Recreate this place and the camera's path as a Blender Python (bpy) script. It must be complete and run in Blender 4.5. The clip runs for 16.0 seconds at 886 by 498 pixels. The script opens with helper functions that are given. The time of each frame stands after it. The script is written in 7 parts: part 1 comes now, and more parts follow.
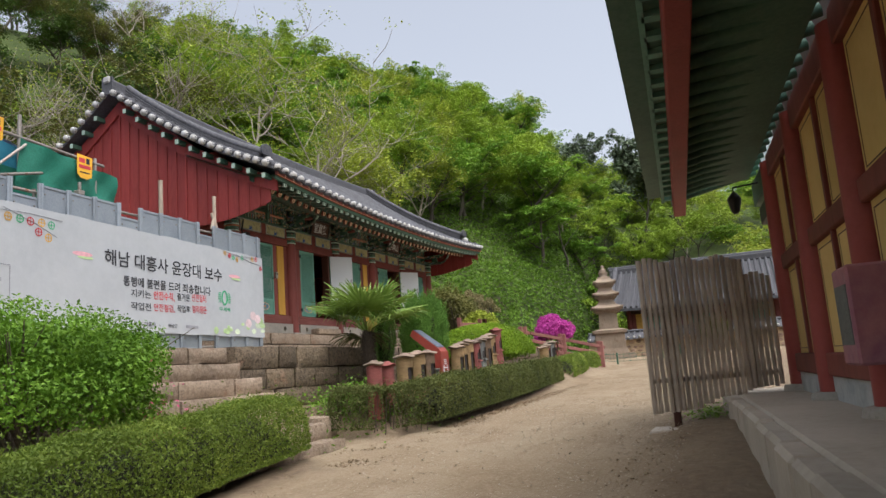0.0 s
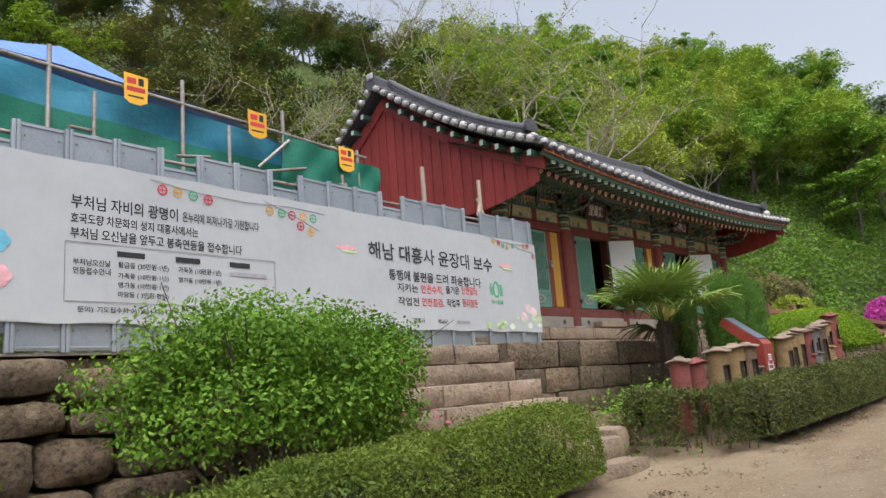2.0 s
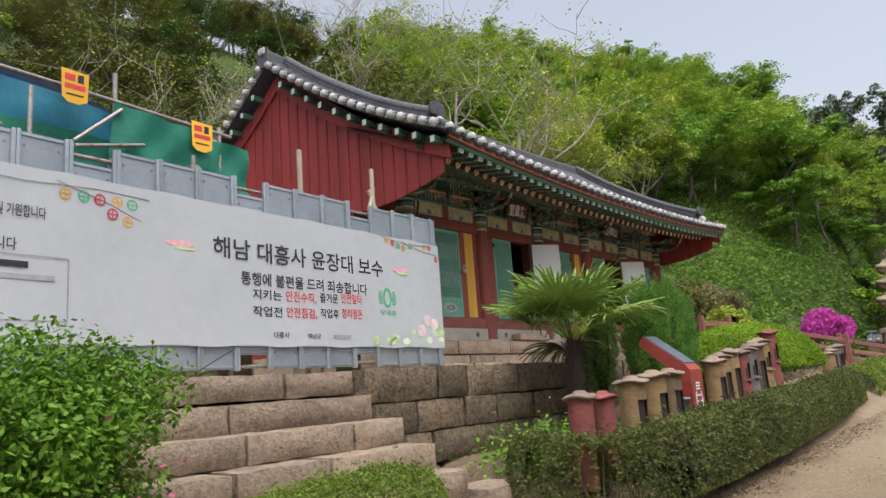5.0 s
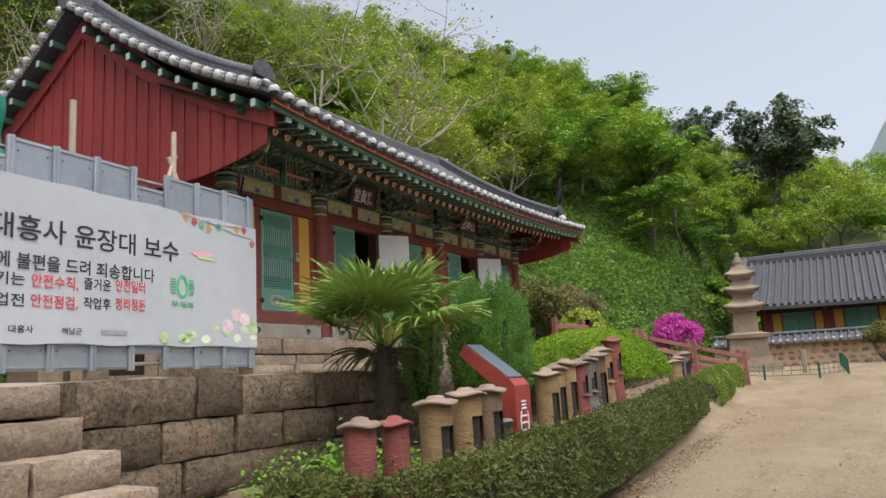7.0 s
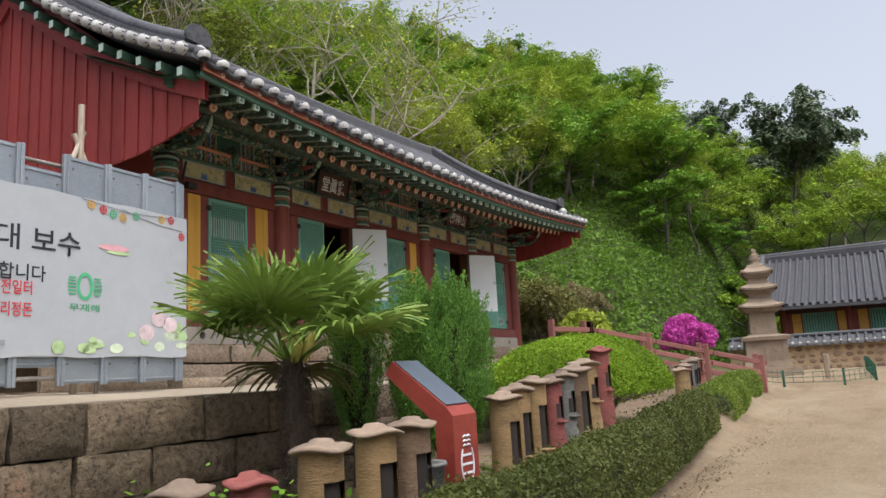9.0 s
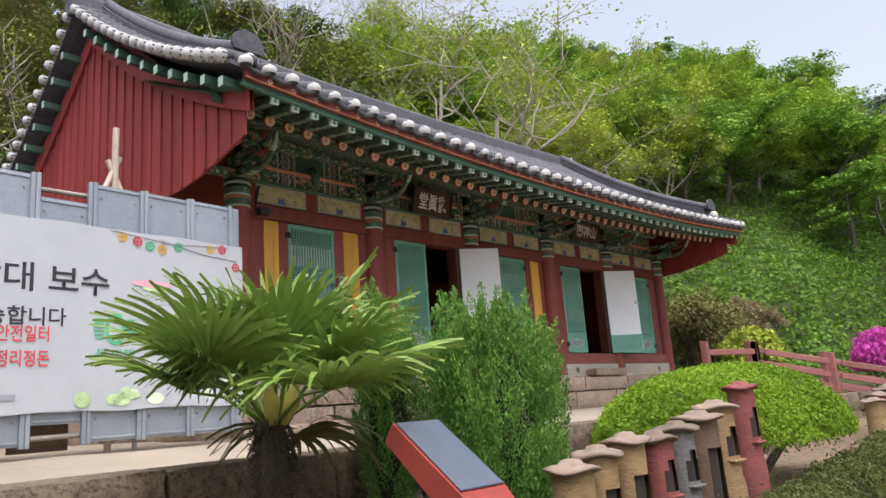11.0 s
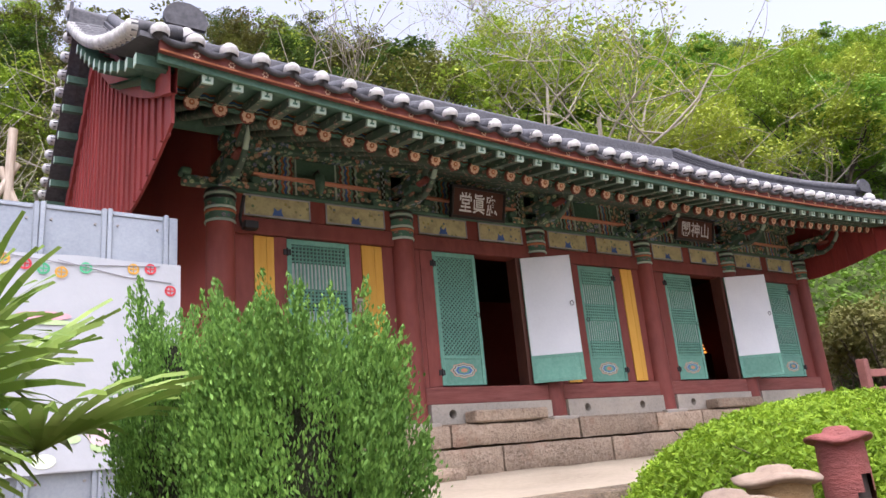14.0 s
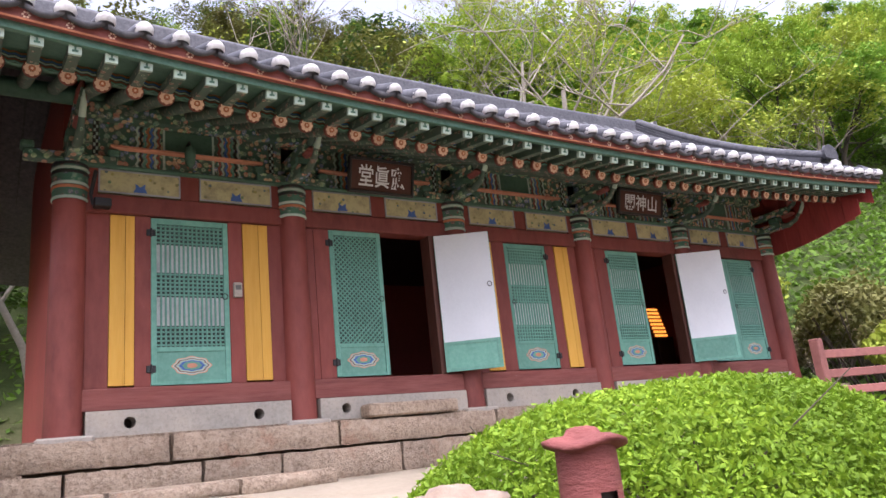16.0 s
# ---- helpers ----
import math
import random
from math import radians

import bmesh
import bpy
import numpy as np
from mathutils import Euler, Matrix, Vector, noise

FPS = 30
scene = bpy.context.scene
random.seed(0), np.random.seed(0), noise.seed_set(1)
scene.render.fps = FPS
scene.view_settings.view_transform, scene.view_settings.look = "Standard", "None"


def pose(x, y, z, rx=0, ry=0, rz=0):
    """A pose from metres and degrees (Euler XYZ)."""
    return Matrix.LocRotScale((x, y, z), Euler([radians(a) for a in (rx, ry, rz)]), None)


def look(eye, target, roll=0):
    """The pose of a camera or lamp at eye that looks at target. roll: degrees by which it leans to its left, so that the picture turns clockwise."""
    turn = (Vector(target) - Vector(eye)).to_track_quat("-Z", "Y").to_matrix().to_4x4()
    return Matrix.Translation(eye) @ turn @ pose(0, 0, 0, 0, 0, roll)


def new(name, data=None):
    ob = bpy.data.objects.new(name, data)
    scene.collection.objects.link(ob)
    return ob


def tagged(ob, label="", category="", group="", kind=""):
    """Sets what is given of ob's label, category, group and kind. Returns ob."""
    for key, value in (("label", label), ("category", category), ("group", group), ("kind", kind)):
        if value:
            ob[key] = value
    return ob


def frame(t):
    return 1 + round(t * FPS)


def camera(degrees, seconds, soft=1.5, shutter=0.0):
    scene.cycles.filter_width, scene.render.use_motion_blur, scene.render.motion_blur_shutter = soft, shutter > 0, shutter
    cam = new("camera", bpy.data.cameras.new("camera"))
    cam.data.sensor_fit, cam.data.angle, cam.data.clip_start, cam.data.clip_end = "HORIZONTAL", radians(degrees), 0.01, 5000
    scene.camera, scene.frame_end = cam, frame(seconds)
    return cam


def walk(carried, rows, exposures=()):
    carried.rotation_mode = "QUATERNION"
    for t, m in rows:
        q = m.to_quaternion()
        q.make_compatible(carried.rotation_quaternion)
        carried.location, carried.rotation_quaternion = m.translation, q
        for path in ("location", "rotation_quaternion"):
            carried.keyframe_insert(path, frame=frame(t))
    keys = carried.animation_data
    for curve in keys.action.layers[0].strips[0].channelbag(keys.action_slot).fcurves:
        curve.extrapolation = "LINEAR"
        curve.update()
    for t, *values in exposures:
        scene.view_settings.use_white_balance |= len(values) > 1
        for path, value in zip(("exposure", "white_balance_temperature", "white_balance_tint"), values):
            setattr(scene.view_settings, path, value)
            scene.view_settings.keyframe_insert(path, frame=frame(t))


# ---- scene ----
cam = camera(61.8, 16.0)
PATH = [
    (0, (-0.427, -0.301, 1.417), (1.408, 0.424, 1.746), -4.3),
    (0.5, (-0.009, -0.002, 1.426), (1.639, 1.082, 1.757), -4.3),
    (1, (0.41, 0.245, 1.457), (1.949, 1.474, 1.803), -4.4),
    (1.5, (0.776, 0.511, 1.481), (2.254, 1.808, 1.846), -4.3),
    (2, (1.145, 0.746, 1.501), (2.585, 2.083, 1.873), -4.4),
    (2.5, (1.519, 0.924, 1.535), (2.92, 2.3, 1.914), -4.2),
    (3, (1.852, 1.141, 1.56), (3.23, 2.538, 1.95), -4.2),
    (3.2, (1.979, 1.202, 1.563), (3.356, 2.599, 1.954), -4.3),
    (5.3, (3.495, 1.456, 1.766), (5.066, 2.637, 2.136), -4.1),
    (5.5, (3.665, 1.518, 1.777), (5.26, 2.667, 2.144), -4.0),
    (6, (4.086, 1.574, 1.812), (5.735, 2.647, 2.168), -3.7),
    (6.5, (4.47, 1.555, 1.853), (6.166, 2.561, 2.19), -3.3),
    (7, (4.888, 1.631, 1.894), (6.61, 2.592, 2.23), -3.2),
    (7.5, (5.289, 1.659, 1.927), (7.027, 2.589, 2.265), -3.2),
    (8, (5.684, 1.68, 1.948), (7.436, 2.587, 2.276), -2.9),
    (8.5, (6.13, 1.795, 2.002), (7.872, 2.723, 2.325), -3.1),
    (9, (6.567, 1.8, 2.046), (8.267, 2.798, 2.381), -3.1),
    (9.5, (7.013, 1.886, 2.071), (8.661, 2.963, 2.426), -3.3),
    (10, (7.408, 1.989, 2.132), (9.0, 3.14, 2.507), -3.8),
    (10.2, (7.613, 1.978, 2.151), (9.173, 3.169, 2.536), -3.8),
    (12.3, (9.555, 2.242, 2.232), (10.816, 3.717, 2.714), -5.4),
    (12.5, (9.725, 2.265, 2.217), (10.968, 3.754, 2.705), -5.5),
    (13, (10.188, 2.302, 2.245), (11.381, 3.829, 2.742), -5.5),
    (13.5, (10.612, 2.479, 2.277), (11.761, 4.032, 2.793), -5.2),
    (14, (11.041, 2.597, 2.286), (12.139, 4.179, 2.828), -5.2),
    (14.5, (11.497, 2.591, 2.248), (12.557, 4.19, 2.813), -5.4),
    (15, (11.9, 2.616, 2.297), (12.963, 4.216, 2.855), -5.6),
    (15.5, (12.305, 2.564, 2.28), (13.375, 4.162, 2.828), -5.9),
    (16, (12.728, 2.58, 2.244), (13.792, 4.191, 2.763), -6.1),
]
walk(cam, [(t, look(eye, target, roll)) for t, eye, target, roll in PATH], exposures=[(0,0.8,6220,11),(9,0.8,6220,11),(10.2,0.92,6200,12),(12.3,1.36,6040,20),(14,1.46,6000,22),(16,1.63,5900,24)])

# ---- world, sun, exposure ----
world = bpy.data.worlds.new("sky")
scene.world = world
world.use_nodes = True
wn = world.node_tree
wn.nodes.clear()
sky = wn.nodes.new("ShaderNodeTexSky")
sky.sky_type = "NISHITA"
sky.sun_disc = False
sky.sun_elevation, sky.sun_rotation = radians(66), radians(212)
sky.air_density, sky.dust_density, sky.ozone_density = 1.0, 6.0, 1.0
hsv = wn.nodes.new("ShaderNodeHueSaturation")
hsv.inputs["Saturation"].default_value = 0.35
bg = wn.nodes.new("ShaderNodeBackground")
bg.inputs["Strength"].default_value = 0.15
wo = wn.nodes.new("ShaderNodeOutputWorld")
wn.links.new(sky.outputs[0], hsv.inputs["Color"])
wn.links.new(hsv.outputs[0], bg.inputs["Color"])
wn.links.new(bg.outputs[0], wo.inputs["Surface"])
sun_data = bpy.data.lights.new("sun", "SUN")
sun_data.energy, sun_data.angle, sun_data.color = 0.85, radians(60), (1.0, 0.96, 0.9)
sun = new("sun", sun_data)
sun.matrix_world = look((0, 0, 60), (14, 22, 0))

# ---- materials ----
def nd(nt, kind, **kw):
    n = nt.nodes.new(kind)
    for k, v in kw.items():
        n.inputs[k].default_value = v
    return n


def base_mat(name):
    m = bpy.data.materials.new(name)
    m.use_nodes = True
    nt = m.node_tree
    return m, nt, nt.nodes["Principled BSDF"]


def mixc(nt, fac, a, b, mode="MIX"):
    n = nt.nodes.new("ShaderNodeMix")
    n.data_type, n.blend_type = "RGBA", mode
    for sock, v in ((n.inputs[0], fac), (n.inputs[6], a), (n.inputs[7], b)):
        if isinstance(v, bpy.types.NodeSocket):
            nt.links.new(v, sock)
        elif isinstance(v, (int, float)):
            sock.default_value = v
        else:
            sock.default_value = (*v, 1)
    return n.outputs[2]


def ramp(nt, src, lo, hi):
    r = nt.nodes.new("ShaderNodeMapRange")
    nt.links.new(src, r.inputs[0])
    r.inputs[1].default_value, r.inputs[2].default_value = lo, hi
    return r.outputs[0]


def noise_at(nt, vec, scale, detail=4.0, rough=0.6):
    n = nt.nodes.new("ShaderNodeTexNoise")
    n.inputs["Scale"].default_value, n.inputs["Detail"].default_value, n.inputs["Roughness"].default_value = scale, detail, rough
    nt.links.new(vec, n.inputs["Vector"])
    return n.outputs[0]


def place(nt, stretch=(1, 1, 1)):
    g = nt.nodes.new("ShaderNodeNewGeometry")
    m = nt.nodes.new("ShaderNodeMapping")
    nt.links.new(g.outputs["Position"], m.inputs[0])
    m.inputs["Scale"].default_value = stretch
    return m.outputs[0]


def surf(name, col, dark=None, light=None, rough=0.7, big=1.3, fine=14.0, amount=0.7, bump=0.3, stretch=(1, 1, 1), metal=0.0, vary=0.12, spots=None, spot_scale=5.0, spot_lo=0.6, spec=0.35, bump_scale=None, bump_dist=0.01, pits=0.0, pit_scale=34.0):
    """A surface with a base colour, large stains, fine grain, relief and a little difference from piece to piece."""
    m, nt, p = base_mat(name)
    v = place(nt, stretch)
    dark = dark or tuple(c * 0.55 for c in col)
    light = light or tuple(min(1, c * 1.25) for c in col)
    a = ramp(nt, noise_at(nt, v, big), 0.35, 0.7)
    f = ramp(nt, noise_at(nt, v, fine, 6.0, 0.65), 0.3, 0.72)
    c = mixc(nt, a, col, dark)
    half = nt.nodes.new("ShaderNodeMath")
    half.operation = "MULTIPLY"
    nt.links.new(f, half.inputs[0])
    half.inputs[1].default_value = amount
    c = mixc(nt, half.outputs[0], c, light)
    if spots:
        s = ramp(nt, noise_at(nt, v, spot_scale, 5.0, 0.7), spot_lo, spot_lo + 0.08)
        c = mixc(nt, s, c, spots)
    if pits:
        k = nt.nodes.new("ShaderNodeMath")
        k.operation = "MULTIPLY"
        nt.links.new(ramp(nt, noise_at(nt, v, pit_scale, 4.0, 0.75), 0.50, 0.64), k.inputs[0])
        k.inputs[1].default_value = pits
        c = mixc(nt, k.outputs[0], c, tuple(x * 0.45 for x in dark))
    info = nt.nodes.new("ShaderNodeObjectInfo")
    r = nt.nodes.new("ShaderNodeMapRange")
    nt.links.new(info.outputs["Random"], r.inputs[0])
    r.inputs[3].default_value, r.inputs[4].default_value = 1 - vary, 1 + vary
    h = nt.nodes.new("ShaderNodeHueSaturation")
    nt.links.new(r.outputs[0], h.inputs["Value"])
    nt.links.new(c, h.inputs["Color"])
    nt.links.new(h.outputs[0], p.inputs["Base Color"])
    p.inputs["Roughness"].default_value, p.inputs["Metallic"].default_value = rough, metal
    p.inputs["Specular IOR Level"].default_value = spec
    if bump:
        b = nt.nodes.new("ShaderNodeBump")
        b.inputs["Strength"].default_value, b.inputs["Distance"].default_value = bump, bump_dist
        nt.links.new(noise_at(nt, v, bump_scale or fine, 6.0, 0.7), b.inputs["Height"])
        nt.links.new(b.outputs[0], p.inputs["Normal"])
    return m


def leafy(name, a, b, c=None, trans=0.35, rough=0.6):
    """Leaves: two or three tones by leaf and by plant, and light that comes through."""
    m, nt, p = base_mat(name)
    g = nt.nodes.new("ShaderNodeNewGeometry")
    info = nt.nodes.new("ShaderNodeObjectInfo")
    col = mixc(nt, g.outputs["Random Per Island"], a, b)
    if c:
        col = mixc(nt, ramp(nt, info.outputs["Random"], 0.35, 1.0), col, c)
    n = noise_at(nt, place(nt), 0.9, 3.0)
    col = mixc(nt, ramp(nt, n, 0.3, 0.75), col, tuple(x * 0.72 for x in a))
    nt.links.new(col, p.inputs["Base Color"])
    p.inputs["Roughness"].default_value, p.inputs["Specular IOR Level"].default_value = rough, 0.25
    t = nt.nodes.new("ShaderNodeBsdfTranslucent")
    nt.links.new(col, t.inputs["Color"])
    mx = nt.nodes.new("ShaderNodeMixShader")
    mx.inputs[0].default_value = trans
    nt.links.new(p.outputs[0], mx.inputs[1])
    nt.links.new(t.outputs[0], mx.inputs[2])
    nt.links.new(mx.outputs[0], nt.nodes["Material Output"].inputs["Surface"])
    return m


RED = surf("red_paint", (0.185, 0.040, 0.030), (0.11, 0.027, 0.021), (0.25, 0.07, 0.053), 0.62, 1.1, 9, 0.6, 0.25, (1, 1, 0.35), spots=(0.30, 0.14, 0.11), spot_scale=9, spot_lo=0.70)
REDB = surf("red_board", (0.25, 0.032, 0.03), (0.17, 0.022, 0.02), (0.32, 0.06, 0.05), 0.6, 0.9, 12, 0.6, 0.25, (3, 3, 0.35), spots=(0.42, 0.24, 0.2), spot_scale=7, spot_lo=0.74)
REDP = surf("red_painted_wall", (0.32, 0.062, 0.05), (0.23, 0.045, 0.036), (0.38, 0.09, 0.075), 0.6, 0.8, 16, 0.4, 0.15, spots=(0.4, 0.2, 0.17), spot_scale=12, spot_lo=0.76)
TEAL = surf("green_paint", (0.115, 0.30, 0.225), (0.08, 0.22, 0.165), (0.19, 0.38, 0.30), 0.6, 2.0, 20, 0.6, 0.2)
GREEN = surf("eave_green", (0.05, 0.125, 0.085), (0.03, 0.08, 0.055), (0.11, 0.19, 0.14), 0.65, 2.0, 20, 0.5, 0.2)
YELLOW = surf("yellow_board", (0.60, 0.33, 0.045), (0.5, 0.26, 0.03), (0.68, 0.40, 0.08), 0.65, 1.0, 10, 0.5, 0.2, (4, 4, 0.3))
WHITE = surf("white_paper", (0.64, 0.67, 0.69), (0.57, 0.60, 0.62), (0.70, 0.73, 0.75), 0.8, 1.5, 30, 0.4, 0.08)
TILE = surf("roof_tile", (0.055, 0.055, 0.062), (0.025, 0.025, 0.029), (0.12, 0.12, 0.128), 0.6, 2.2, 18, 0.7, 0.3, vary=0.22, spots=(0.22, 0.22, 0.21), spot_scale=6, spot_lo=0.68)
LIME = surf("lime_plaster", (0.44, 0.43, 0.405), (0.25, 0.24, 0.225), (0.58, 0.57, 0.55), 0.85, 6, 30, 0.6, 0.3)
STONE = surf("wall_stone", (0.155, 0.110, 0.070), (0.055, 0.040, 0.027), (0.29, 0.22, 0.145), 0.88, 2.4, 15, 0.75, 1.0, vary=0.3, spots=(0.27, 0.155, 0.10), spot_scale=2.3, spot_lo=0.62, bump_dist=0.05, bump_scale=16, pits=0.75, pit_scale=26)
STEPS = surf("step_granite", (0.34, 0.25, 0.172), (0.15, 0.105, 0.07), (0.47, 0.375, 0.28), 0.88, 2.2, 20, 0.7, 1.0, vary=0.2, spots=(0.31, 0.205, 0.14), spot_scale=2.0, spot_lo=0.58, bump_dist=0.04, bump_scale=20, pits=0.42, pit_scale=30)
GRANITE = surf("pagoda_granite", (0.27, 0.205, 0.145), (0.16, 0.12, 0.085), (0.36, 0.29, 0.22), 0.9, 1.6, 20, 0.5, 0.5, spots=(0.19, 0.13, 0.09), spot_scale=3, spot_lo=0.6)
PLINTH = surf("plinth_plaster", (0.40, 0.345, 0.275), (0.26, 0.24, 0.205), (0.43, 0.40, 0.35), 0.88, 1.6, 22, 0.5, 0.3, pits=0.25)
EARTH = surf("terrace_earth", (0.30, 0.25, 0.18), (0.21, 0.17, 0.12), (0.37, 0.315, 0.24), 0.95, 0.8, 18, 0.5, 0.3)
BARK = surf("bark", (0.085, 0.07, 0.055), (0.04, 0.033, 0.026), (0.16, 0.14, 0.12), 0.9, 3, 20, 0.6, 0.8, (1, 1, 0.4), pits=0.4)
TWIG = surf("twig", (0.10, 0.08, 0.055), (0.05, 0.04, 0.03), (0.17, 0.14, 0.1), 0.9, 3, 30, 0.6, 0.3)
STEEL = surf("galvanised_steel", (0.31, 0.34, 0.365), (0.22, 0.25, 0.285), (0.40, 0.43, 0.455), 0.45, 2.0, 40, 0.5, 0.1, metal=0.55, spots=(0.3, 0.32, 0.35), spot_scale=2.2, spot_lo=0.66)
PIPE = surf("scaffold_pipe", (0.30, 0.28, 0.25), (0.18, 0.13, 0.1), (0.42, 0.4, 0.37), 0.5, 4, 30, 0.6, 0.2, metal=0.5, spots=(0.2, 0.09, 0.04), spot_scale=9)
BANNER = surf("banner_cloth", (0.385, 0.40, 0.415), (0.34, 0.355, 0.37), (0.43, 0.445, 0.46), 0.7, 0.7, 6, 0.5, 0.25, bump_scale=1.6, bump_dist=0.03)
BLUE = surf("blue_tarpaulin", (0.032, 0.225, 0.33), (0.02, 0.15, 0.235), (0.075, 0.31, 0.43), 0.5, 1.0, 6, 0.5, 0.6, bump_scale=2.5, bump_dist=0.05)
BLUE2 = surf("blue_tarpaulin_top", (0.10, 0.20, 0.55), (0.07, 0.15, 0.42), (0.16, 0.27, 0.62), 0.5, 1.0, 6, 0.5, 0.6, bump_scale=2.5, bump_dist=0.05)
NET = surf("green_net", (0.012, 0.15, 0.095), (0.008, 0.09, 0.055), (0.03, 0.22, 0.15), 0.7, 1.2, 40, 0.6, 0.5, bump_scale=3, bump_dist=0.04)
FLAG = surf("orange_flag", (0.75, 0.40, 0.03), (0.68, 0.34, 0.02), (0.8, 0.46, 0.06), 0.7, 2, 20, 0.4, 0.1)
BLACK = surf("black_iron", (0.02, 0.02, 0.02), rough=0.5, bump=0.1)
INK = surf("ink_black", (0.025, 0.025, 0.03), rough=0.7, bump=0.0)
INKRED = surf("ink_red", (0.55, 0.05, 0.06), rough=0.7, bump=0.0)
INKGREEN = surf("ink_green", (0.08, 0.40, 0.20), rough=0.7, bump=0.0)
INKGREY = surf("ink_grey", (0.30, 0.30, 0.32), rough=0.7, bump=0.0)
PINKINK = surf("ink_pink", (0.72, 0.38, 0.42), rough=0.7, bump=0.0)
PALEGREEN = surf("ink_pale_green", (0.45, 0.60, 0.30), rough=0.7, bump=0.0)
# shade inside the hall, vents and chimneys, put into one near-black colour
SHADEBLACK = surf("shaded_interior", (0.03, 0.022, 0.018), rough=0.8, bump=0.1)
DARKWOOD = surf("dark_wood", (0.075, 0.028, 0.018), rough=0.6, fine=20, stretch=(1, 1, 0.3))
BAMBOO = surf("weathered_bamboo", (0.34, 0.27, 0.20), (0.20, 0.15, 0.11), (0.47, 0.40, 0.32), 0.6, 2.5, 12, 0.7, 0.3, (4, 4, 0.5), vary=0.25)
PANELY = surf("ochre_plaster", (0.66, 0.46, 0.17), (0.57, 0.38, 0.13), (0.72, 0.53, 0.23), 0.8, 1.2, 14, 0.4, 0.15)
CEMENT = surf("cement_floor", (0.42, 0.36, 0.285), (0.30, 0.25, 0.19), (0.50, 0.44, 0.36), 0.9, 0.9, 16, 0.5, 0.4)
RAILWOOD = surf("brown_rail_wood", (0.22, 0.085, 0.07), (0.15, 0.055, 0.045), (0.30, 0.13, 0.11), 0.7, 2, 14, 0.5, 0.2)
POT = surf("clay_brown", (0.17, 0.105, 0.065), (0.09, 0.055, 0.035), (0.26, 0.18, 0.11), 0.75, 4, 22, 0.6, 0.7, (1, 1, 3), vary=0.3, bump_dist=0.015)
POTRED = surf("clay_red", (0.22, 0.06, 0.05), (0.13, 0.035, 0.03), (0.30, 0.10, 0.085), 0.75, 4, 22, 0.6, 0.7, (1, 1, 3), bump_dist=0.015)
POTGREY = surf("clay_grey", (0.14, 0.14, 0.13), (0.08, 0.08, 0.075), (0.22, 0.22, 0.2), 0.75, 4, 22, 0.6, 0.7, (1, 1, 3), bump_dist=0.015)
POTOCHRE = surf("clay_ochre", (0.27, 0.17, 0.075), (0.15, 0.09, 0.04), (0.36, 0.25, 0.12), 0.75, 4, 22, 0.6, 0.7, (1, 1, 3), bump_dist=0.015)
CAPCLAY = surf("clay_cap", (0.215, 0.155, 0.11), (0.12, 0.085, 0.062), (0.30, 0.23, 0.17), 0.8, 3, 18, 0.6, 0.6, vary=0.25)
SIGNRED = surf("sign_red", (0.27, 0.045, 0.03), rough=0.5, bump=0.1)
SIGNGREY = surf("sign_face", (0.075, 0.09, 0.115), (0.06, 0.075, 0.10), (0.10, 0.115, 0.14), 0.4, bump=0.0, spec=0.3)
ORANGEW = surf("orange_panel", (0.55, 0.30, 0.06), rough=0.7)
STONEWALL = surf("mud_mortar", (0.50, 0.36, 0.22), (0.40, 0.28, 0.17), (0.58, 0.44, 0.29), 0.95, 2, 20)
COBBLE = surf("field_stone", (0.30, 0.20, 0.14), (0.2, 0.13, 0.09), (0.38, 0.27, 0.2), 0.9, 3, 20, vary=0.3)
GREENWIRE = surf("green_wire", (0.03, 0.10, 0.06), rough=0.5, bump=0.0)
# soil fill of the walls, also the dark painted behind the fence slots
SOILSHADE = surf("soil_and_slot_shade", (0.15, 0.105, 0.07), (0.08, 0.055, 0.035), (0.26, 0.19, 0.13), 0.95, 4, 40, 0.8, 0.8, bump_dist=0.02)
# mountain rock with the haze of distance mixed into its colour
HAZEROCK = surf("hazed_rock", (0.25, 0.285, 0.28), (0.20, 0.235, 0.23), (0.31, 0.34, 0.335), 0.95, 0.02, 0.1, 0.6, 0.0)

L_HEDGE = leafy("hedge_leaf", (0.11, 0.175, 0.02), (0.31, 0.38, 0.06), rough=0.6)
L_HEDGE2 = leafy("hedge_leaf_olive", (0.085, 0.11, 0.024), (0.18, 0.19, 0.055))
L_BUSH = leafy("bush_leaf", (0.10, 0.22, 0.015), (0.26, 0.44, 0.04), trans=0.22)
L_ROUND = leafy("clipped_leaf", (0.15, 0.27, 0.012), (0.33, 0.47, 0.03))
L_CEDAR = leafy("cedar_leaf", (0.075, 0.18, 0.025), (0.22, 0.40, 0.07), trans=0.15)
L_PALM = leafy("palm_leaf", (0.155, 0.25, 0.04), (0.28, 0.38, 0.085), trans=0.22, rough=0.38)
L_DRY = leafy("dry_palm_leaf", (0.13, 0.13, 0.05), (0.22, 0.20, 0.09), trans=0.15)
L_TREE = leafy("spring_leaf", (0.24, 0.36, 0.03), (0.38, 0.52, 0.06), (0.32, 0.44, 0.05), trans=0.25)
L_TREE2 = leafy("olive_leaf", (0.135, 0.15, 0.032), (0.21, 0.215, 0.05), (0.19, 0.165, 0.052), trans=0.2)
L_DARK = leafy("shaded_leaf", (0.065, 0.12, 0.022), (0.12, 0.20, 0.035), (0.10, 0.16, 0.03), trans=0.2)
L_TREE3 = leafy("green_leaf", (0.15, 0.30, 0.03), (0.27, 0.44, 0.05), (0.24, 0.40, 0.045), trans=0.25)
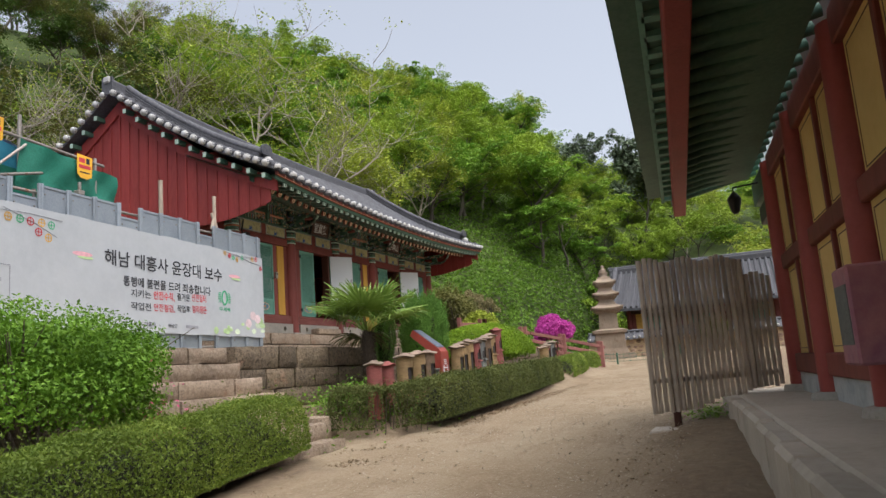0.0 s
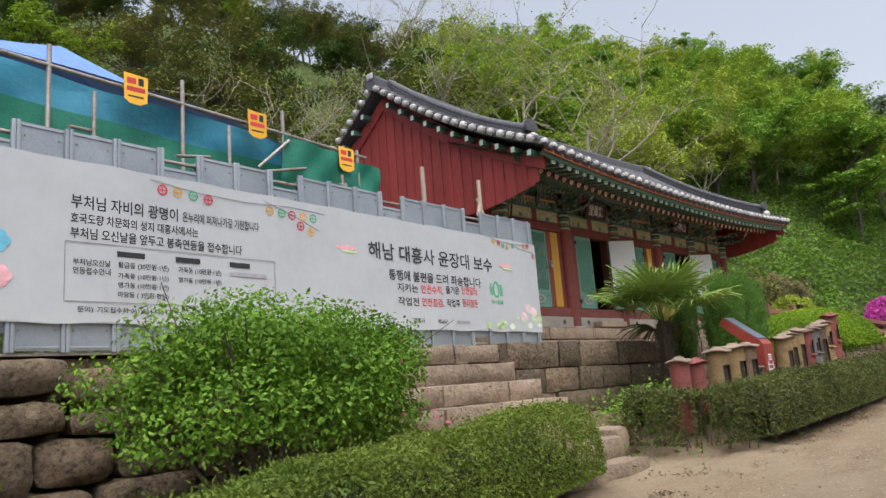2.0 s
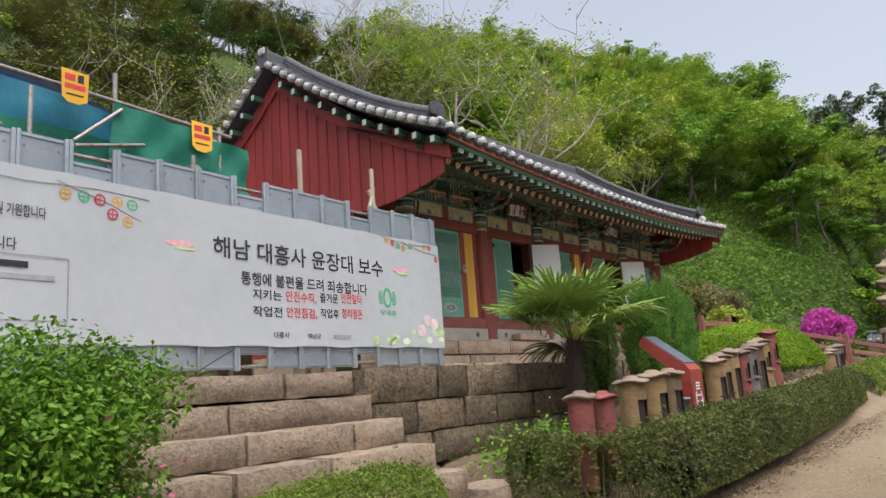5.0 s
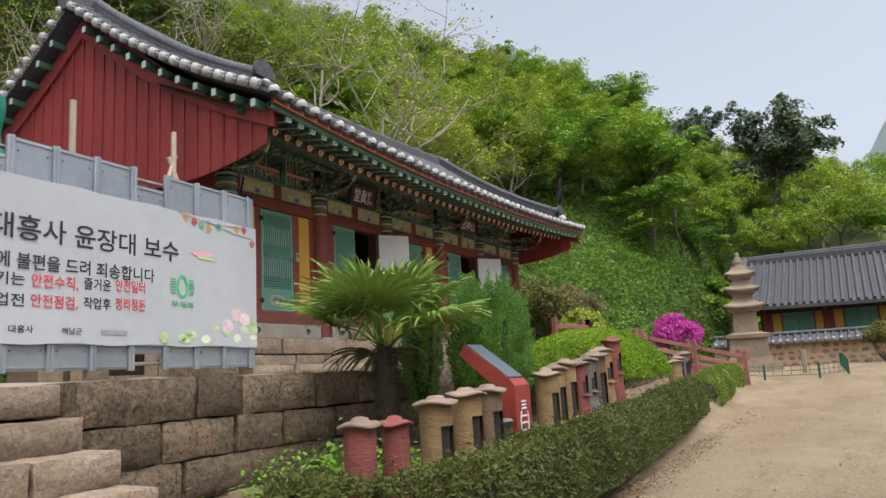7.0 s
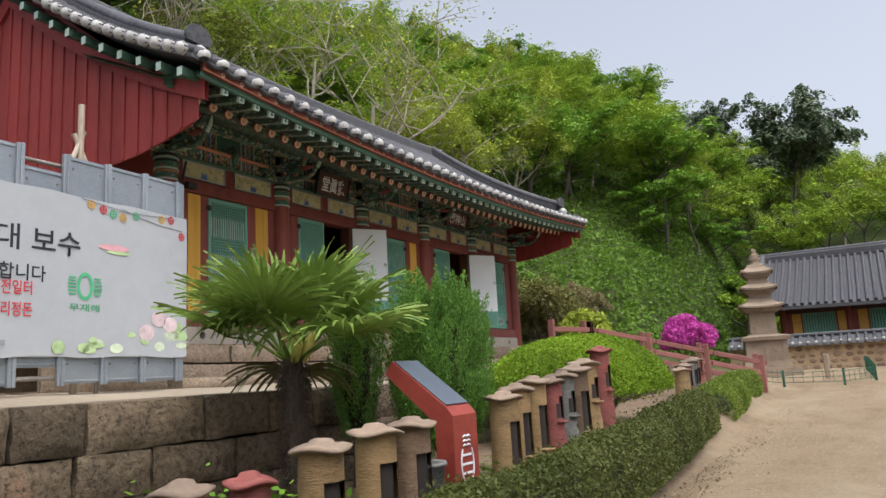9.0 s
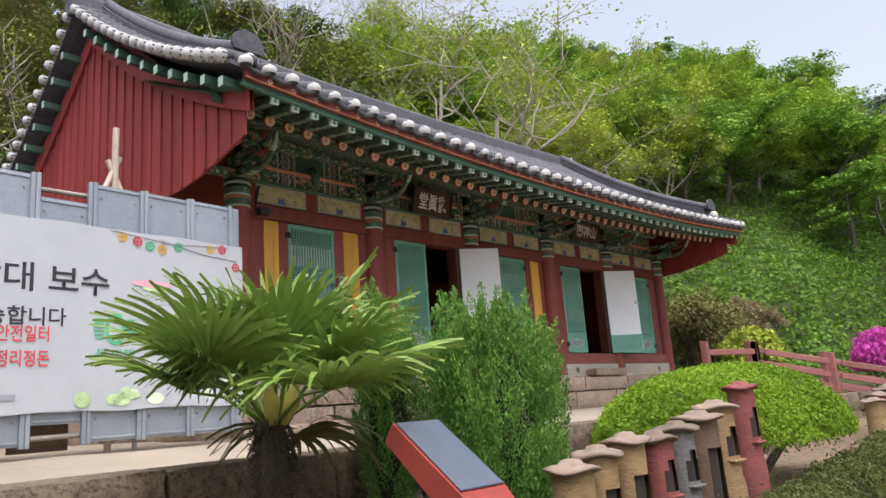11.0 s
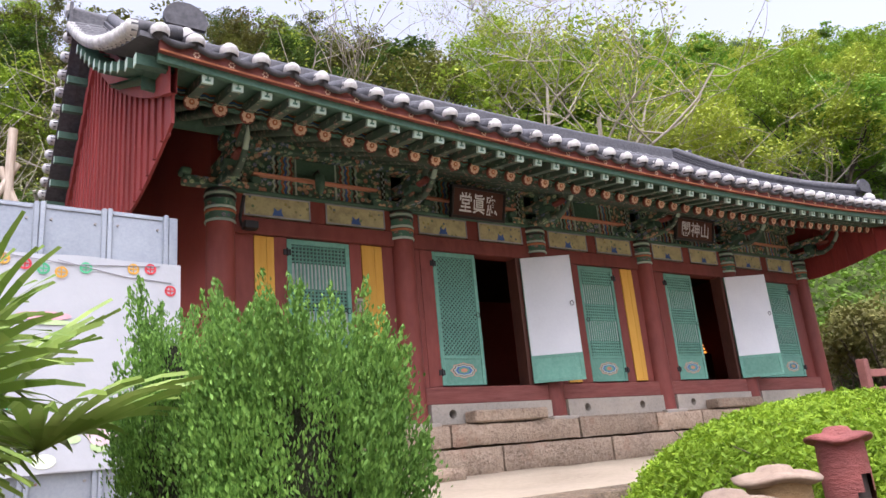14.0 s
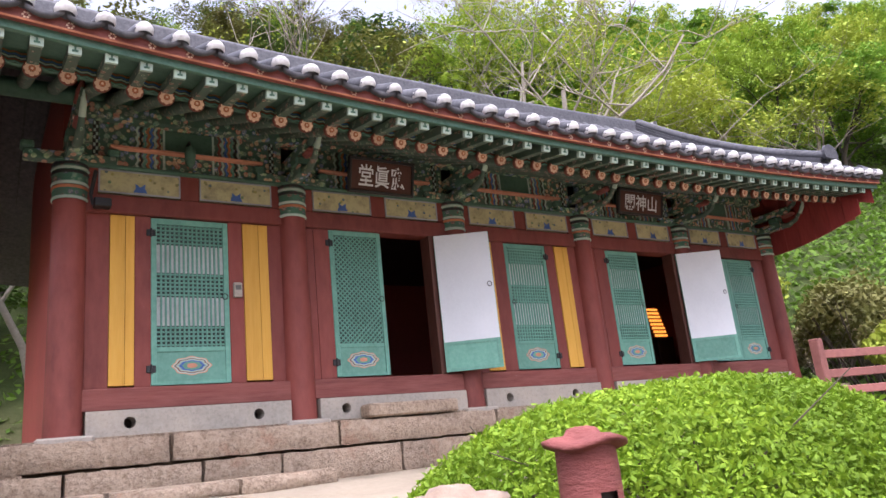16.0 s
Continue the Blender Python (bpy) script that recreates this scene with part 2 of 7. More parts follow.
L_TREE4 = leafy("yellow_green_leaf", (0.36, 0.44, 0.045), (0.48, 0.55, 0.085), (0.40, 0.48, 0.07), trans=0.25)
L_PINE = leafy("pine_needle", (0.13, 0.175, 0.11), (0.19, 0.245, 0.145), trans=0.2)
L_BROWN = leafy("young_brown_leaf", (0.22, 0.185, 0.09), (0.34, 0.29, 0.14), trans=0.25)
L_UNDER = leafy("undergrowth_leaf", (0.10, 0.20, 0.018), (0.21, 0.34, 0.045))
L_AZALEA = leafy("azalea_flower", (0.58, 0.06, 0.38), (0.80, 0.16, 0.58))
L_PINKF = leafy("pink_flower", (0.68, 0.08, 0.22), (0.78, 0.22, 0.36))
L_LITTER = leafy("leaf_litter", (0.22, 0.155, 0.09), (0.36, 0.27, 0.17), trans=0.1)


def ground_mat():
    """Trodden sand on the path, soil under the beds, leaf mould on the hill."""
    m, nt, p = base_mat("ground_sand_and_soil")
    v = place(nt)
    sand = mixc(nt, ramp(nt, noise_at(nt, v, 0.55, 5), 0.36, 0.66), (0.27, 0.21, 0.138), (0.20, 0.142, 0.084))
    sand = mixc(nt, ramp(nt, noise_at(nt, place(nt, (0.35, 1.3, 1)), 1.3, 6, 0.7), 0.5, 0.72), sand, (0.165, 0.108, 0.06))
    sand = mixc(nt, ramp(nt, noise_at(nt, v, 26, 6, 0.7), 0.45, 0.75), sand, (0.31, 0.25, 0.175))
    soil = mixc(nt, ramp(nt, noise_at(nt, v, 9, 6, 0.7), 0.35, 0.7), (0.12, 0.085, 0.055), (0.24, 0.175, 0.115))
    leaf = mixc(nt, ramp(nt, noise_at(nt, v, 1.4, 6, 0.7), 0.3, 0.7), (0.03, 0.05, 0.012), (0.075, 0.095, 0.028))
    a1 = nt.nodes.new("ShaderNodeAttribute")
    a1.attribute_name = "soil"
    a2 = nt.nodes.new("ShaderNodeAttribute")
    a2.attribute_name = "wood"
    c = mixc(nt, a1.outputs["Fac"], sand, soil)
    c = mixc(nt, a2.outputs["Fac"], c, leaf)
    nt.links.new(c, p.inputs["Base Color"])
    p.inputs["Roughness"].default_value, p.inputs["Specular IOR Level"].default_value = 0.95, 0.2
    b = nt.nodes.new("ShaderNodeBump")
    b.inputs["Strength"].default_value, b.inputs["Distance"].default_value = 0.95, 0.045
    nt.links.new(noise_at(nt, v, 7, 8, 0.72), b.inputs["Height"])
    nt.links.new(b.outputs[0], p.inputs["Normal"])
    return m


def dancheong(name, scale, cols, line=(0.62, 0.60, 0.5), ground=(0.045, 0.14, 0.09), soft=0.3):
    """Painted temple ornament: scrolls of several colours with pale outlines on a green ground."""
    m, nt, p = base_mat(name)
    v = place(nt, (1, 0.6, 1))
    vo = nt.nodes.new("ShaderNodeTexVoronoi")
    vo.inputs["Scale"].default_value = scale
    nt.links.new(v, vo.inputs["Vector"])
    rings = nt.nodes.new("ShaderNodeMath")
    rings.operation = "MULTIPLY"
    rings.inputs[1].default_value = 9.0
    nt.links.new(vo.outputs["Distance"], rings.inputs[0])
    fr = nt.nodes.new("ShaderNodeMath")
    fr.operation = "FRACT"
    nt.links.new(rings.outputs[0], fr.inputs[0])
    cr = nt.nodes.new("ShaderNodeValToRGB")
    cr.color_ramp.interpolation = "CONSTANT"
    el = cr.color_ramp.elements
    while len(el) < len(cols):
        el.new(0.5)
    for i, cc in enumerate(cols):
        el[i].position, el[i].color = i / len(cols), (*cc, 1)
    sep = nt.nodes.new("ShaderNodeSeparateColor")
    nt.links.new(vo.outputs["Color"], sep.inputs[0])
    nt.links.new(sep.outputs[0], cr.inputs[0])
    c = mixc(nt, ramp(nt, fr.outputs[0], 0.72, 0.78), cr.outputs[0], line)
    c = mixc(nt, ramp(nt, vo.outputs["Distance"], soft, soft + 0.03), c, ground)
    n = noise_at(nt, place(nt), 7, 5, 0.7)
    c = mixc(nt, ramp(nt, n, 0.45, 0.9), c, (0.10, 0.10, 0.08))
    nt.links.new(c, p.inputs["Base Color"])
    p.inputs["Roughness"].default_value = 0.7
    return m


GROUND = ground_mat()
ORNAMENT = dancheong("painted_ornament", 17, [(0.08, 0.24, 0.16), (0.40, 0.13, 0.08), (0.10, 0.16, 0.32), (0.18, 0.32, 0.15), (0.50, 0.30, 0.15), (0.05, 0.10, 0.07)], line=(0.60, 0.60, 0.46), ground=(0.04, 0.10, 0.07), soft=0.5)
FLORAL = dancheong("painted_flowers", 13, [(0.10, 0.20, 0.10), (0.36, 0.30, 0.08), (0.08, 0.13, 0.20), (0.24, 0.22, 0.08)], line=(0.2, 0.25, 0.12), ground=(0.44, 0.41, 0.22), soft=0.22)
ROSETTE = dancheong("painted_rosette", 30, [(0.42, 0.20, 0.13), (0.50, 0.33, 0.24), (0.34, 0.12, 0.08)], line=(0.60, 0.50, 0.40), ground=(0.30, 0.10, 0.07))
BAND = dancheong("painted_band", 16, [(0.05, 0.17, 0.11), (0.16, 0.05, 0.04), (0.06, 0.07, 0.12)], line=(0.38, 0.42, 0.32), soft=0.4)


# ---- letters, drawn once with the built-in font ----
def letter_meshes(words):
    obs = []
    for w in words:
        cu = bpy.data.curves.new("lettering", "FONT")
        cu.body = w
        cu.offset = 0.012
        obs.append(new("lettering", cu))
    dg = bpy.context.evaluated_depsgraph_get()
    out = {w: bpy.data.meshes.new_from_object(o.evaluated_get(dg)) for w, o in zip(words, obs)}
    for o in obs:
        bpy.data.objects.remove(o)
    return out


LETTERS = letter_meshes(["해남 대흥사 윤장대 보수", "통행에 불편을 드려 죄송합니다", "지키는", "안전수칙,", "즐거운", "안전일터", "작업전", "안전점검,", "작업후", "정리정돈", "대흥사", "해남군", "무재해", "부처님 자비의 광명이", "온누리에 퍼져나가길 기원합니다", "호국도량 차문화의 성지 대흥사에서는", "부처님 오신날을 앞두고 봉축연등을 접수합니다", "부처님오신날", "연등접수안내", "황금등 (30만원·1년)", "가족등 (10만원·1년)", "영가등 (10만원·1년)", "마당등 ( 3만원·한달)", "문의)", "기도접수처 061)534-558", "堂眞應", "閣神山"])


# ---- builders ----
class Mesh:
    """Collects boxes, tubes, sheets and leaves, and turns them into one mesh object."""

    def __init__(self):
        self.v, self.f, self.smooth = [], [], []

    def add(self, vs, fs, smooth=False):
        o = len(self.v)
        self.v += [tuple(p) for p in vs]
        self.f += [tuple(i + o for i in q) for q in fs]
        self.smooth += [smooth] * len(fs)
        return self

    def box(self, x0, x1, y0, y1, z0, z1, m=None, b=0.0):
        xs, ys, zs = sorted((x0, x1)), sorted((y0, y1)), sorted((z0, z1))
        if b <= 0:
            vs = [(x, y, z) for x in xs for y in ys for z in zs]
            fs = [(0, 1, 3, 2), (4, 6, 7, 5), (0, 4, 5, 1), (2, 3, 7, 6), (0, 2, 6, 4), (1, 5, 7, 3)]
        else:
            b = min(b, (xs[1] - xs[0]) * 0.45, (ys[1] - ys[0]) * 0.45, (zs[1] - zs[0]) * 0.45)
            c = [(a[0] + a[1]) / 2 for a in (xs, ys, zs)]
            h = [(a[1] - a[0]) / 2 for a in (xs, ys, zs)]
            vs, idx = [], {}
            for sx in (-1, 1):
                for sy in (-1, 1):
                    for sz in (-1, 1):
                        for k in range(3):
                            s = (sx, sy, sz)
                            idx[(s, k)] = len(vs)
                            vs.append(tuple(c[i] + s[i] * (h[i] - (0 if i == k else b)) for i in range(3)))
            fs = []
            sg = (-1, 1)
            for k in range(3):
                i, j = (k + 1) % 3, (k + 2) % 3
                for s in sg:
                    q = []
                    for a, d in ((-1, -1), (1, -1), (1, 1), (-1, 1)):
                        t = [0, 0, 0]
                        t[k], t[i], t[j] = s, a, d
                        q.append(idx[(tuple(t), k)])
                    fs.append(tuple(q if s > 0 else q[::-1]))
                for a in sg:
                    for d in sg:
                        t0, t1 = [0, 0, 0], [0, 0, 0]
                        t0[i], t0[j], t0[k] = a, d, -1
                        t1[i], t1[j], t1[k] = a, d, 1
                        q = (idx[(tuple(t0), i)], idx[(tuple(t1), i)], idx[(tuple(t1), j)], idx[(tuple(t0), j)])
                        fs.append(q if a * d > 0 else q[::-1])
            for s in [(a, d, e) for a in sg for d in sg for e in sg]:
                q = (idx[(s, 0)], idx[(s, 1)], idx[(s, 2)])
                fs.append(q if s[0] * s[1] * s[2] > 0 else q[::-1])
        if m is not None:
            vs = [m @ Vector(p) for p in vs]
        return self.add(vs, fs)

    def tube(self, p0, p1, r0, r1=None, n=10, caps=True, smooth=True):
        r1 = r0 if r1 is None else r1
        p0, p1 = Vector(p0), Vector(p1)
        d = (p1 - p0).normalized()
        u = d.orthogonal().normalized()
        w = d.cross(u)
        vs = []
        for p, r in ((p0, r0), (p1, r1)):
            for i in range(n):
                a = 2 * math.pi * i / n
                vs.append(p + (u * math.cos(a) + w * math.sin(a)) * r)
        self.add(vs, [(i, (i + 1) % n, n + (i + 1) % n, n + i) for i in range(n)], smooth)
        if caps:
            self.add(vs[:n], [tuple(range(n))[::-1]])
            self.add(vs[n:], [tuple(range(n))])
        return self

    def path(self, pts, radii, n=7):
        pts = [Vector(p) for p in pts]
        rings = []
        u = None
        for i, p in enumerate(pts):
            d = (pts[min(i + 1, len(pts) - 1)] - pts[max(i - 1, 0)]).normalized()
            if u is None:
                u = d.orthogonal().normalized()
            u = (u - d * u.dot(d)).normalized()
            w = d.cross(u)
            r = radii[i] if hasattr(radii, "__len__") else radii
            rings.append([p + (u * math.cos(2 * math.pi * k / n) + w * math.sin(2 * math.pi * k / n)) * r for k in range(n)])
        vs = [q for r in rings for q in r]
        fs = [(i * n + k, i * n + (k + 1) % n, (i + 1) * n + (k + 1) % n, (i + 1) * n + k) for i in range(len(pts) - 1) for k in range(n)]
        self.add(vs, fs, True)
        self.add(rings[0], [tuple(range(n))[::-1]])
        self.add(rings[-1], [tuple(range(n))])
        return self

    def lathe(self, x, y, prof, n=16):
        vs = [(x + r * math.cos(2 * math.pi * k / n), y + r * math.sin(2 * math.pi * k / n), z) for r, z in prof for k in range(n)]
        fs = [(i * n + k, i * n + (k + 1) % n, (i + 1) * n + (k + 1) % n, (i + 1) * n + k) for i in range(len(prof) - 1) for k in range(n)]
        self.add(vs, fs, True)
        self.add(vs[:n], [tuple(range(n))[::-1]])
        self.add(vs[-n:], [tuple(range(n))])
        return self

    def prism(self, outline, y0, y1):
        """An outline of (x, z) given depth from y0 to y1."""
        n = len(outline)
        vs = [(x, y0, z) for x, z in outline] + [(x, y1, z) for x, z in outline]
        return self.add(vs, [tuple(range(n)), tuple(range(2 * n - 1, n - 1, -1))] + [(i, n + i, n + (i + 1) % n, (i + 1) % n) for i in range(n)])

    def prism_x(self, outline, x0, x1):
        """An outline of (y, z) given depth from x0 to x1."""
        n = len(outline)
        vs = [(x0, y, z) for y, z in outline] + [(x1, y, z) for y, z in outline]
        return self.add(vs, [tuple(range(n))[::-1], tuple(range(n, 2 * n))] + [(i, (i + 1) % n, n + (i + 1) % n, n + i) for i in range(n)])

    def sheet(self, grid, smooth=True):
        r, c = len(grid), len(grid[0])
        return self.add([p for row in grid for p in row], [(i * c + k, i * c + k + 1, (i + 1) * c + k + 1, (i + 1) * c + k) for i in range(r - 1) for k in range(c - 1)], smooth)

    def data(self, name, material):
        me = bpy.data.meshes.new(name)
        me.from_pydata(self.v, [], self.f)
        me.polygons.foreach_set("use_smooth", self.smooth)
        me.materials.append(material)
        me.update()
        return me


def part(name, mesh, material, parent=None, label=""):
    """One mesh object, under a thing or a part."""
    ob = new(name, mesh.data(name, material) if isinstance(mesh, Mesh) else mesh)
    if parent is not None:
        ob.parent = parent
    if label:
        ob["label"] = label
    return ob


def thing(name, label, category, group="", kind="", at=(0, 0, 0), turn=0.0):
    ob = new(name)
    ob.empty_display_size = 0.2
    ob.matrix_basis = pose(*at, 0, 0, turn)
    return tagged(ob, label, category, group, kind)


def leaf_mesh(name, P, size, material, rng, N=None, spread=0.7, narrow=0.5, fold=0.0):
    """Small four-cornered leaves at the points P, facing roughly along N."""
    n = len(P)
    d = rng.normal(size=(n, 3))
    if N is not None:
        d = N * (1 - spread) * 2 + d * spread
    d /= np.linalg.norm(d, axis=1)[:, None] + 1e-9
    u = np.cross(d, rng.normal(size=(n, 3)))
    u /= np.linalg.norm(u, axis=1)[:, None] + 1e-9
    w = np.cross(d, u)
    s = (size * rng.uniform(0.6, 1.3, n))[:, None]
    V = np.empty((n, 4, 3))
    V[:, 0], V[:, 1], V[:, 2], V[:, 3] = P - u * s, P - w * s * narrow + d * s * fold, P + u * s, P + w * s * narrow + d * s * fold
    return quads(name, V.reshape(-1, 3), material)


def quads(name, V, material):
    me = bpy.data.meshes.new(name)
    n = len(V) // 4
    me.vertices.add(4 * n)
    me.vertices.foreach_set("co", np.ascontiguousarray(V, dtype=np.float32).ravel())
    me.loops.add(4 * n)
    me.loops.foreach_set("vertex_index", np.arange(4 * n, dtype=np.int32))
    me.polygons.add(n)
    me.polygons.foreach_set("loop_start", np.arange(0, 4 * n, 4, dtype=np.int32))
    me.materials.append(material)
    me.update(calc_edges=True)
    return me


def smooth01(a, b, x):
    t = np.clip((x - a) / (b - a), 0, 1)
    return t * t * (3 - 2 * t)


# ---- ground ----
ROAD_X = [-60, -5, 0, 5, 11, 18.4, 27, 33, 42, 70]
ROAD_Z = [-0.1, 0.08, 0.22, 0.47, 0.70, 0.86, 1.15, 1.45, 1.5, 1.6]


def hill(x, y):
    foot = np.interp(x, [-80, 20, 25.5, 31, 45, 70], [18, 18, 13.5, 10.5, 9.0, 8])
    d1 = y - foot
    d2 = np.minimum((x - 51) * 0.62, 21) * smooth01(-50, 6, y)
    d3 = ((x - 30) * 0.42 + (y - 10.5) * 0.9) * smooth01(7.5, 11, y)
    d = np.maximum(np.maximum(np.maximum(d1, d2), d3), 0)
    return 0.88 * d * smooth01(0, 6, d + 1.5) / (1 + d / 170)


def level(x, y):
    x, y = np.asarray(x, float), np.asarray(y, float)
    z = np.interp(x, ROAD_X, ROAD_Z)
    z = z + 0.42 * smooth01(3.9, 4.7, y) * smooth01(8.2, 9.2, x) * smooth01(27.5, 22, x)
    z = z + 0.22 * smooth01(4.6, 6.0, y) * smooth01(8.0, 6.0, x)
    z = z + 0.95 * smooth01(4.9, 9.0, y) * smooth01(22, 24.5, x) * smooth01(44, 30, x)
    z = z + 0.10 * smooth01(1.0, 0.2, y) * smooth01(2.0, 5.0, x) * smooth01(24, 16, x)
    return z + hill(x, y)


def ground():
    rng = np.random.default_rng(3)
    xs = np.concatenate([np.arange(-400, -70, 40), np.arange(-70, -8, 3.0), np.arange(-8, 36, 0.28), np.arange(36, 100, 2.0), np.arange(100, 500, 40)])
    ys = np.concatenate([np.arange(-400, -60, 40), np.arange(-60, -6, 3.0), np.arange(-6, 12, 0.28), np.arange(12, 100, 2.0), np.arange(100, 500, 40)])
    X, Y = np.meshgrid(xs, ys)
    Z = level(X, Y)
    near = (np.abs(X - 14) < 22) & (np.abs(Y - 3) < 9)
    Z = Z + near * 0.012 * rng.normal(size=Z.shape)
    Z = Z + near * 0.02 * np.sin(X * 0.5 + 1.2 * Y) * np.sin(Y * 1.9)
    m = Mesh()
    m.sheet(np.dstack([X, Y, Z]).tolist())
    me = m.data("ground", GROUND)
    x, y = X.ravel(), Y.ravel()
    wob = 0.16 * np.sin(x * 1.3) + 0.12 * np.sin(x * 3.1 + 1) + 0.1 * rng.normal(size=x.shape)
    edge = np.interp(x, [-5, 4, 7.0, 7.4, 8.5, 8.8, 11, 18.4, 27, 28], [2.6, 3.6, 4.2, 5.2, 5.0, 3.9, 3.6, 4.05, 4.5, 6.0])
    soil = smooth01(-0.12, 0.25, y - edge + wob * 0.7)
    right = np.interp(x, [2, 6, 10, 13], [-0.1, 0.35, 0.9, 0.3])
    soil = np.maximum(soil, 0.55 * smooth01(0.25, -0.15, y - right + wob))
    soil = soil * (x < 28.5)
    wood = np.maximum(smooth01(0.3, 2.0, hill(x, y)), smooth01(5.5, 7.0, y) * smooth01(24, 26, x))
    for key, val in (("soil", soil), ("wood", wood)):
        at = me.attributes.new(key, "FLOAT", "POINT")
        at.data.foreach_set("value", val.astype(np.float32))
    ob = new("ground", me)
    tagged(ob, "pale trodden sand path with dark soil under the hedges", "ground", kind="structure")


ground()


def block_row(rng, x0, x1, lo, hi):
    out, x = [], x0
    while x < x1 - 0.05:
        w = rng.uniform(lo, hi)
        if x1 - x - w < lo * 0.7:
            w = x1 - x
        out.append((x, x + w))
        x += w
    return out


def rough_block(rng, w, d, h, rough=0.025, worn=0.0):
    """A hewn stone: a box whose corners and faces are uneven and whose edges are worn."""
    m = Mesh()
    nx, nz = max(3, int(w / 0.10)), max(3, int(h / 0.07))
    front = []
    for j in range(nz + 1):
        row = []
        for i in range(nx + 1):
            e = min(i, nx - i, j, nz - j)
            y = (0.028 + worn if e == 0 else worn * 0.3 if e == 1 else 0) + rng.uniform(-rough, rough) * (1 if e else 0.5)
            ax = 0.012 + worn * (0.3 + 1.1 * abs(2 * j / nz - 1) ** 3) * rng.uniform(0.5, 1.2) if i in (0, nx) else 0
            az = 0.012 + worn * (0.2 + 1.1 * abs(2 * i / nx - 1) ** 3) * rng.uniform(0.5, 1.2) if j in (0, nz) else 0
            row.append((w * i / nx + (ax if i == 0 else -ax) + rng.uniform(-0.008, 0.008), y, h * j / nz + (az if j == 0 else -az) + rng.uniform(-0.008, 0.008)))
        front.append(row)
    m.sheet(front, True)
    top = [front[nz], [(x, d, h - 0.004) for x, _, _ in front[nz]]]
    m.sheet(top, False)
    m.sheet([[(x, d, 0.004) for x, _, _ in front[0]], front[0]], False)
    left = [[front[j][0] for j in range(nz + 1)], [(front[j][0][0], d, front[j][0][2]) for j in range(nz + 1)]]
    right = [[(front[j][nx][0], d, front[j][nx][2]) for j in range(nz + 1)], [front[j][nx] for j in range(nz + 1)]]
    m.sheet(left, False)
    m.sheet(right, False)
    return m


# stones are laid at the end of the file
terrace_wall = thing("terrace_wall", "retaining wall of large weathered grey-brown hewn stones", "stone wall", kind="structure")
core = Mesh().box(-12, 25.2, 6.58, 17.0, -0.3, 1.93)
part("core", core, SOILSHADE, terrace_wall)
gidan = thing("hall_platform", "low stone platform of long worn granite blocks under the hall", "platform", kind="structure")
part("core", Mesh().box(12.9, 25.6, 10.05, 15.2, 1.9, 2.63), SOILSHADE, gidan)


def terrace_floor():
    xs, ys = np.arange(-12, 25.3, 0.6), np.arange(6.52, 17.2, 0.6)
    rng = np.random.default_rng(8)
    g = [[(x, y, 1.955 + 0.10 * (y > 8.6) * 0.6 + 0.012 * (y - 6.4) + 0.008 * rng.normal()) for x in xs] for y in ys]
    m = Mesh().sheet(g)
    ob = part("terrace_floor", m, EARTH)
    tagged(ob, "pale bare earth floor of the terrace", "floor", kind="structure")


terrace_floor()


# ---- the hall ----
COLS = [13.43, 15.73, 17.95, 20.18, 22.35, 24.6]
YF = 10.25
X0R, X1R = 12.15, 25.10


def eave(x):
    return 5.56 + 0.27 * abs((x - 19.0) / 6.8) ** 2.2


def ridge_z(x):
    return 8.42 + 0.16 * abs((x - 19.0) / 6.8) ** 2.0


def roof_pt(x, s):
    """Upper face of the roof, from the eave (s = 0) to the ridge (s = 1): a hollow curve."""
    y = 8.22 + (12.6 - 8.22) * s
    e, r = eave(x) + 0.02, ridge_z(x) - 0.18
    return (x, y, e + (r - e) * (s - 0.34 * s * (1 - s)))


# true size and place of the hall front, applied to the hall and all that is fixed to it
HALL = Matrix.Translation((14.27, 10.43, 3.155)) @ Matrix.Diagonal((1.0215, 1.02, 1.025, 1)) @ Matrix.Translation((-14.19, -10.235, -3.135))
gidan.matrix_basis = HALL
hall = thing("prayer_hall", "old timber temple hall with red columns and grey tiled roof", "temple hall")
hall.matrix_basis = HALL


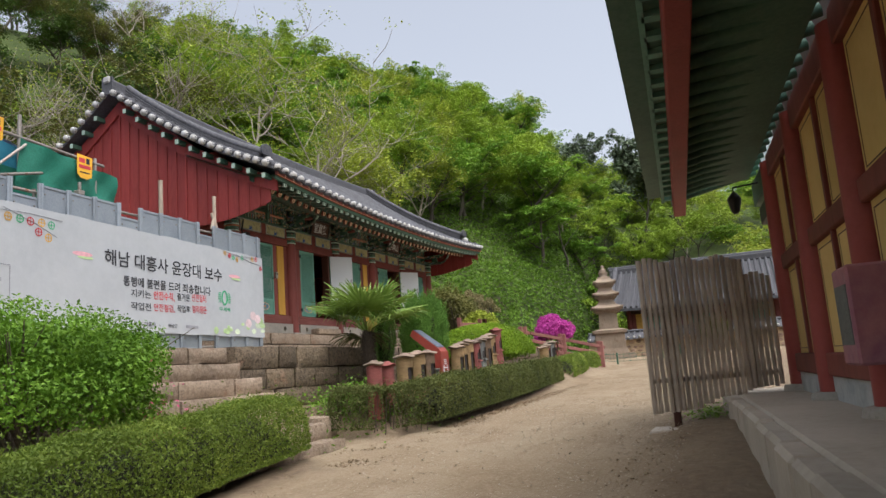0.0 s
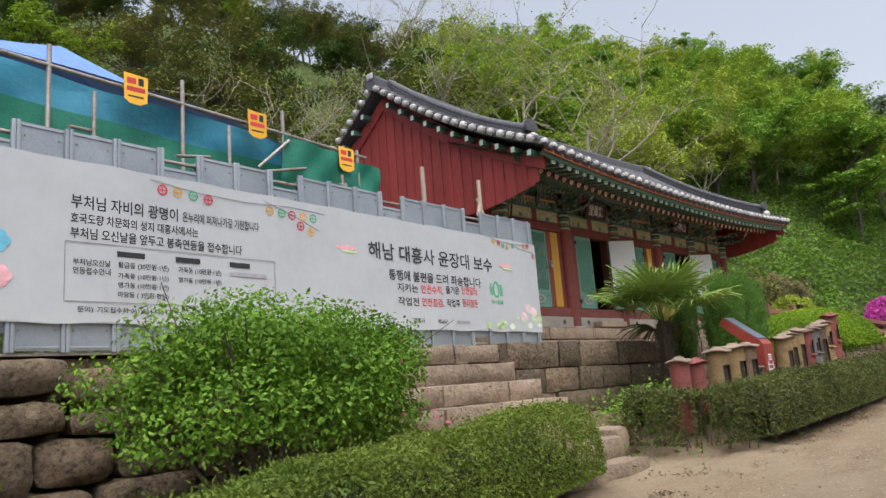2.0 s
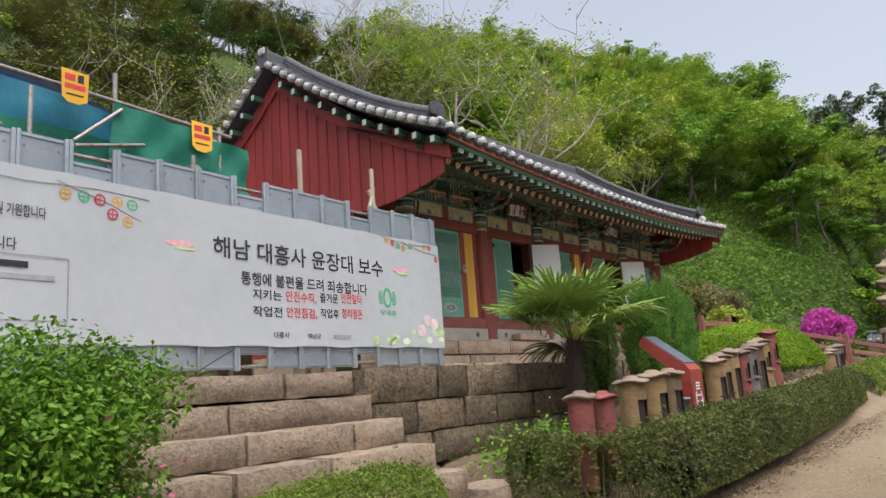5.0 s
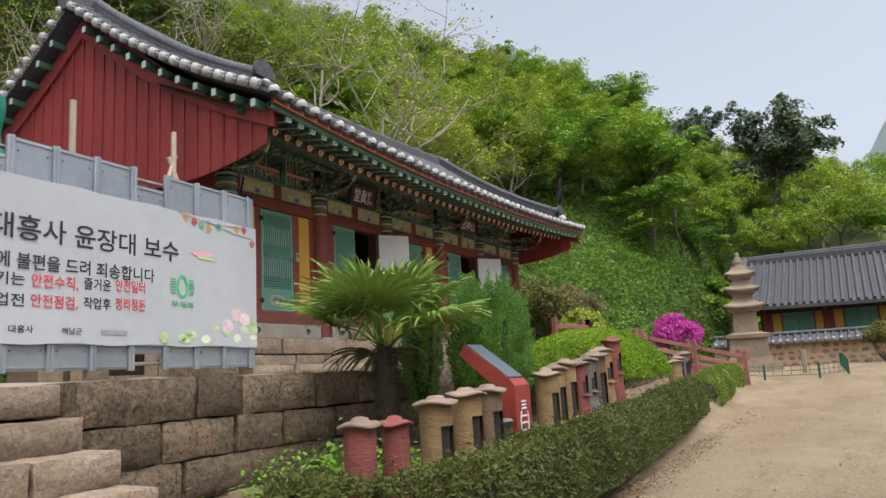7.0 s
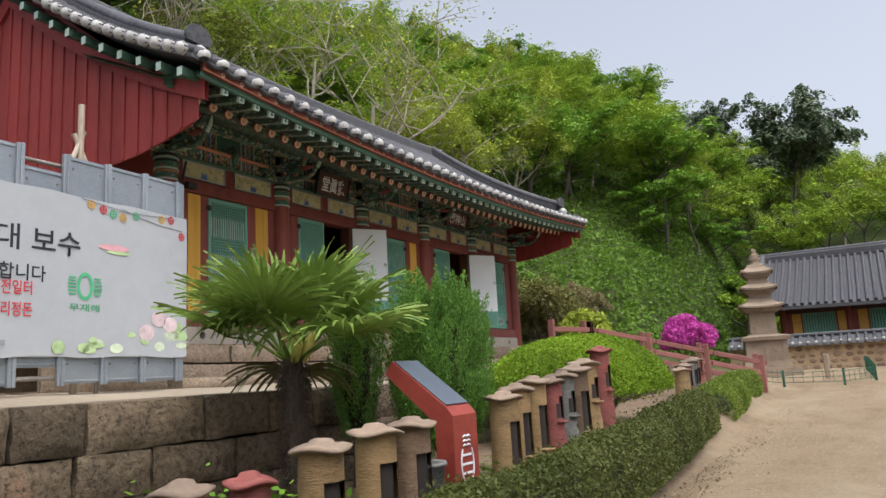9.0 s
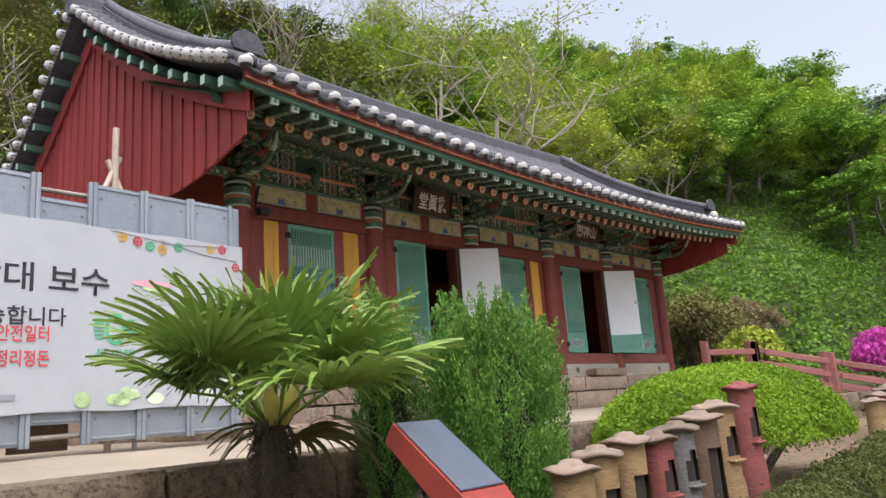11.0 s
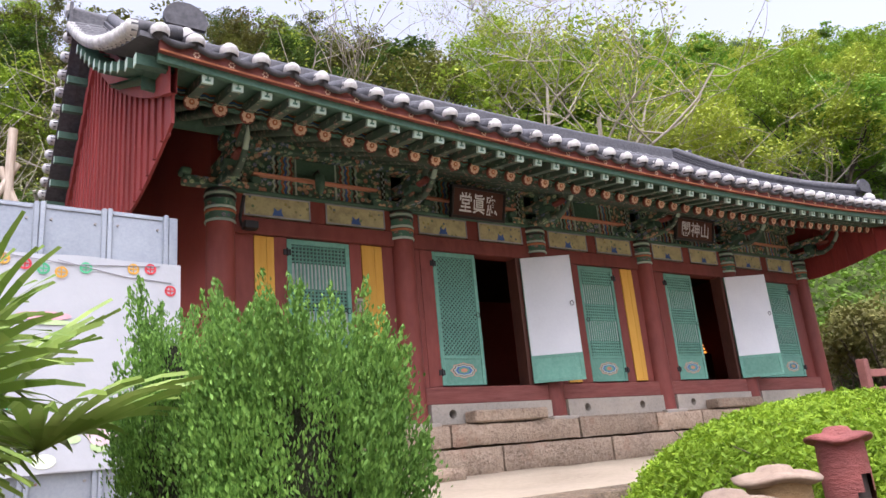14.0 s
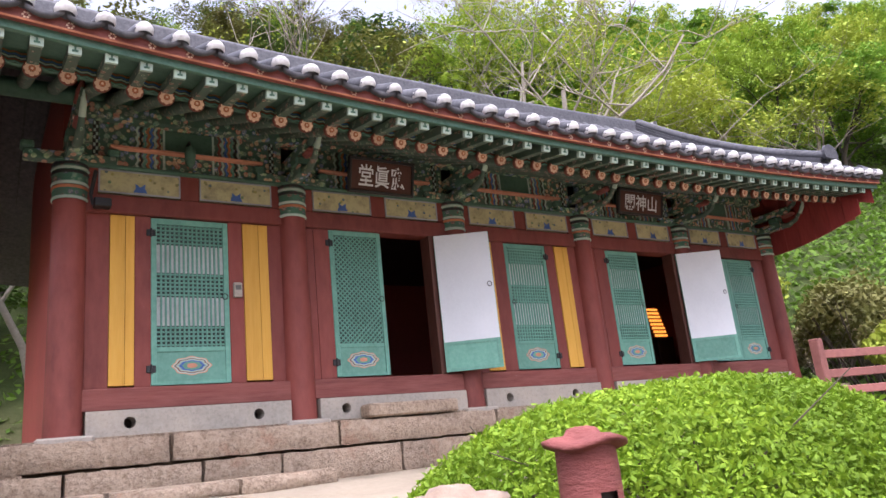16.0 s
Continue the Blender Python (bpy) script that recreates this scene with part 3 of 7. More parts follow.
def roof():
    m = Mesh()
    xs = np.linspace(X0R, X1R, 40)
    ss = np.linspace(0, 1, 12)
    up = [[roof_pt(x, s) for x in xs] for s in ss]
    lo = [[(p[0], p[1], p[2] - 0.05) for p in row] for row in up]
    m.sheet(up)
    m.sheet([r[::-1] for r in lo])
    back = [[(x, 25.2 - roof_pt(x, s)[1], roof_pt(x, s)[2]) for x in xs[::-1]] for s in ss]
    m.sheet(back)
    m.sheet([[(p[0], p[1], p[2] - 0.05) for p in row][::-1] for row in back])
    for k in (0, -1):
        m.sheet([[r[k] for r in up], [r[k] for r in lo]], False)
        m.sheet([[r[k] for r in back], [(r[k][0], r[k][1], r[k][2] - 0.05) for r in back]], False)
    m.sheet([up[0], lo[0]], False)
    m.sheet([back[0], [(p[0], p[1], p[2] - 0.05) for p in back[0]]], False)
    rf = part("roof", m, TILE, hall, "grey fired-clay tile roof with lime-plugged eave tiles")
    # rows of cover tiles down the front slope, each ending in a lime plug
    n = int((X1R - X0R - 0.3) / 0.285)
    for i in range(n + 1):
        x = X0R + 0.15 + i * (X1R - X0R - 0.3) / n
        t = Mesh()
        pts = [Vector(roof_pt(x, s)) + Vector((0, 0, 0.035)) for s in np.linspace(-0.012, 0.97, 16)]
        t.path(pts, [0.076 + 0.006 * (k % 2) for k in range(16)], 8)
        part("cover_tile", t, TILE, rf)
        p = Vector(roof_pt(x, -0.012)) + Vector((0, -0.012, 0.03))
        e = Mesh()
        k1, k2 = 1 + 0.05 * math.sin(i * 7.1), 1 + 0.06 * math.sin(i * 4.3)
        e.sheet([[(p.x + 0.079 * k1 * math.cos(u) * math.cos(w), p.y + 0.035 - 0.085 * math.cos(w) * math.sin(u) * (1 if math.sin(u) > 0 else 1.1), p.z + 0.008 + 0.074 * k2 * math.sin(w)) for u in np.linspace(0, 2 * math.pi, 15)] for w in np.linspace(-0.55, math.pi / 2, 7)])
        part("lime_plug", e, LIME, rf)
        # pan tile lip between the rows
        if i < n:
            xm = x + (X1R - X0R - 0.3) / n / 2
            q = roof_pt(xm, -0.01)
            lip = Mesh()
            w = (X1R - X0R - 0.3) / n / 2 - 0.01
            g = []
            for dz in (0.0, -0.045):
                g.append([(xm + w * a, q[1] - 0.03, q[2] + dz - 0.055 * (1 - a * a) + 0.01) for a in np.linspace(-1, 1, 9)])
            g.append([(xm + w * a, q[1] + 0.2, q[2] - 0.045 - 0.055 * (1 - a * a) + 0.09) for a in np.linspace(-1, 1, 9)])
            lip.sheet(g)
            part("pan_tile_lip", lip, TILE, rf)
    # rear slope rows near the gable, seen over the verge
    for i in range(12):
        x = X0R + 0.15 + i * 0.285
        pts = [Vector((x, 25.2 - roof_pt(x, s)[1], roof_pt(x, s)[2] + 0.035)) for s in np.linspace(0, 0.97, 10)]
        part("cover_tile", Mesh().path(pts, 0.078, 7), TILE, rf)
    # main ridge of stacked tiles
    rg = Mesh()
    for k in range(4):
        w = 0.15 - 0.012 * k
        g = []
        for side in ((-w, 0.0), (-w, 0.062), (w, 0.062), (w, 0.0)):
            g.append([(x, 12.6 + side[0], ridge_z(x) - 0.24 + 0.068 * k + side[1]) for x in np.linspace(X0R - 0.05, X1R + 0.05, 30)])
        rg.sheet(g, False)
    rg.path([(x, 12.6, ridge_z(x) + 0.04) for x in np.linspace(X0R - 0.08, X1R + 0.08, 30)], 0.09, 8)
    for x in (X0R - 0.05, X1R + 0.05):
        rg.box(x - 0.02, x + 0.02, 12.44, 12.76, ridge_z(x) - 0.28, ridge_z(x) + 0.12)
    part("main_ridge", rg, TILE, rf)
    for x in (X0R - 0.06, X1R + 0.06):
        part("ridge_plug", Mesh().box(x - 0.05, x + 0.05, 12.5, 12.7, ridge_z(x) - 0.02, ridge_z(x) + 0.14, b=0.03), LIME, rf)
    # descending ridges along both verges, front and back
    for xe in (X0R + 0.48, X1R - 0.48):
        for sgn in (1, -1):
            d = Mesh()
            for k in range(3):
                w = 0.15 - 0.015 * k
                g = []
                for a, b in ((-w, 0), (-w, 0.06), (w, 0.06), (w, 0)):
                    row = []
                    for s in np.linspace(0.13, 0.98, 14):
                        p = roof_pt(xe, s)
                        y = p[1] if sgn > 0 else 25.2 - p[1]
                        row.append((xe + a, y, p[2] + 0.06 + 0.066 * k + b + 0.07 * max(0, 0.35 - s)))
                    g.append(row)
                d.sheet(g, False)
                d.add([q[0] for q in g], [(0, 1, 2, 3)])
            pts = []
            for s in np.linspace(0.11, 0.98, 14):
                p = roof_pt(xe, s)
                pts.append((xe, p[1] if sgn > 0 else 25.2 - p[1], p[2] + 0.30 + 0.07 * max(0, 0.35 - s)))
            d.path(pts, 0.085, 8)
            dr = part("descending_ridge", d, TILE, rf)
            p = Vector(pts[0])
            cap = Mesh()
            cap.prism([(p.x + 0.20 * math.cos(a), p.z + 0.02 + 0.17 * math.sin(a)) for a in np.linspace(-0.5, math.pi + 0.5, 12)], p.y - 0.05 * sgn, p.y)
            part("end_tile", cap, TILE, dr)
            part("lime_plug", Mesh().lathe(p.x, p.y - 0.06 * sgn, [(0.05, p.z - 0.30), (0.10, p.z - 0.24), (0.10, p.z - 0.16), (0.04, p.z - 0.10)], 10), LIME, dr)
    # verge tiles laid crosswise over the gable edge
    for xe, out in ((X0R, -1), (X1R, 1)):
        for sgn in (1, -1):
            for s in np.arange(0.03, 0.97, 0.052):
                p = roof_pt(xe, s)
                y = p[1] if sgn > 0 else 25.2 - p[1]
                t = Mesh().tube((xe - out * 0.36, y, p[2] + 0.075), (xe + out * 0.06, y, p[2] + 0.03), 0.07, 0.078, 8)
                part("verge_tile", t, TILE, rf)
                k = Mesh()
                k.lathe(0, 0, [(0.02, 0.05), (0.06, 0.035), (0.078, 0.0), (0.078, -0.05)], 9)
                k.v = [(xe + out * (0.055 + v[2]), y + v[0], p[2] + 0.03 + v[1]) for v in k.v]
                part("lime_plug", k, LIME, rf)
    return rf


roof()


def gable(xg, out):
    """The red weatherboards under the verge."""
    g = part("gable_screen", Mesh().prism_x([(8.62, 5.44), (8.62, 5.15), (12.6, 5.0), (16.5, 5.15), (16.5, 5.44), (12.6, 8.3)], xg, xg + out * 0.015), REDB, hall, "dark red vertical gable weatherboards")
    n = 30
    ys = np.linspace(8.5, 16.7, n + 1)

    def top(y):
        s = 1 - abs(y - 12.6) / 4.38
        return roof_pt(xg, s)[2] - 0.42

    def bot(y):
        d = abs(y - 12.6)
        return 4.95 + 0.26 * max(0, (d - 2.6) / 1.5) ** 1.6
    for i in range(n):
        a, b = ys[i] + 0.004, ys[i + 1] - 0.004
        t0, t1 = top(a), top(b)
        m = Mesh().prism_x([(a, bot(a)), (b, bot(b)), (b, t1), (a, t0)], xg - 0.028, xg)
        part("weatherboard", m, REDB, g)
        if i:
            y = ys[i]
            m = Mesh().prism_x([(y - 0.022, bot(y) + 0.01), (y + 0.022, bot(y) + 0.01), (y + 0.022, top(y)), (y - 0.022, top(y))], xg + out * 0.0 - 0.028 - 0.024 if out < 0 else xg, xg - 0.03 if out < 0 else xg + 0.024)
            part("batten", m, REDB, g)
    # barge board following the slope
    for sgn in (1, -1):
        pts_u, pts_l = [], []
        for s in np.linspace(0.02, 1.0, 14):
            p = roof_pt(xg, s)
            y = p[1] if sgn > 0 else 25.2 - p[1]
            pts_u.append((y, p[2] - 0.17))
            pts_l.append((y, p[2] - 0.47 - 0.02 * math.sin(s * 3)))
        m = Mesh()
        x0, x1 = xg + out * 0.03, xg + out * 0.085
        rows = [[(x0, y, z) for y, z in pts_u], [(x1, y, z) for y, z in pts_u], [(x1, y, z) for y, z in pts_l], [(x0, y, z) for y, z in pts_l], [(x0, y, z) for y, z in pts_u]]
        m.sheet(rows, False)
        part("barge_board", m, REDB, g)
        # verge rafters that carry the tiles past the board
        for s in np.arange(0.05, 0.97, 0.085):
            p = roof_pt(xg, s)
            y = p[1] if sgn > 0 else 25.2 - p[1]
            v = part("verge_rafter", Mesh().box(min(xg, xg + out * 0.34), max(xg, xg + out * 0.34), y - 0.04, y + 0.04, p[2] - 0.27, p[2] - 0.17), GREEN, g)
            xa = xg + out * 0.343
            part("painted_end", Mesh().box(xa - 0.004, xa + 0.004, y - 0.042, y + 0.042, p[2] - 0.272, p[2] - 0.168), PALE, v)


PALE = surf("pale_green_paint", (0.36, 0.48, 0.40), (0.28, 0.38, 0.32), (0.46, 0.56, 0.48), 0.7, 3, 25, 0.5, 0.1)
FASCIA = surf("fascia_red_brown", (0.20, 0.055, 0.045), (0.13, 0.035, 0.03), (0.27, 0.09, 0.07), 0.7, 2, 18, 0.5, 0.15)
INKBROWN = surf("brown_red_ink", (0.17, 0.05, 0.035), rough=0.7, bump=0)
PETAL = surf("cream_petal", (0.66, 0.46, 0.33), (0.56, 0.37, 0.26), (0.75, 0.57, 0.44), 0.7, 6, 40, 0.5, 0)
RAFTER = dancheong("painted_rafter", 15, [(0.05, 0.12, 0.08), (0.15, 0.06, 0.045), (0.06, 0.15, 0.10), (0.10, 0.09, 0.07)], line=(0.36, 0.34, 0.26), ground=(0.045, 0.085, 0.06), soft=0.34)
BLUEP = surf("blue_paint", (0.06, 0.13, 0.36), rough=0.7, bump=0)
ORANGE = surf("orange_line", (0.42, 0.15, 0.07), rough=0.7)
gable(12.50, -1)
gable(24.78, 1)


def eaves():
    """Round rafters, square flying rafters and the boards above them."""
    e = part("eave_boarding", Mesh(), GREEN, hall, "green painted eave boarding with coloured bands")
    m = Mesh()
    xs = np.linspace(12.3, 24.97, 40)
    m.sheet([[(x, 8.28, eave(x) - 0.14) for x in xs], [(x, 8.95, eave(x) - 0.02) for x in xs], [(x, 10.6, eave(x) + 0.72) for x in xs]])
    m.sheet([[(x, 8.28, eave(x) - 0.11) for x in xs], [(x, 8.95, eave(x) + 0.01) for x in xs], [(x, 10.6, eave(x) + 0.75) for x in xs]][::-1])
    old = e.data
    e.data = m.data("eave_boarding", GREEN)
    bpy.data.meshes.remove(old)
    for name, y0, y1, dz0, dz1, mat in (("eave_fascia", 8.20, 8.25, -0.125, -0.02, FASCIA), ("eave_edge_board", 8.25, 8.30, -0.19, -0.125, GREEN), ("flying_fascia", 8.85, 8.89, -0.15, -0.02, GREEN), ("orange_fillet", 8.192, 8.20, -0.128, -0.112, ORANGE)):
        f = Mesh()
        f.sheet([[(x, y, eave(x) + dz) for x in xs] for y, dz in ((y0, dz0), (y0, dz1), (y1, dz1), (y1, dz0), (y0, dz0))][::-1], False)
        part(name, f, mat, hall)
    n = 46
    for i in range(n):
        x = 12.72 + i * (24.6 - 12.72) / (n - 1)
        z = eave(x)
        c = (0, 9.0, z - 0.15)
        r = part("round_rafter", Mesh().tube((x, 8.82, z - 0.185), (x, 10.75, z + 0.60), 0.062, 0.066, 10), RAFTER, hall)
        m = Mesh().tube((x, 8.83, z - 0.181), (x, 8.795, z - 0.196), 0.072, 0.072, 16)
        pe = part("painted_end", m, INKBROWN, r)
        for nm, mt, cnt, rr, pr, lift in (("petal", PETAL, 8, 0.044, 0.021, 0.006), ("petal_ring", ORANGE, 8, 0.019, 0.0085, 0.010), ("flower_heart", PETAL, 1, 0.0, 0.012, 0.012)):
            fl = Mesh()
            for q in range(cnt):
                a = q * 2 * math.pi / 8
                cx, cz = x + rr * math.cos(a), rr * math.sin(a)
                vs = [(cx + pr * math.cos(b), 8.795 - lift + 0.36 * (cz + pr * math.sin(b)) * -1 * 0.9, z - 0.196 + (cz + pr * math.sin(b)) * 0.93) for b in np.linspace(0, 2 * math.pi, 9)[:-1]]
                fl.add(vs, [tuple(range(8))])
            part(nm, fl, mt, pe)
        ang = math.atan2(0.18, 1.0)
        mm = Matrix.Translation((x, 8.30, z - 0.205)) @ Matrix.Rotation(ang, 4, "X")
        f = part("flying_rafter", Mesh().box(-0.043, 0.043, 0.0, 0.62, -0.045, 0.045, mm), RAFTER, hall)
        part("painted_end", Mesh().box(-0.047, 0.047, -0.012, 0.03, -0.049, 0.049, mm), PALE, f)
        part("painted_mark", Mesh().box(-0.022, 0.022, -0.017, -0.008, -0.030, -0.014, mm).box(-0.022, 0.022, -0.017, -0.008, 0.014, 0.030, mm).box(-0.008, 0.008, -0.016, -0.008, -0.016, 0.016, mm), GREEN, f)

    # zigzag bands painted on the board over the round rafters, and flowers along the fascia
    zx = np.arange(12.5, 24.8, 0.045)
    for k, mt in enumerate((ORANGE, BLUEP, PALE, INKBROWN, TEAL)):
        top = [(x, 8.846, eave(x) - 0.035 - 0.023 * k - 0.014 * (j % 2)) for j, x in enumerate(zx)]
        part("painted_zigzag", Mesh().sheet([top, [(x, y, z - 0.014) for x, y, z in top]], False), mt, hall)
    for x in np.arange(12.6, 24.8, 0.30):
        fl = Mesh()
        for q in range(6):
            a = q * math.pi / 3
            fl.add([(x + 0.022 * math.cos(a) + 0.010 * math.cos(b), 8.196, eave(x) - 0.078 + 0.022 * math.sin(a) + 0.010 * math.sin(b)) for b in np.linspace(0, 2 * math.pi, 7)[:-1]], [tuple(range(6))])
        part("painted_flower", fl, PETAL, hall)


eaves()


def column(x):
    c = part("column", Mesh().lathe(x, YF, [(0.17, 2.68), (0.165, 2.9), (0.16, 3.8), (0.152, 4.93), (0.152, 4.95)], 20), RED, hall, "round red painted timber column")
    part("painted_capital", Mesh().lathe(x, YF, [(0.158, 4.95), (0.162, 5.05), (0.166, 5.2), (0.160, 5.34)], 20), BAND, c)
    for zz, rr, mt in ((4.95, 0.164, PALE), (5.06, 0.166, ORANGE), (5.10, 0.167, PALE), (5.21, 0.17, BLACK), (5.255, 0.17, PALE), (5.30, 0.166, BLACK)):
        part("capital_ring", Mesh().lathe(x, YF, [(rr, zz), (rr + 0.008, zz + 0.015), (rr, zz + 0.03)], 20), mt, c)
    part("base_stone", Mesh().box(x - 0.24, x + 0.24, 10.02, 10.5, 2.60, 2.69, b=0.02), PLINTH, c)
    # bracket arms and carved wings on the column head
    b = part("bracket", Mesh().box(x - 0.07, x + 0.07, 9.78, 10.5, 5.34, 5.46, b=0.01).box(x - 0.42, x + 0.42, 10.16, 10.30, 5.36, 5.46, b=0.015).box(x - 0.06, x + 0.06, 9.60, 10.5, 5.56, 5.68, b=0.01), ORNAMENT, c)
    for q in ((x - 0.14, x + 0.14, 10.11, 10.39, 5.34, 5.37), (x - 0.45, x - 0.33, 10.15, 10.31, 5.46, 5.54), (x + 0.33, x + 0.45, 10.15, 10.31, 5.46, 5.54), (x - 0.09, x + 0.09, 9.80, 9.98, 5.46, 5.56)):
        part("bearing_block", Mesh().box(*q, b=0.02), GREEN, b)
    wing = Mesh()
    wing.path([(x, 9.85, 5.40), (x, 9.66, 5.36), (x, 9.50, 5.42), (x, 9.40, 5.54), (x, 9.36, 5.66)], [0.05, 0.046, 0.036, 0.024, 0.010], 8)
    wing.path([(x, 9.8, 5.64), (x, 9.62, 5.62), (x, 9.48, 5.70), (x, 9.42, 5.80)], [0.05, 0.045, 0.035, 0.015], 8)
    part("carved_wing", wing, RAFTER, b)
    part("carved_tip", Mesh().path([(x, 9.415, 5.50), (x, 9.34, 5.60), (x, 9.31, 5.72)], [0.034, 0.03, 0.008], 7), PALE, b)
    part("carved_head", Mesh().box(x - 0.05, x + 0.05, 9.52, 9.75, 5.50, 5.58, b=0.03).path([(x, 9.60, 5.72), (x, 9.50, 5.80), (x, 9.44, 5.88)], [0.06, 0.05, 0.02], 7), POTRED, b)
    return c


for cx in COLS:
    column(cx)


def beams():
    for name, z0, z1, y0, y1, mat in (("lintel_beam", 4.865, 5.06, 10.20, 10.42, RED), ("head_beam", 5.33, 5.37, 10.16, 10.40, GREEN), ("eave_purlin_beam", 5.86, 6.02, 10.10, 10.34, ORNAMENT)):
        part(name, Mesh().box(13.43, 24.6, y0, y1, z0, z1, b=0.01), mat, hall)
    part("purlin", Mesh().tube((12.5, 10.2, 6.09), (24.8, 10.2, 6.09), 0.10, n=12), GREEN, hall)
    part("rear_wall", Mesh().box(13.43, 24.6, 14.9, 15.05, 2.6, 6.6), REDP, hall)
    part("hall_floor", Mesh().box(13.43, 24.6, 10.3, 14.95, 2.95, 3.05), DARKWOOD, hall)
    part("hall_ceiling", Mesh().box(13.43, 24.6, 10.35, 14.95, 5.4, 5.5), SHADEBLACK, hall)
    for x in (13.43, 24.6):
        part("end_wall", Mesh().box(x - 0.06, x + 0.06, 10.4, 14.95, 2.6, 6.9), REDP, hall)


beams()


def wall_piece(x0, x1, z0, z1, mat=RED, y0=10.235, y1=10.36, name="wall_board"):
    return part(name, Mesh().box(x0, x1, y0, y1, z0, z1, b=0.004), mat, hall)


def vent_plinth(x0, x1, holes):
    """Low plastered wall under the sill, with round vents."""
    outer = Mesh()
    y0, y1 = 10.12, 10.36
    xs = sorted([x0] + [h for h in holes] + [x1])
    zc, r, z0, z1 = 2.785, 0.055, 2.665, 2.905
    # solid runs and squares with a round hole
    last = x0
    for h in holes:
        outer.box(last, h - 0.1, y0, y1, z0, z1)
        ring = [(h + r * math.cos(a), zc + r * math.sin(a)) for a in np.linspace(0, 2 * math.pi, 17)[:-1]]
        sq = []
        for a in np.linspace(0, 2 * math.pi, 17)[:-1]:
            cx, cz = math.cos(a), math.sin(a)
            k = max(abs(cx), abs(cz))
            sq.append((h + 0.1 * cx / k, zc + 0.12 * cz / k))
        n = 16
        vs = [(a, y0, b) for a, b in sq] + [(a, y0, b) for a, b in ring] + [(a, y1, b) for a, b in ring]
        outer.add(vs, [(i, (i + 1) % n, n + (i + 1) % n, n + i) for i in range(n)] + [(n + i, n + (i + 1) % n, 2 * n + (i + 1) % n, 2 * n + i) for i in range(n)])
        last = h + 0.1
    outer.box(last, x1, y0, y1, z0, z1)
    p = part("plinth_wall", outer, PLINTH, hall, "low grey plaster wall with round vents")
    # near-black plate closes each vent, painting the shade of the hole
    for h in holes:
        part("vent_void", Mesh().box(h - 0.08, h + 0.08, y1 - 0.02, y1 + 0.02, z0, z1), SHADEBLACK, p)


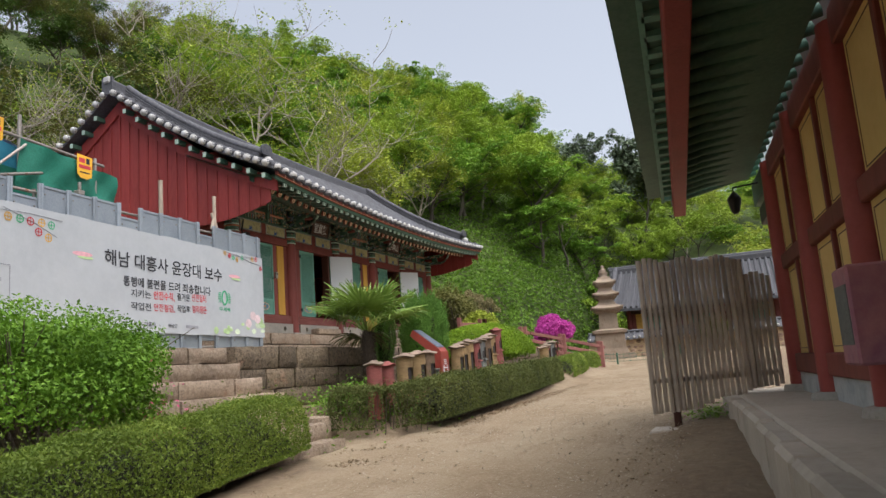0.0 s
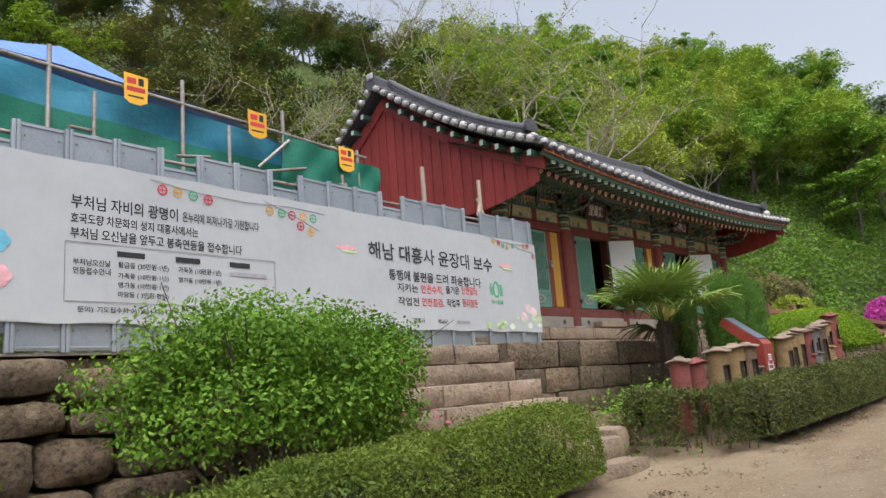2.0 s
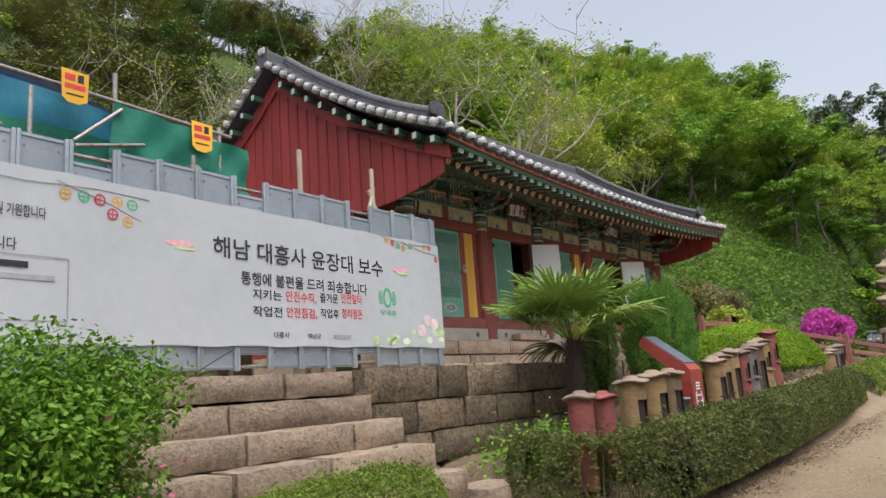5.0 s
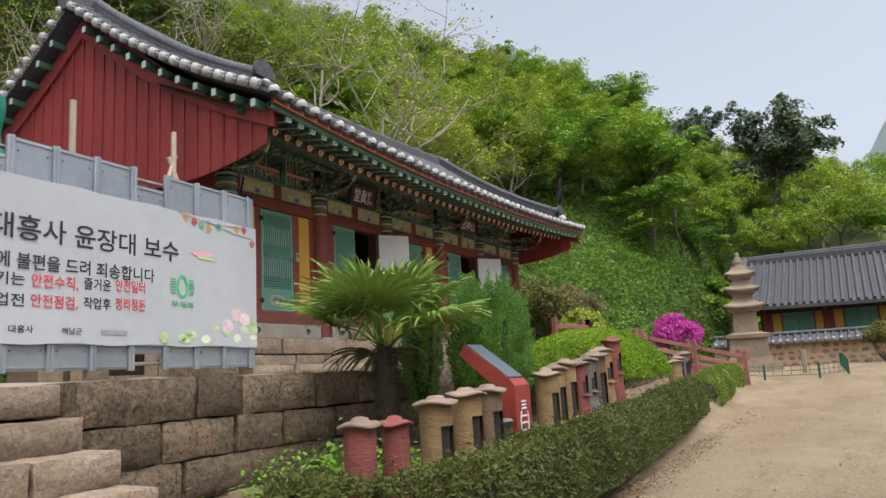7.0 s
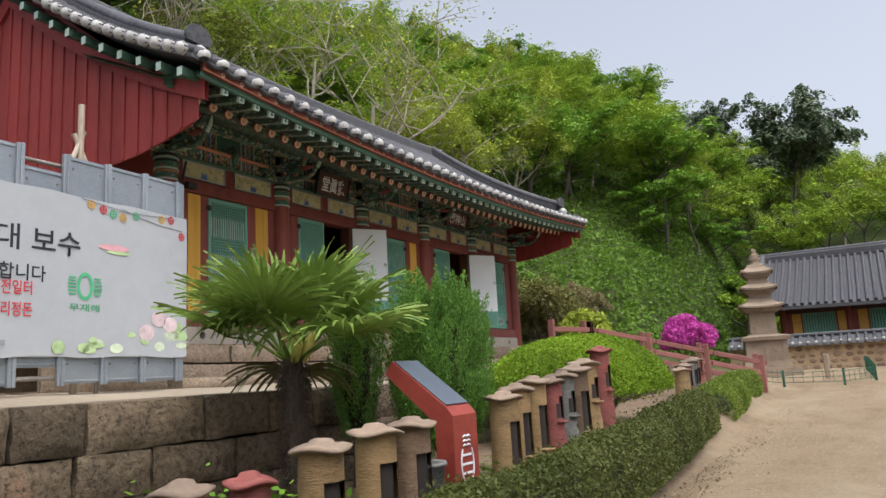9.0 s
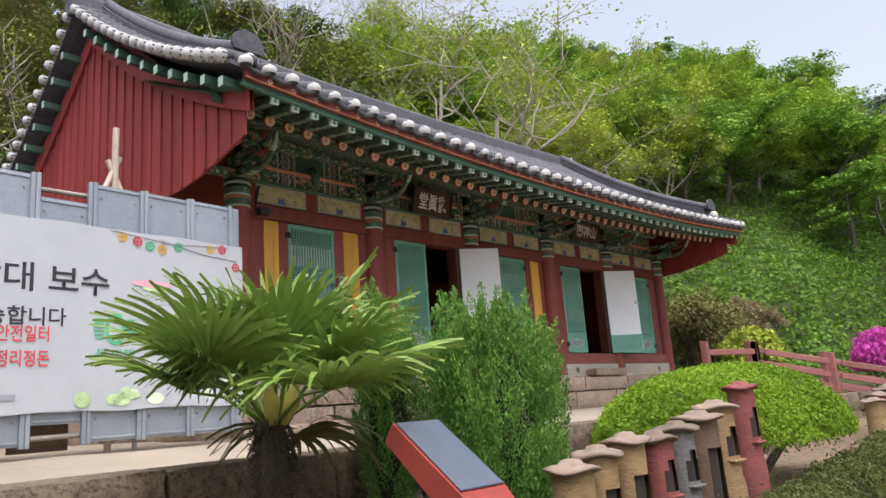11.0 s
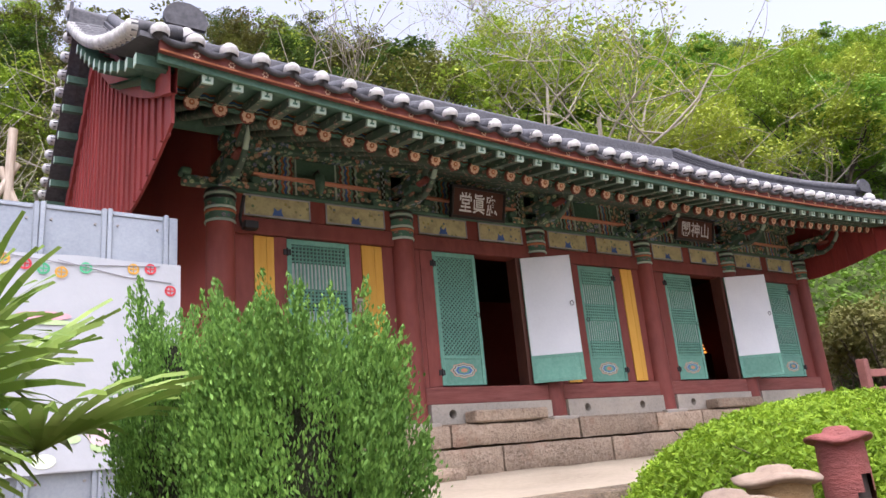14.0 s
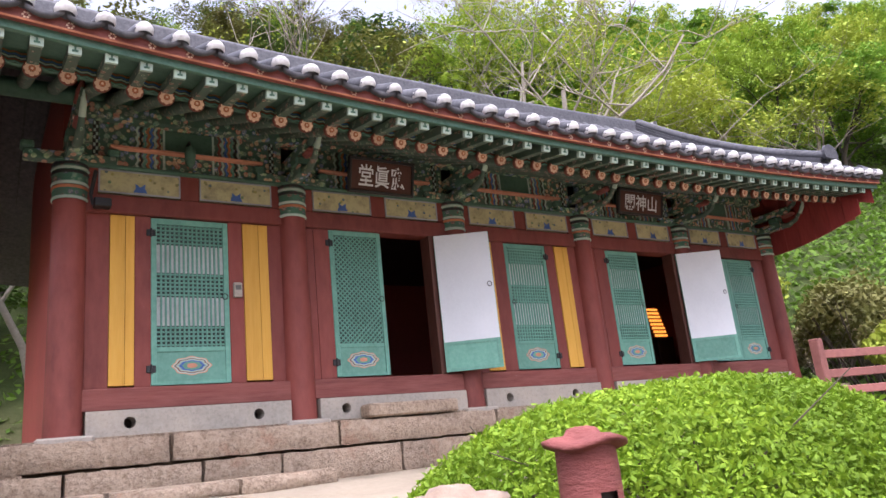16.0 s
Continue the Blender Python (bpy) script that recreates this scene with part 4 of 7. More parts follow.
def lattice_door(x0, x1, z0, z1, style, y=10.235, m=None, parent=None, hinge="l", name="lattice_door", knob=True):
    """A panelled door leaf: frame, lattice with paper behind, painted foot panel, hinges and ring."""
    w = x1 - x0
    mm = m if m is not None else Matrix.Translation((x0, y, z0))
    h = z1 - z0
    d = part(name, Mesh().box(0, 0.055, 0, 0.045, 0, h, mm, 0.004).box(w - 0.055, w, 0, 0.045, 0, h, mm, 0.004).box(0.055, w - 0.055, 0, 0.045, h - 0.06, h, mm).box(0.055, w - 0.055, 0, 0.045, 0, 0.035, mm).box(0.055, w - 0.055, 0, 0.045, 0.33, 0.375, mm), TEAL, parent or hall, "green painted lattice door leaf")
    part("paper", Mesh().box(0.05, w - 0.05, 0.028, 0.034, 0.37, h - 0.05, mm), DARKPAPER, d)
    part("foot_panel", Mesh().box(0.05, w - 0.05, 0.012, 0.03, 0.03, 0.335, mm), TEAL, d)
    cx = w / 2
    for k, (rx, rz, mat, dy) in enumerate(((0.19, 0.092, PEACH, 0.011), (0.178, 0.084, PALE, 0.0095), (0.165, 0.074, FASCIA, 0.008), (0.150, 0.066, PALE, 0.0065), (0.125, 0.052, BLUEP, 0.005), (0.095, 0.042, TEAL, 0.0035), (0.05, 0.024, PEACH, 0.002))):
        if rx > w / 2 - 0.06:
            rx *= 0.8
        pts = []
        for a in np.linspace(0, 2 * math.pi, 33)[:-1]:
            f = 1 + 0.07 * math.cos(8 * a)
            pts.append(mm @ Vector((cx + rx * f * math.cos(a), dy, 0.185 + rz * f * math.sin(a))))
        e = Mesh().add(pts, [tuple(range(32))])
        part("painted_lotus", e, mat, d)
    lx0, lx1, lz0, lz1 = 0.055, w - 0.055, 0.375, h - 0.06
    bars = Mesh()
    if style == "diamond":
        st = 0.058
        c = -(lz1 - lz0)
        while c < (lx1 - lx0):
            for up in (1, -1):
                # clipped diagonal bar
                xa, xb = max(lx0, lx0 + c), min(lx1, lx0 + c + (lz1 - lz0))
                if xb - xa > 0.01:
                    za, zb = lz0 + (xa - lx0 - c), lz0 + (xb - lx0 - c)
                    if up < 0:
                        za, zb = lz0 + lz1 - za, lz0 + lz1 - zb
                    bars.tube(mm @ Vector((xa, 0.014, za)), mm @ Vector((xb, 0.014, zb)), 0.0105, n=4, caps=False, smooth=False)
            c += st
    else:
        nv = int(round((lx1 - lx0) / 0.045))
        for i in range(1, nv):
            x = lx0 + (lx1 - lx0) * i / nv
            bars.box(x - 0.0085, x + 0.0085, 0.008, 0.024, lz0, lz1, mm)
        H = lz1 - lz0
        for a, b, n in ((0.0, 0.17, 5), (0.40, 0.60, 6), (0.83, 1.0, 5)):
            for k in range(n):
                z = lz0 + H * (a + (b - a) * (k + 0.5) / n)
                bars.box(lx0, lx1, 0.006, 0.02, z - 0.0085, z + 0.0085, mm)
        sl = Mesh()
        for a, b in ((0.17, 0.40), (0.60, 0.83)):
            sl.box(lx0, lx1, 0.022, 0.0275, lz0 + H * a, lz0 + H * b, mm)
        part("pale_paper", sl, LIGHTPAPER, d)
    part("lattice", bars, TEAL, d)
    hx = 0.0 if hinge == "l" else w
    for z in (0.16, h - 0.16):
        part("hinge", Mesh().box(hx - 0.045, hx + 0.045, -0.012, 0.004, z - 0.035, z + 0.035, mm, 0.004).tube(mm @ Vector((hx, -0.014, z - 0.045)), mm @ Vector((hx, -0.014, z + 0.045)), 0.011, n=8), BLACK, d)
    if knob:
        kx = w - 0.05 if hinge == "l" else 0.05
        ring(mm @ Vector((kx, -0.015, h * 0.54)), 0.03, d)
    return d


def ring(p, r, parent):
    pts = [(p.x + r * math.cos(a), p.y - 0.004, p.z - r + r * math.sin(a)) for a in np.linspace(0, 2 * math.pi, 15)]
    part("ring_pull", Mesh().path(pts, 0.005, 5), BLACK, parent)


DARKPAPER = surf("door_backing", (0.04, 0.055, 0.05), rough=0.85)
LIGHTPAPER = surf("door_backing_pale", (0.42, 0.46, 0.44), rough=0.85)
PEACH = surf("peach_paint", (0.52, 0.24, 0.15), rough=0.7, bump=0)


def front():
    part("sill_beam", Mesh().box(13.5, 24.6, 10.17, 10.42, 2.905, 3.115, b=0.012), SILL, hall, "worn red sill beam with bare wood showing")
    z0, z1 = 3.118, 4.862

    def boards(x0, x1, n=1):
        for i in range(n):
            wall_piece(x0 + (x1 - x0) * i / n + 0.002, x0 + (x1 - x0) * (i + 1) / n - 0.002, z0, z1)

    def yellow(x0, x1):
        mid = x0 + (x1 - x0) * 0.62
        b = part("yellow_panel", Mesh().box(x0, mid - 0.002, 10.222, 10.30, z0 + 0.02, z1 - 0.01, b=0.003), YELLOW, hall, "yellow painted upright board")
        part("board", Mesh().box(mid + 0.002, x1, 10.224, 10.30, z0 + 0.02, z1 - 0.01, b=0.003), YELLOW, b)
    # first bay
    boards(13.5, 13.80)
    yellow(13.80, 14.03)
    boards(14.03, 14.19)
    lattice_door(14.19, 14.98, 3.13, 4.85, "bars")
    boards(14.98, 15.14)
    yellow(15.14, 15.42)
    boards(15.42, 15.70, 1)
    # second bay
    boards(15.78, 16.17, 2)
    lattice_door(16.17, 16.85, 3.14, 4.86, "diamond")
    part("door_jamb", Mesh().box(17.52, 17.60, 10.19, 10.40, z0, z1, b=0.005), DARKWOOD, hall)
    open_leaf(17.58, 0.70)
    boards(17.60, 17.90)
    # third bay
    boards(18.0, 18.27)
    yellow(18.27, 18.52)
    boards(18.52, 18.74)
    lattice_door(18.74, 19.46, 3.14, 4.85, "bars", hinge="r")
    boards(19.46, 19.63)
    yellow(19.63, 19.88)
    boards(19.88, 20.15)
    # fourth bay
    boards(20.2, 20.64, 2)
    lattice_door(20.64, 21.32, 3.14, 4.85, "bars")
    part("door_jamb", Mesh().box(22.06, 22.14, 10.19, 10.40, z0, z1, b=0.005), DARKWOOD, hall)
    open_leaf(22.12, 0.72)
    boards(22.14, 22.3)
    # fifth bay
    boards(22.4, 22.72)
    lattice_door(22.72, 23.42, 3.14, 4.85, "bars", knob=False)
    lattice_door(23.425, 24.14, 3.14, 4.85, "bars", hinge="r")
    boards(24.14, 24.5)
    for a, b, hs in ((13.6, 15.57, (13.98, 15.22)), (15.9, 17.8, (16.2,)), (18.1, 20.03, (18.45, 19.55)), (20.34, 22.2, (20.7,)), (22.5, 24.44, (23.95,))):
        vent_plinth(a, b, hs)
    for a, b in ((16.35, 17.5), (20.95, 22.1)):
        tagged(part("doorstep_stone", Mesh().box(a, b, 9.86, 10.1, 2.655, 2.80, b=0.02), STEPS), "pale stone doorstep before the open door", "doorstep", "doorsteps of the hall").matrix_basis = HALL
    # painted panels between the beams
    for i in range(5):
        a, b = COLS[i] + 0.2, COLS[i + 1] - 0.2
        mid = (a + b) / 2
        for p0, p1 in ((a + 0.05, mid - 0.10), (mid + 0.10, b - 0.05)):
            q = part("floral_panel", Mesh().box(p0, p1, 10.205, 10.26, 5.075, 5.325), FLORAL, hall, "pale painted panel with flowers in a dark frame")
            fr = Mesh()
            for x0, x1, za, zb in ((p0, p1, 5.31, 5.325), (p0, p1, 5.075, 5.09), (p0, p0 + 0.015, 5.09, 5.31), (p1 - 0.015, p1, 5.09, 5.31)):
                fr.box(x0, x1, 10.196, 10.21, za, zb)
            part("panel_frame", fr, BLUEG, q)
            c = (p0 + p1) / 2
            part("painted_tuft", Mesh().add([(c - 0.07, 10.203, 5.10), (c + 0.07, 10.203, 5.10), (c + 0.045, 10.203, 5.15), (c + 0.05, 10.203, 5.20), (c, 10.203, 5.16), (c - 0.05, 10.203, 5.20), (c - 0.045, 10.203, 5.15)], [(0, 1, 2, 3, 4, 5, 6)]), BLUEP, q)
        for x0, x1 in ((COLS[i] + 0.14, a + 0.05), (mid - 0.10, mid + 0.10), (b - 0.05, COLS[i + 1] - 0.14)):
            wall_piece(x0, x1, 5.062, 5.33, RED, 10.21, 10.36, "strut")
        # ornament wall above, with a bracket arm line and a mid strut
        part("painted_upper_wall", Mesh().box(COLS[i] + 0.1, COLS[i + 1] - 0.1, 10.24, 10.32, 5.37, 5.86), ORNAMENT, hall, "dense green, red and blue painted ornament")
        part("painted_centre", Mesh().box(mid - 0.27, mid + 0.27, 10.225, 10.26, 5.62, 5.85), GREEN, hall)
        part("painted_centre_frame", Mesh().box(mid - 0.27, mid - 0.25, 10.215, 10.24, 5.38, 5.85).box(mid + 0.25, mid + 0.27, 10.215, 10.24, 5.38, 5.85).box(mid - 0.25, mid + 0.25, 10.215, 10.24, 5.595, 5.615), PALE, hall)
        part("long_arm", Mesh().box(COLS[i] + 0.35, COLS[i + 1] - 0.35, 10.14, 10.22, 5.555, 5.58), PEACH, hall)
        for k, mat in enumerate((FASCIA, PALE, BLUEP, ORANGE, TEAL, BLACK, PALE)):
            for s in (-1, 1):
                xx = mid + s * (0.31 + 0.036 * k)
                zz = [(xx + s * 0.022 * (j % 2), 10.236, 5.38 + 0.48 * j / 10) for j in range(11)]
                part("painted_zigzag", Mesh().sheet([zz, [(x + 0.024, y, z) for x, y, z in zz]], False), mat, hall)
        for xc, s in ((COLS[i], 1), (COLS[i + 1], -1)):
            ck = Mesh()
            for j in range(12):
                for c in range(2):
                    if (j + c) % 2:
                        xa = xc + s * (0.20 + 0.022 * c)
                        ck.box(min(xa, xa + s * 0.02), max(xa, xa + s * 0.02), 10.228, 10.24, 5.38 + 0.04 * j, 5.414 + 0.04 * j)
            part("checker_strip", Mesh().box(xc + s * 0.22 - 0.028, xc + s * 0.22 + 0.028, 10.232, 10.24, 5.375, 5.86), BLACK, hall)
            part("checker_squares", ck, PALE, hall)


SILL = surf("worn_sill", (0.17, 0.045, 0.036), (0.11, 0.03, 0.025), (0.26, 0.10, 0.08), 0.75, 2.0, 10, 0.6, 0.4, (0.3, 1, 3), spots=(0.34, 0.28, 0.24), spot_scale=3, spot_lo=0.66)
BLUEG = surf("blue_grey_paint", (0.28, 0.30, 0.33), rough=0.7, bump=0)


def open_leaf(hx, w):
    """A leaf swung outward: its white papered back faces the yard."""
    ang = -32
    m = pose(hx, 10.17, 3.13, 0, 0, ang)
    h = 1.72
    d = part("open_door_leaf", Mesh().box(0, w, -0.012, 0.03, 0.0, h, m, 0.004), TEAL, hall, "door leaf swung open, back covered with white paper")
    part("white_paper", Mesh().box(0.006, w - 0.006, -0.018, -0.010, 0.36, h - 0.005, m), WHITE, d)
    part("foot_frame", Mesh().box(0, 0.05, -0.022, -0.01, 0.0, 0.36, m).box(w - 0.05, w, -0.022, -0.01, 0.0, 0.36, m).box(0.05, w - 0.05, -0.022, -0.01, 0, 0.04, m).box(0.05, w - 0.05, -0.022, -0.01, 0.32, 0.36, m), TEAL, d)
    ring(m @ Vector((w - 0.06, -0.03, h * 0.62)), 0.032, d)


front()


# ---- lettering ----
def put_text(body, x0, x1, z0, z1, m, material, parent, name="lettering"):
    """Letters fitted into a field of the plane m (x along, z up), facing -y."""
    me = LETTERS[body].copy()
    me.materials.clear()
    me.materials.append(material)
    co = np.empty(len(me.vertices) * 3, np.float32)
    me.vertices.foreach_get("co", co)
    co = co.reshape(-1, 3)
    lo, hi = co.min(0), co.max(0)
    u = (co[:, 0] - lo[0]) / (hi[0] - lo[0]) * (x1 - x0) + x0
    w = (co[:, 1] - lo[1]) / (hi[1] - lo[1]) * (z1 - z0) + z0
    out = [m @ Vector((a, 0, b)) for a, b in zip(u, w)]
    me.vertices.foreach_set("co", np.array([tuple(p) for p in out], np.float32).ravel())
    me.update()
    ob = new(name, me)
    ob.parent = parent
    return ob


def name_board(x, z, w, h, text):
    b = thing("name_board", "dark wooden name board with white brushed characters under the eaves", "signboard", "name boards of the hall")
    b.matrix_basis = HALL
    m = pose(x, 9.94, z, 14, 0, 0)
    part("panel", Mesh().box(-w / 2, w / 2, 0, 0.04, -h / 2, h / 2, m, 0.006), DARKWOOD, b)
    part("rim", Mesh().box(-w / 2 - 0.03, w / 2 + 0.03, -0.02, 0.05, h / 2, h / 2 + 0.035, m, 0.005).box(-w / 2 - 0.03, w / 2 + 0.03, -0.02, 0.05, -h / 2 - 0.035, -h / 2, m, 0.005).box(-w / 2 - 0.03, -w / 2, -0.02, 0.05, -h / 2, h / 2, m, 0.005).box(w / 2, w / 2 + 0.03, -0.02, 0.05, -h / 2, h / 2, m, 0.005), BLACK, b)
    put_text(text, -w * 0.38, w * 0.38, -h * 0.38, h * 0.38, m @ Matrix.Translation((0, -0.006, 0)), WHITE, b)
    for s in (-1, 1):
        part("hanger", Mesh().tube(m @ Vector((s * w * 0.35, 0.03, h / 2)), (x + s * w * 0.35, 10.22, z + 0.24), 0.008, n=6), BLACK, b)


name_board(16.79, 5.48, 0.82, 0.36, "堂眞應")
name_board(21.28, 5.56, 0.90, 0.32, "閣神山")

# small fittings on the hall front
box1 = thing("switch_box", "small cream plastic box screwed to the door post", "switch box")
box1.matrix_basis = HALL
part("case", Mesh().box(15.02, 15.11, 10.185, 10.235, 4.02, 4.18, b=0.008), PLINTH, box1)
part("window", Mesh().box(15.035, 15.095, 10.181, 10.186, 4.10, 4.15), POTGREY, box1)
lampm = thing("wall_lamp", "small dark green lantern on the painted wall", "lantern")
lampm.matrix_basis = HALL
part("lamp_body", Mesh().lathe(14.55, 10.05, [(0.02, 5.62), (0.055, 5.60), (0.06, 5.52), (0.05, 5.42), (0.02, 5.38)], 10), GREEN, lampm)
part("lamp_arm", Mesh().path([(14.55, 10.05, 5.62), (14.55, 10.08, 5.68), (14.55, 10.22, 5.68)], 0.012, 6), BLACK, lampm)
flood = thing("flood_lamp", "small black flood lamp clamped to the column head", "flood lamp")
flood.matrix_basis = HALL
part("lamp_head", Mesh().box(13.62, 13.78, 10.0, 10.12, 4.86, 4.95, b=0.01), BLACK, flood)
part("lamp_arm", Mesh().tube((13.6, 10.1, 5.0), (13.64, 10.08, 5.25), 0.02, n=6).tube((13.62, 10.1, 4.9), (13.6, 10.1, 5.0), 0.015, n=6), BLACK, flood)

GOLD = surf("gilt_statue", (0.75, 0.40, 0.08), rough=0.35, metal=0.6)
GLOW = bpy.data.materials.new("small_shrine_lamps")
GLOW.use_nodes = True
GLOW.node_tree.nodes["Principled BSDF"].inputs["Emission Color"].default_value = (1.0, 0.30, 0.03, 1)
GLOW.node_tree.nodes["Principled BSDF"].inputs["Emission Strength"].default_value = 0.55
shelf = thing("lantern_shelf", "small stand of glowing orange prayer lamps inside the hall", "lamp shelf")
for k in range(8):
    part("tier", Mesh().box(23.60, 23.97, 12.12 + 0.02 * k, 12.26 + 0.02 * k, 3.85 + 0.075 * k, 3.858 + 0.075 * k), DARKWOOD, shelf)
    for i in range(5):
        part("prayer_lamp", Mesh().lathe(23.645 + 0.07 * i, 12.17 + 0.02 * k, [(0.015, 3.86 + 0.075 * k), (0.026, 3.875 + 0.075 * k), (0.024, 3.90 + 0.075 * k), (0.012, 3.915 + 0.075 * k)], 7), GLOW, shelf)
part("stand", Mesh().box(23.56, 24.0, 12.08, 12.5, 3.07, 3.85, b=0.01), DARKWOOD, shelf)

# ---- building-site fence with its banner ----
FM = pose(12.73, 9.11, 0, 0, 0, 3.95)
fence = thing("site_fence", "galvanised steel building-site fence of ribbed sheets on pipes", "fence")


def site_fence():
    """Ribbed sheets; every fourth bay is a short sheet that leaves slots above and below it."""
    x, k, w = -0.12, 0, 0.5125
    low = {3, 7, 11, 14, 18, 22}
    part("end_rib", Mesh().box(-0.12, -0.04, -0.012, 0.03, 2.14, 4.56, FM, 0.006), STEEL, fence)
    while x > -13.2:
        top = 4.57 - 0.0145 * abs(x)
        z0, z1 = (2.33, top - 0.20) if k in low else (2.16, top)
        p = part("sheet", Mesh().box(x - w + 0.03, x - 0.03, 0.02, 0.03, z0, z1, FM), STEEL, fence)
        for e in (x - 0.022, x - w + 0.022):
            part("rib", Mesh().box(e - 0.02, e + 0.02, -0.016, 0.03, 2.14, top + 0.012, FM, 0.006), STEEL, p)
        for z in (z0 + 0.03, z1 - 0.03):
            part("fold", Mesh().box(x - w + 0.05, x - 0.05, 0.008, 0.02, z - 0.012, z + 0.012, FM, 0.004), STEEL, p)
        for z in (z1 - 0.13, 2.36):
            for e in (x - 0.09, x - w + 0.09):
                part("bolt", Mesh().tube(FM @ Vector((e, 0.02, z)), FM @ Vector((e, 0.006, z)), 0.011, n=6), PIPE, p)
        if k in low:
            # sheet added behind the slots to stand in for the shade seen through them
            part("backing", Mesh().box(x - w, x, 0.35, 0.37, 2.1, top - 0.1, FM), SOILSHADE, fence)
        if k % 3 == 2:
            part("post", Mesh().tube(FM @ Vector((x, 0.12, 2.03)), FM @ Vector((x, 0.12, top - 0.05)), 0.024, n=8), PIPE, fence)
        x -= w
        k += 1
    for z in (2.25, 3.3, 4.46):
        part("rail_pipe", Mesh().tube(FM @ Vector((-0.05, 0.075, z)), FM @ Vector((-13.2, 0.075, z - 0.19)), 0.024, n=8), PIPE, fence)


site_fence()
banner = thing("site_banner", "long white cloth banner with black and red Korean lettering", "banner")


def banner_sheet():
    rng = np.random.default_rng(5)
    xs, zs = np.linspace(-13.0, -0.02, 110), np.linspace(2.43, 4.12, 14)

    def y(x, z):
        return -0.035 + 0.004 * math.sin(x * 2.1 + z) * math.sin(z * 2.2) + 0.002 * math.sin(x * 6 + z * 5)
    g = [[FM @ Vector((x, y(x, z), z + 0.012 * math.sin(x * 5.8) * (1 if z in (zs[0], zs[-1]) else 0) - 0.03 * (1 if x < -6 else 0) * 0)) for x in xs] for z in zs]
    h = [[FM @ Vector((x, y(x, z) + 0.004, z)) for x in xs] for z in zs]
    m = Mesh().sheet(g).sheet([r[::-1] for r in h])
    part("cloth", m, BANNER, banner)


banner_sheet()
BM = FM @ Matrix.Translation((0, -0.0425, 0))
for body, x0, x1, z0, z1, mat in (
    ("해남 대흥사 윤장대 보수", -4.57, -1.50, 3.465, 3.725, INK),
    ("통행에 불편을 드려 죄송합니다", -4.17, -1.88, 3.17, 3.335, INK),
    ("지키는", -4.00, -3.53, 3.00, 3.13, INK), ("안전수칙,", -3.46, -2.92, 2.99, 3.14, INKRED), ("즐거운", -2.85, -2.50, 3.02, 3.15, INK), ("안전일터", -2.44, -2.02, 3.03, 3.17, INKRED),
    ("작업전", -4.00, -3.53, 2.79, 2.92, INK), ("안전점검,", -3.46, -2.92, 2.79, 2.93, INKRED), ("작업후", -2.85, -2.50, 2.81, 2.94, INK), ("정리정돈", -2.44, -2.01, 2.82, 2.96, INKRED),
    ("대흥사", -3.68, -3.42, 2.53, 2.61, INK), ("해남군", -3.10, -2.86, 2.53, 2.60, INK), ("무재해", -1.61, -1.25, 2.90, 2.98, INKGREEN),
    ("부처님 자비의 광명이", -8.82, -7.62, 3.61, 3.76, INK), ("온누리에 퍼져나가길 기원합니다", -7.56, -6.50, 3.62, 3.74, INK),
    ("호국도량 차문화의 성지 대흥사에서는", -8.82, -7.36, 3.455, 3.565, INK),
    ("부처님 오신날을 앞두고 봉축연등을 접수합니다", -8.82, -6.76, 3.295, 3.415, INK),
    ("부처님오신날", -8.79, -8.40, 3.02, 3.09, INK), ("연등접수안내", -8.79, -8.40, 2.93, 3.00, INK),
    ("황금등 (30만원·1년)", -8.32, -7.74, 3.01, 3.09, INK), ("가족등 (10만원·1년)", -8.32, -7.74, 2.90, 2.97, INK), ("영가등 (10만원·1년)", -8.32, -7.74, 2.80, 2.87, INK), ("마당등 ( 3만원·한달)", -8.32, -7.74, 2.70, 2.77, INK),
    ("가족등 (10만원·1년)", -7.62, -7.06, 3.01, 3.09, INK), ("영가등 (10만원·1년)", -7.62, -7.06, 2.90, 2.97, INK),
    ("문의)", -8.74, -8.58, 2.53, 2.60, INK), ("기도접수처 061)534-558", -8.54, -7.80, 2.53, 2.60, INK),
):
    put_text(body, x0, x1, z0, z1, BM, mat, banner)


def ellipse(cx, cz, rx, rz, mat, name, dy=0.0, n=20, ringw=0.0):
    out = [BM @ Vector((cx + rx * math.cos(a), dy, cz + rz * math.sin(a))) for a in np.linspace(0, 2 * math.pi, n + 1)[:-1]]
    if ringw:
        inn = [BM @ Vector((cx + (rx - ringw) * math.cos(a), dy, cz + (rz - ringw) * math.sin(a))) for a in np.linspace(0, 2 * math.pi, n + 1)[:-1]]
        m = Mesh().add(out + inn, [(i, (i + 1) % n, n + (i + 1) % n, n + i) for i in range(n)])
    else:
        m = Mesh().add(out, [tuple(range(n))])
    return part(name, m, mat, banner)


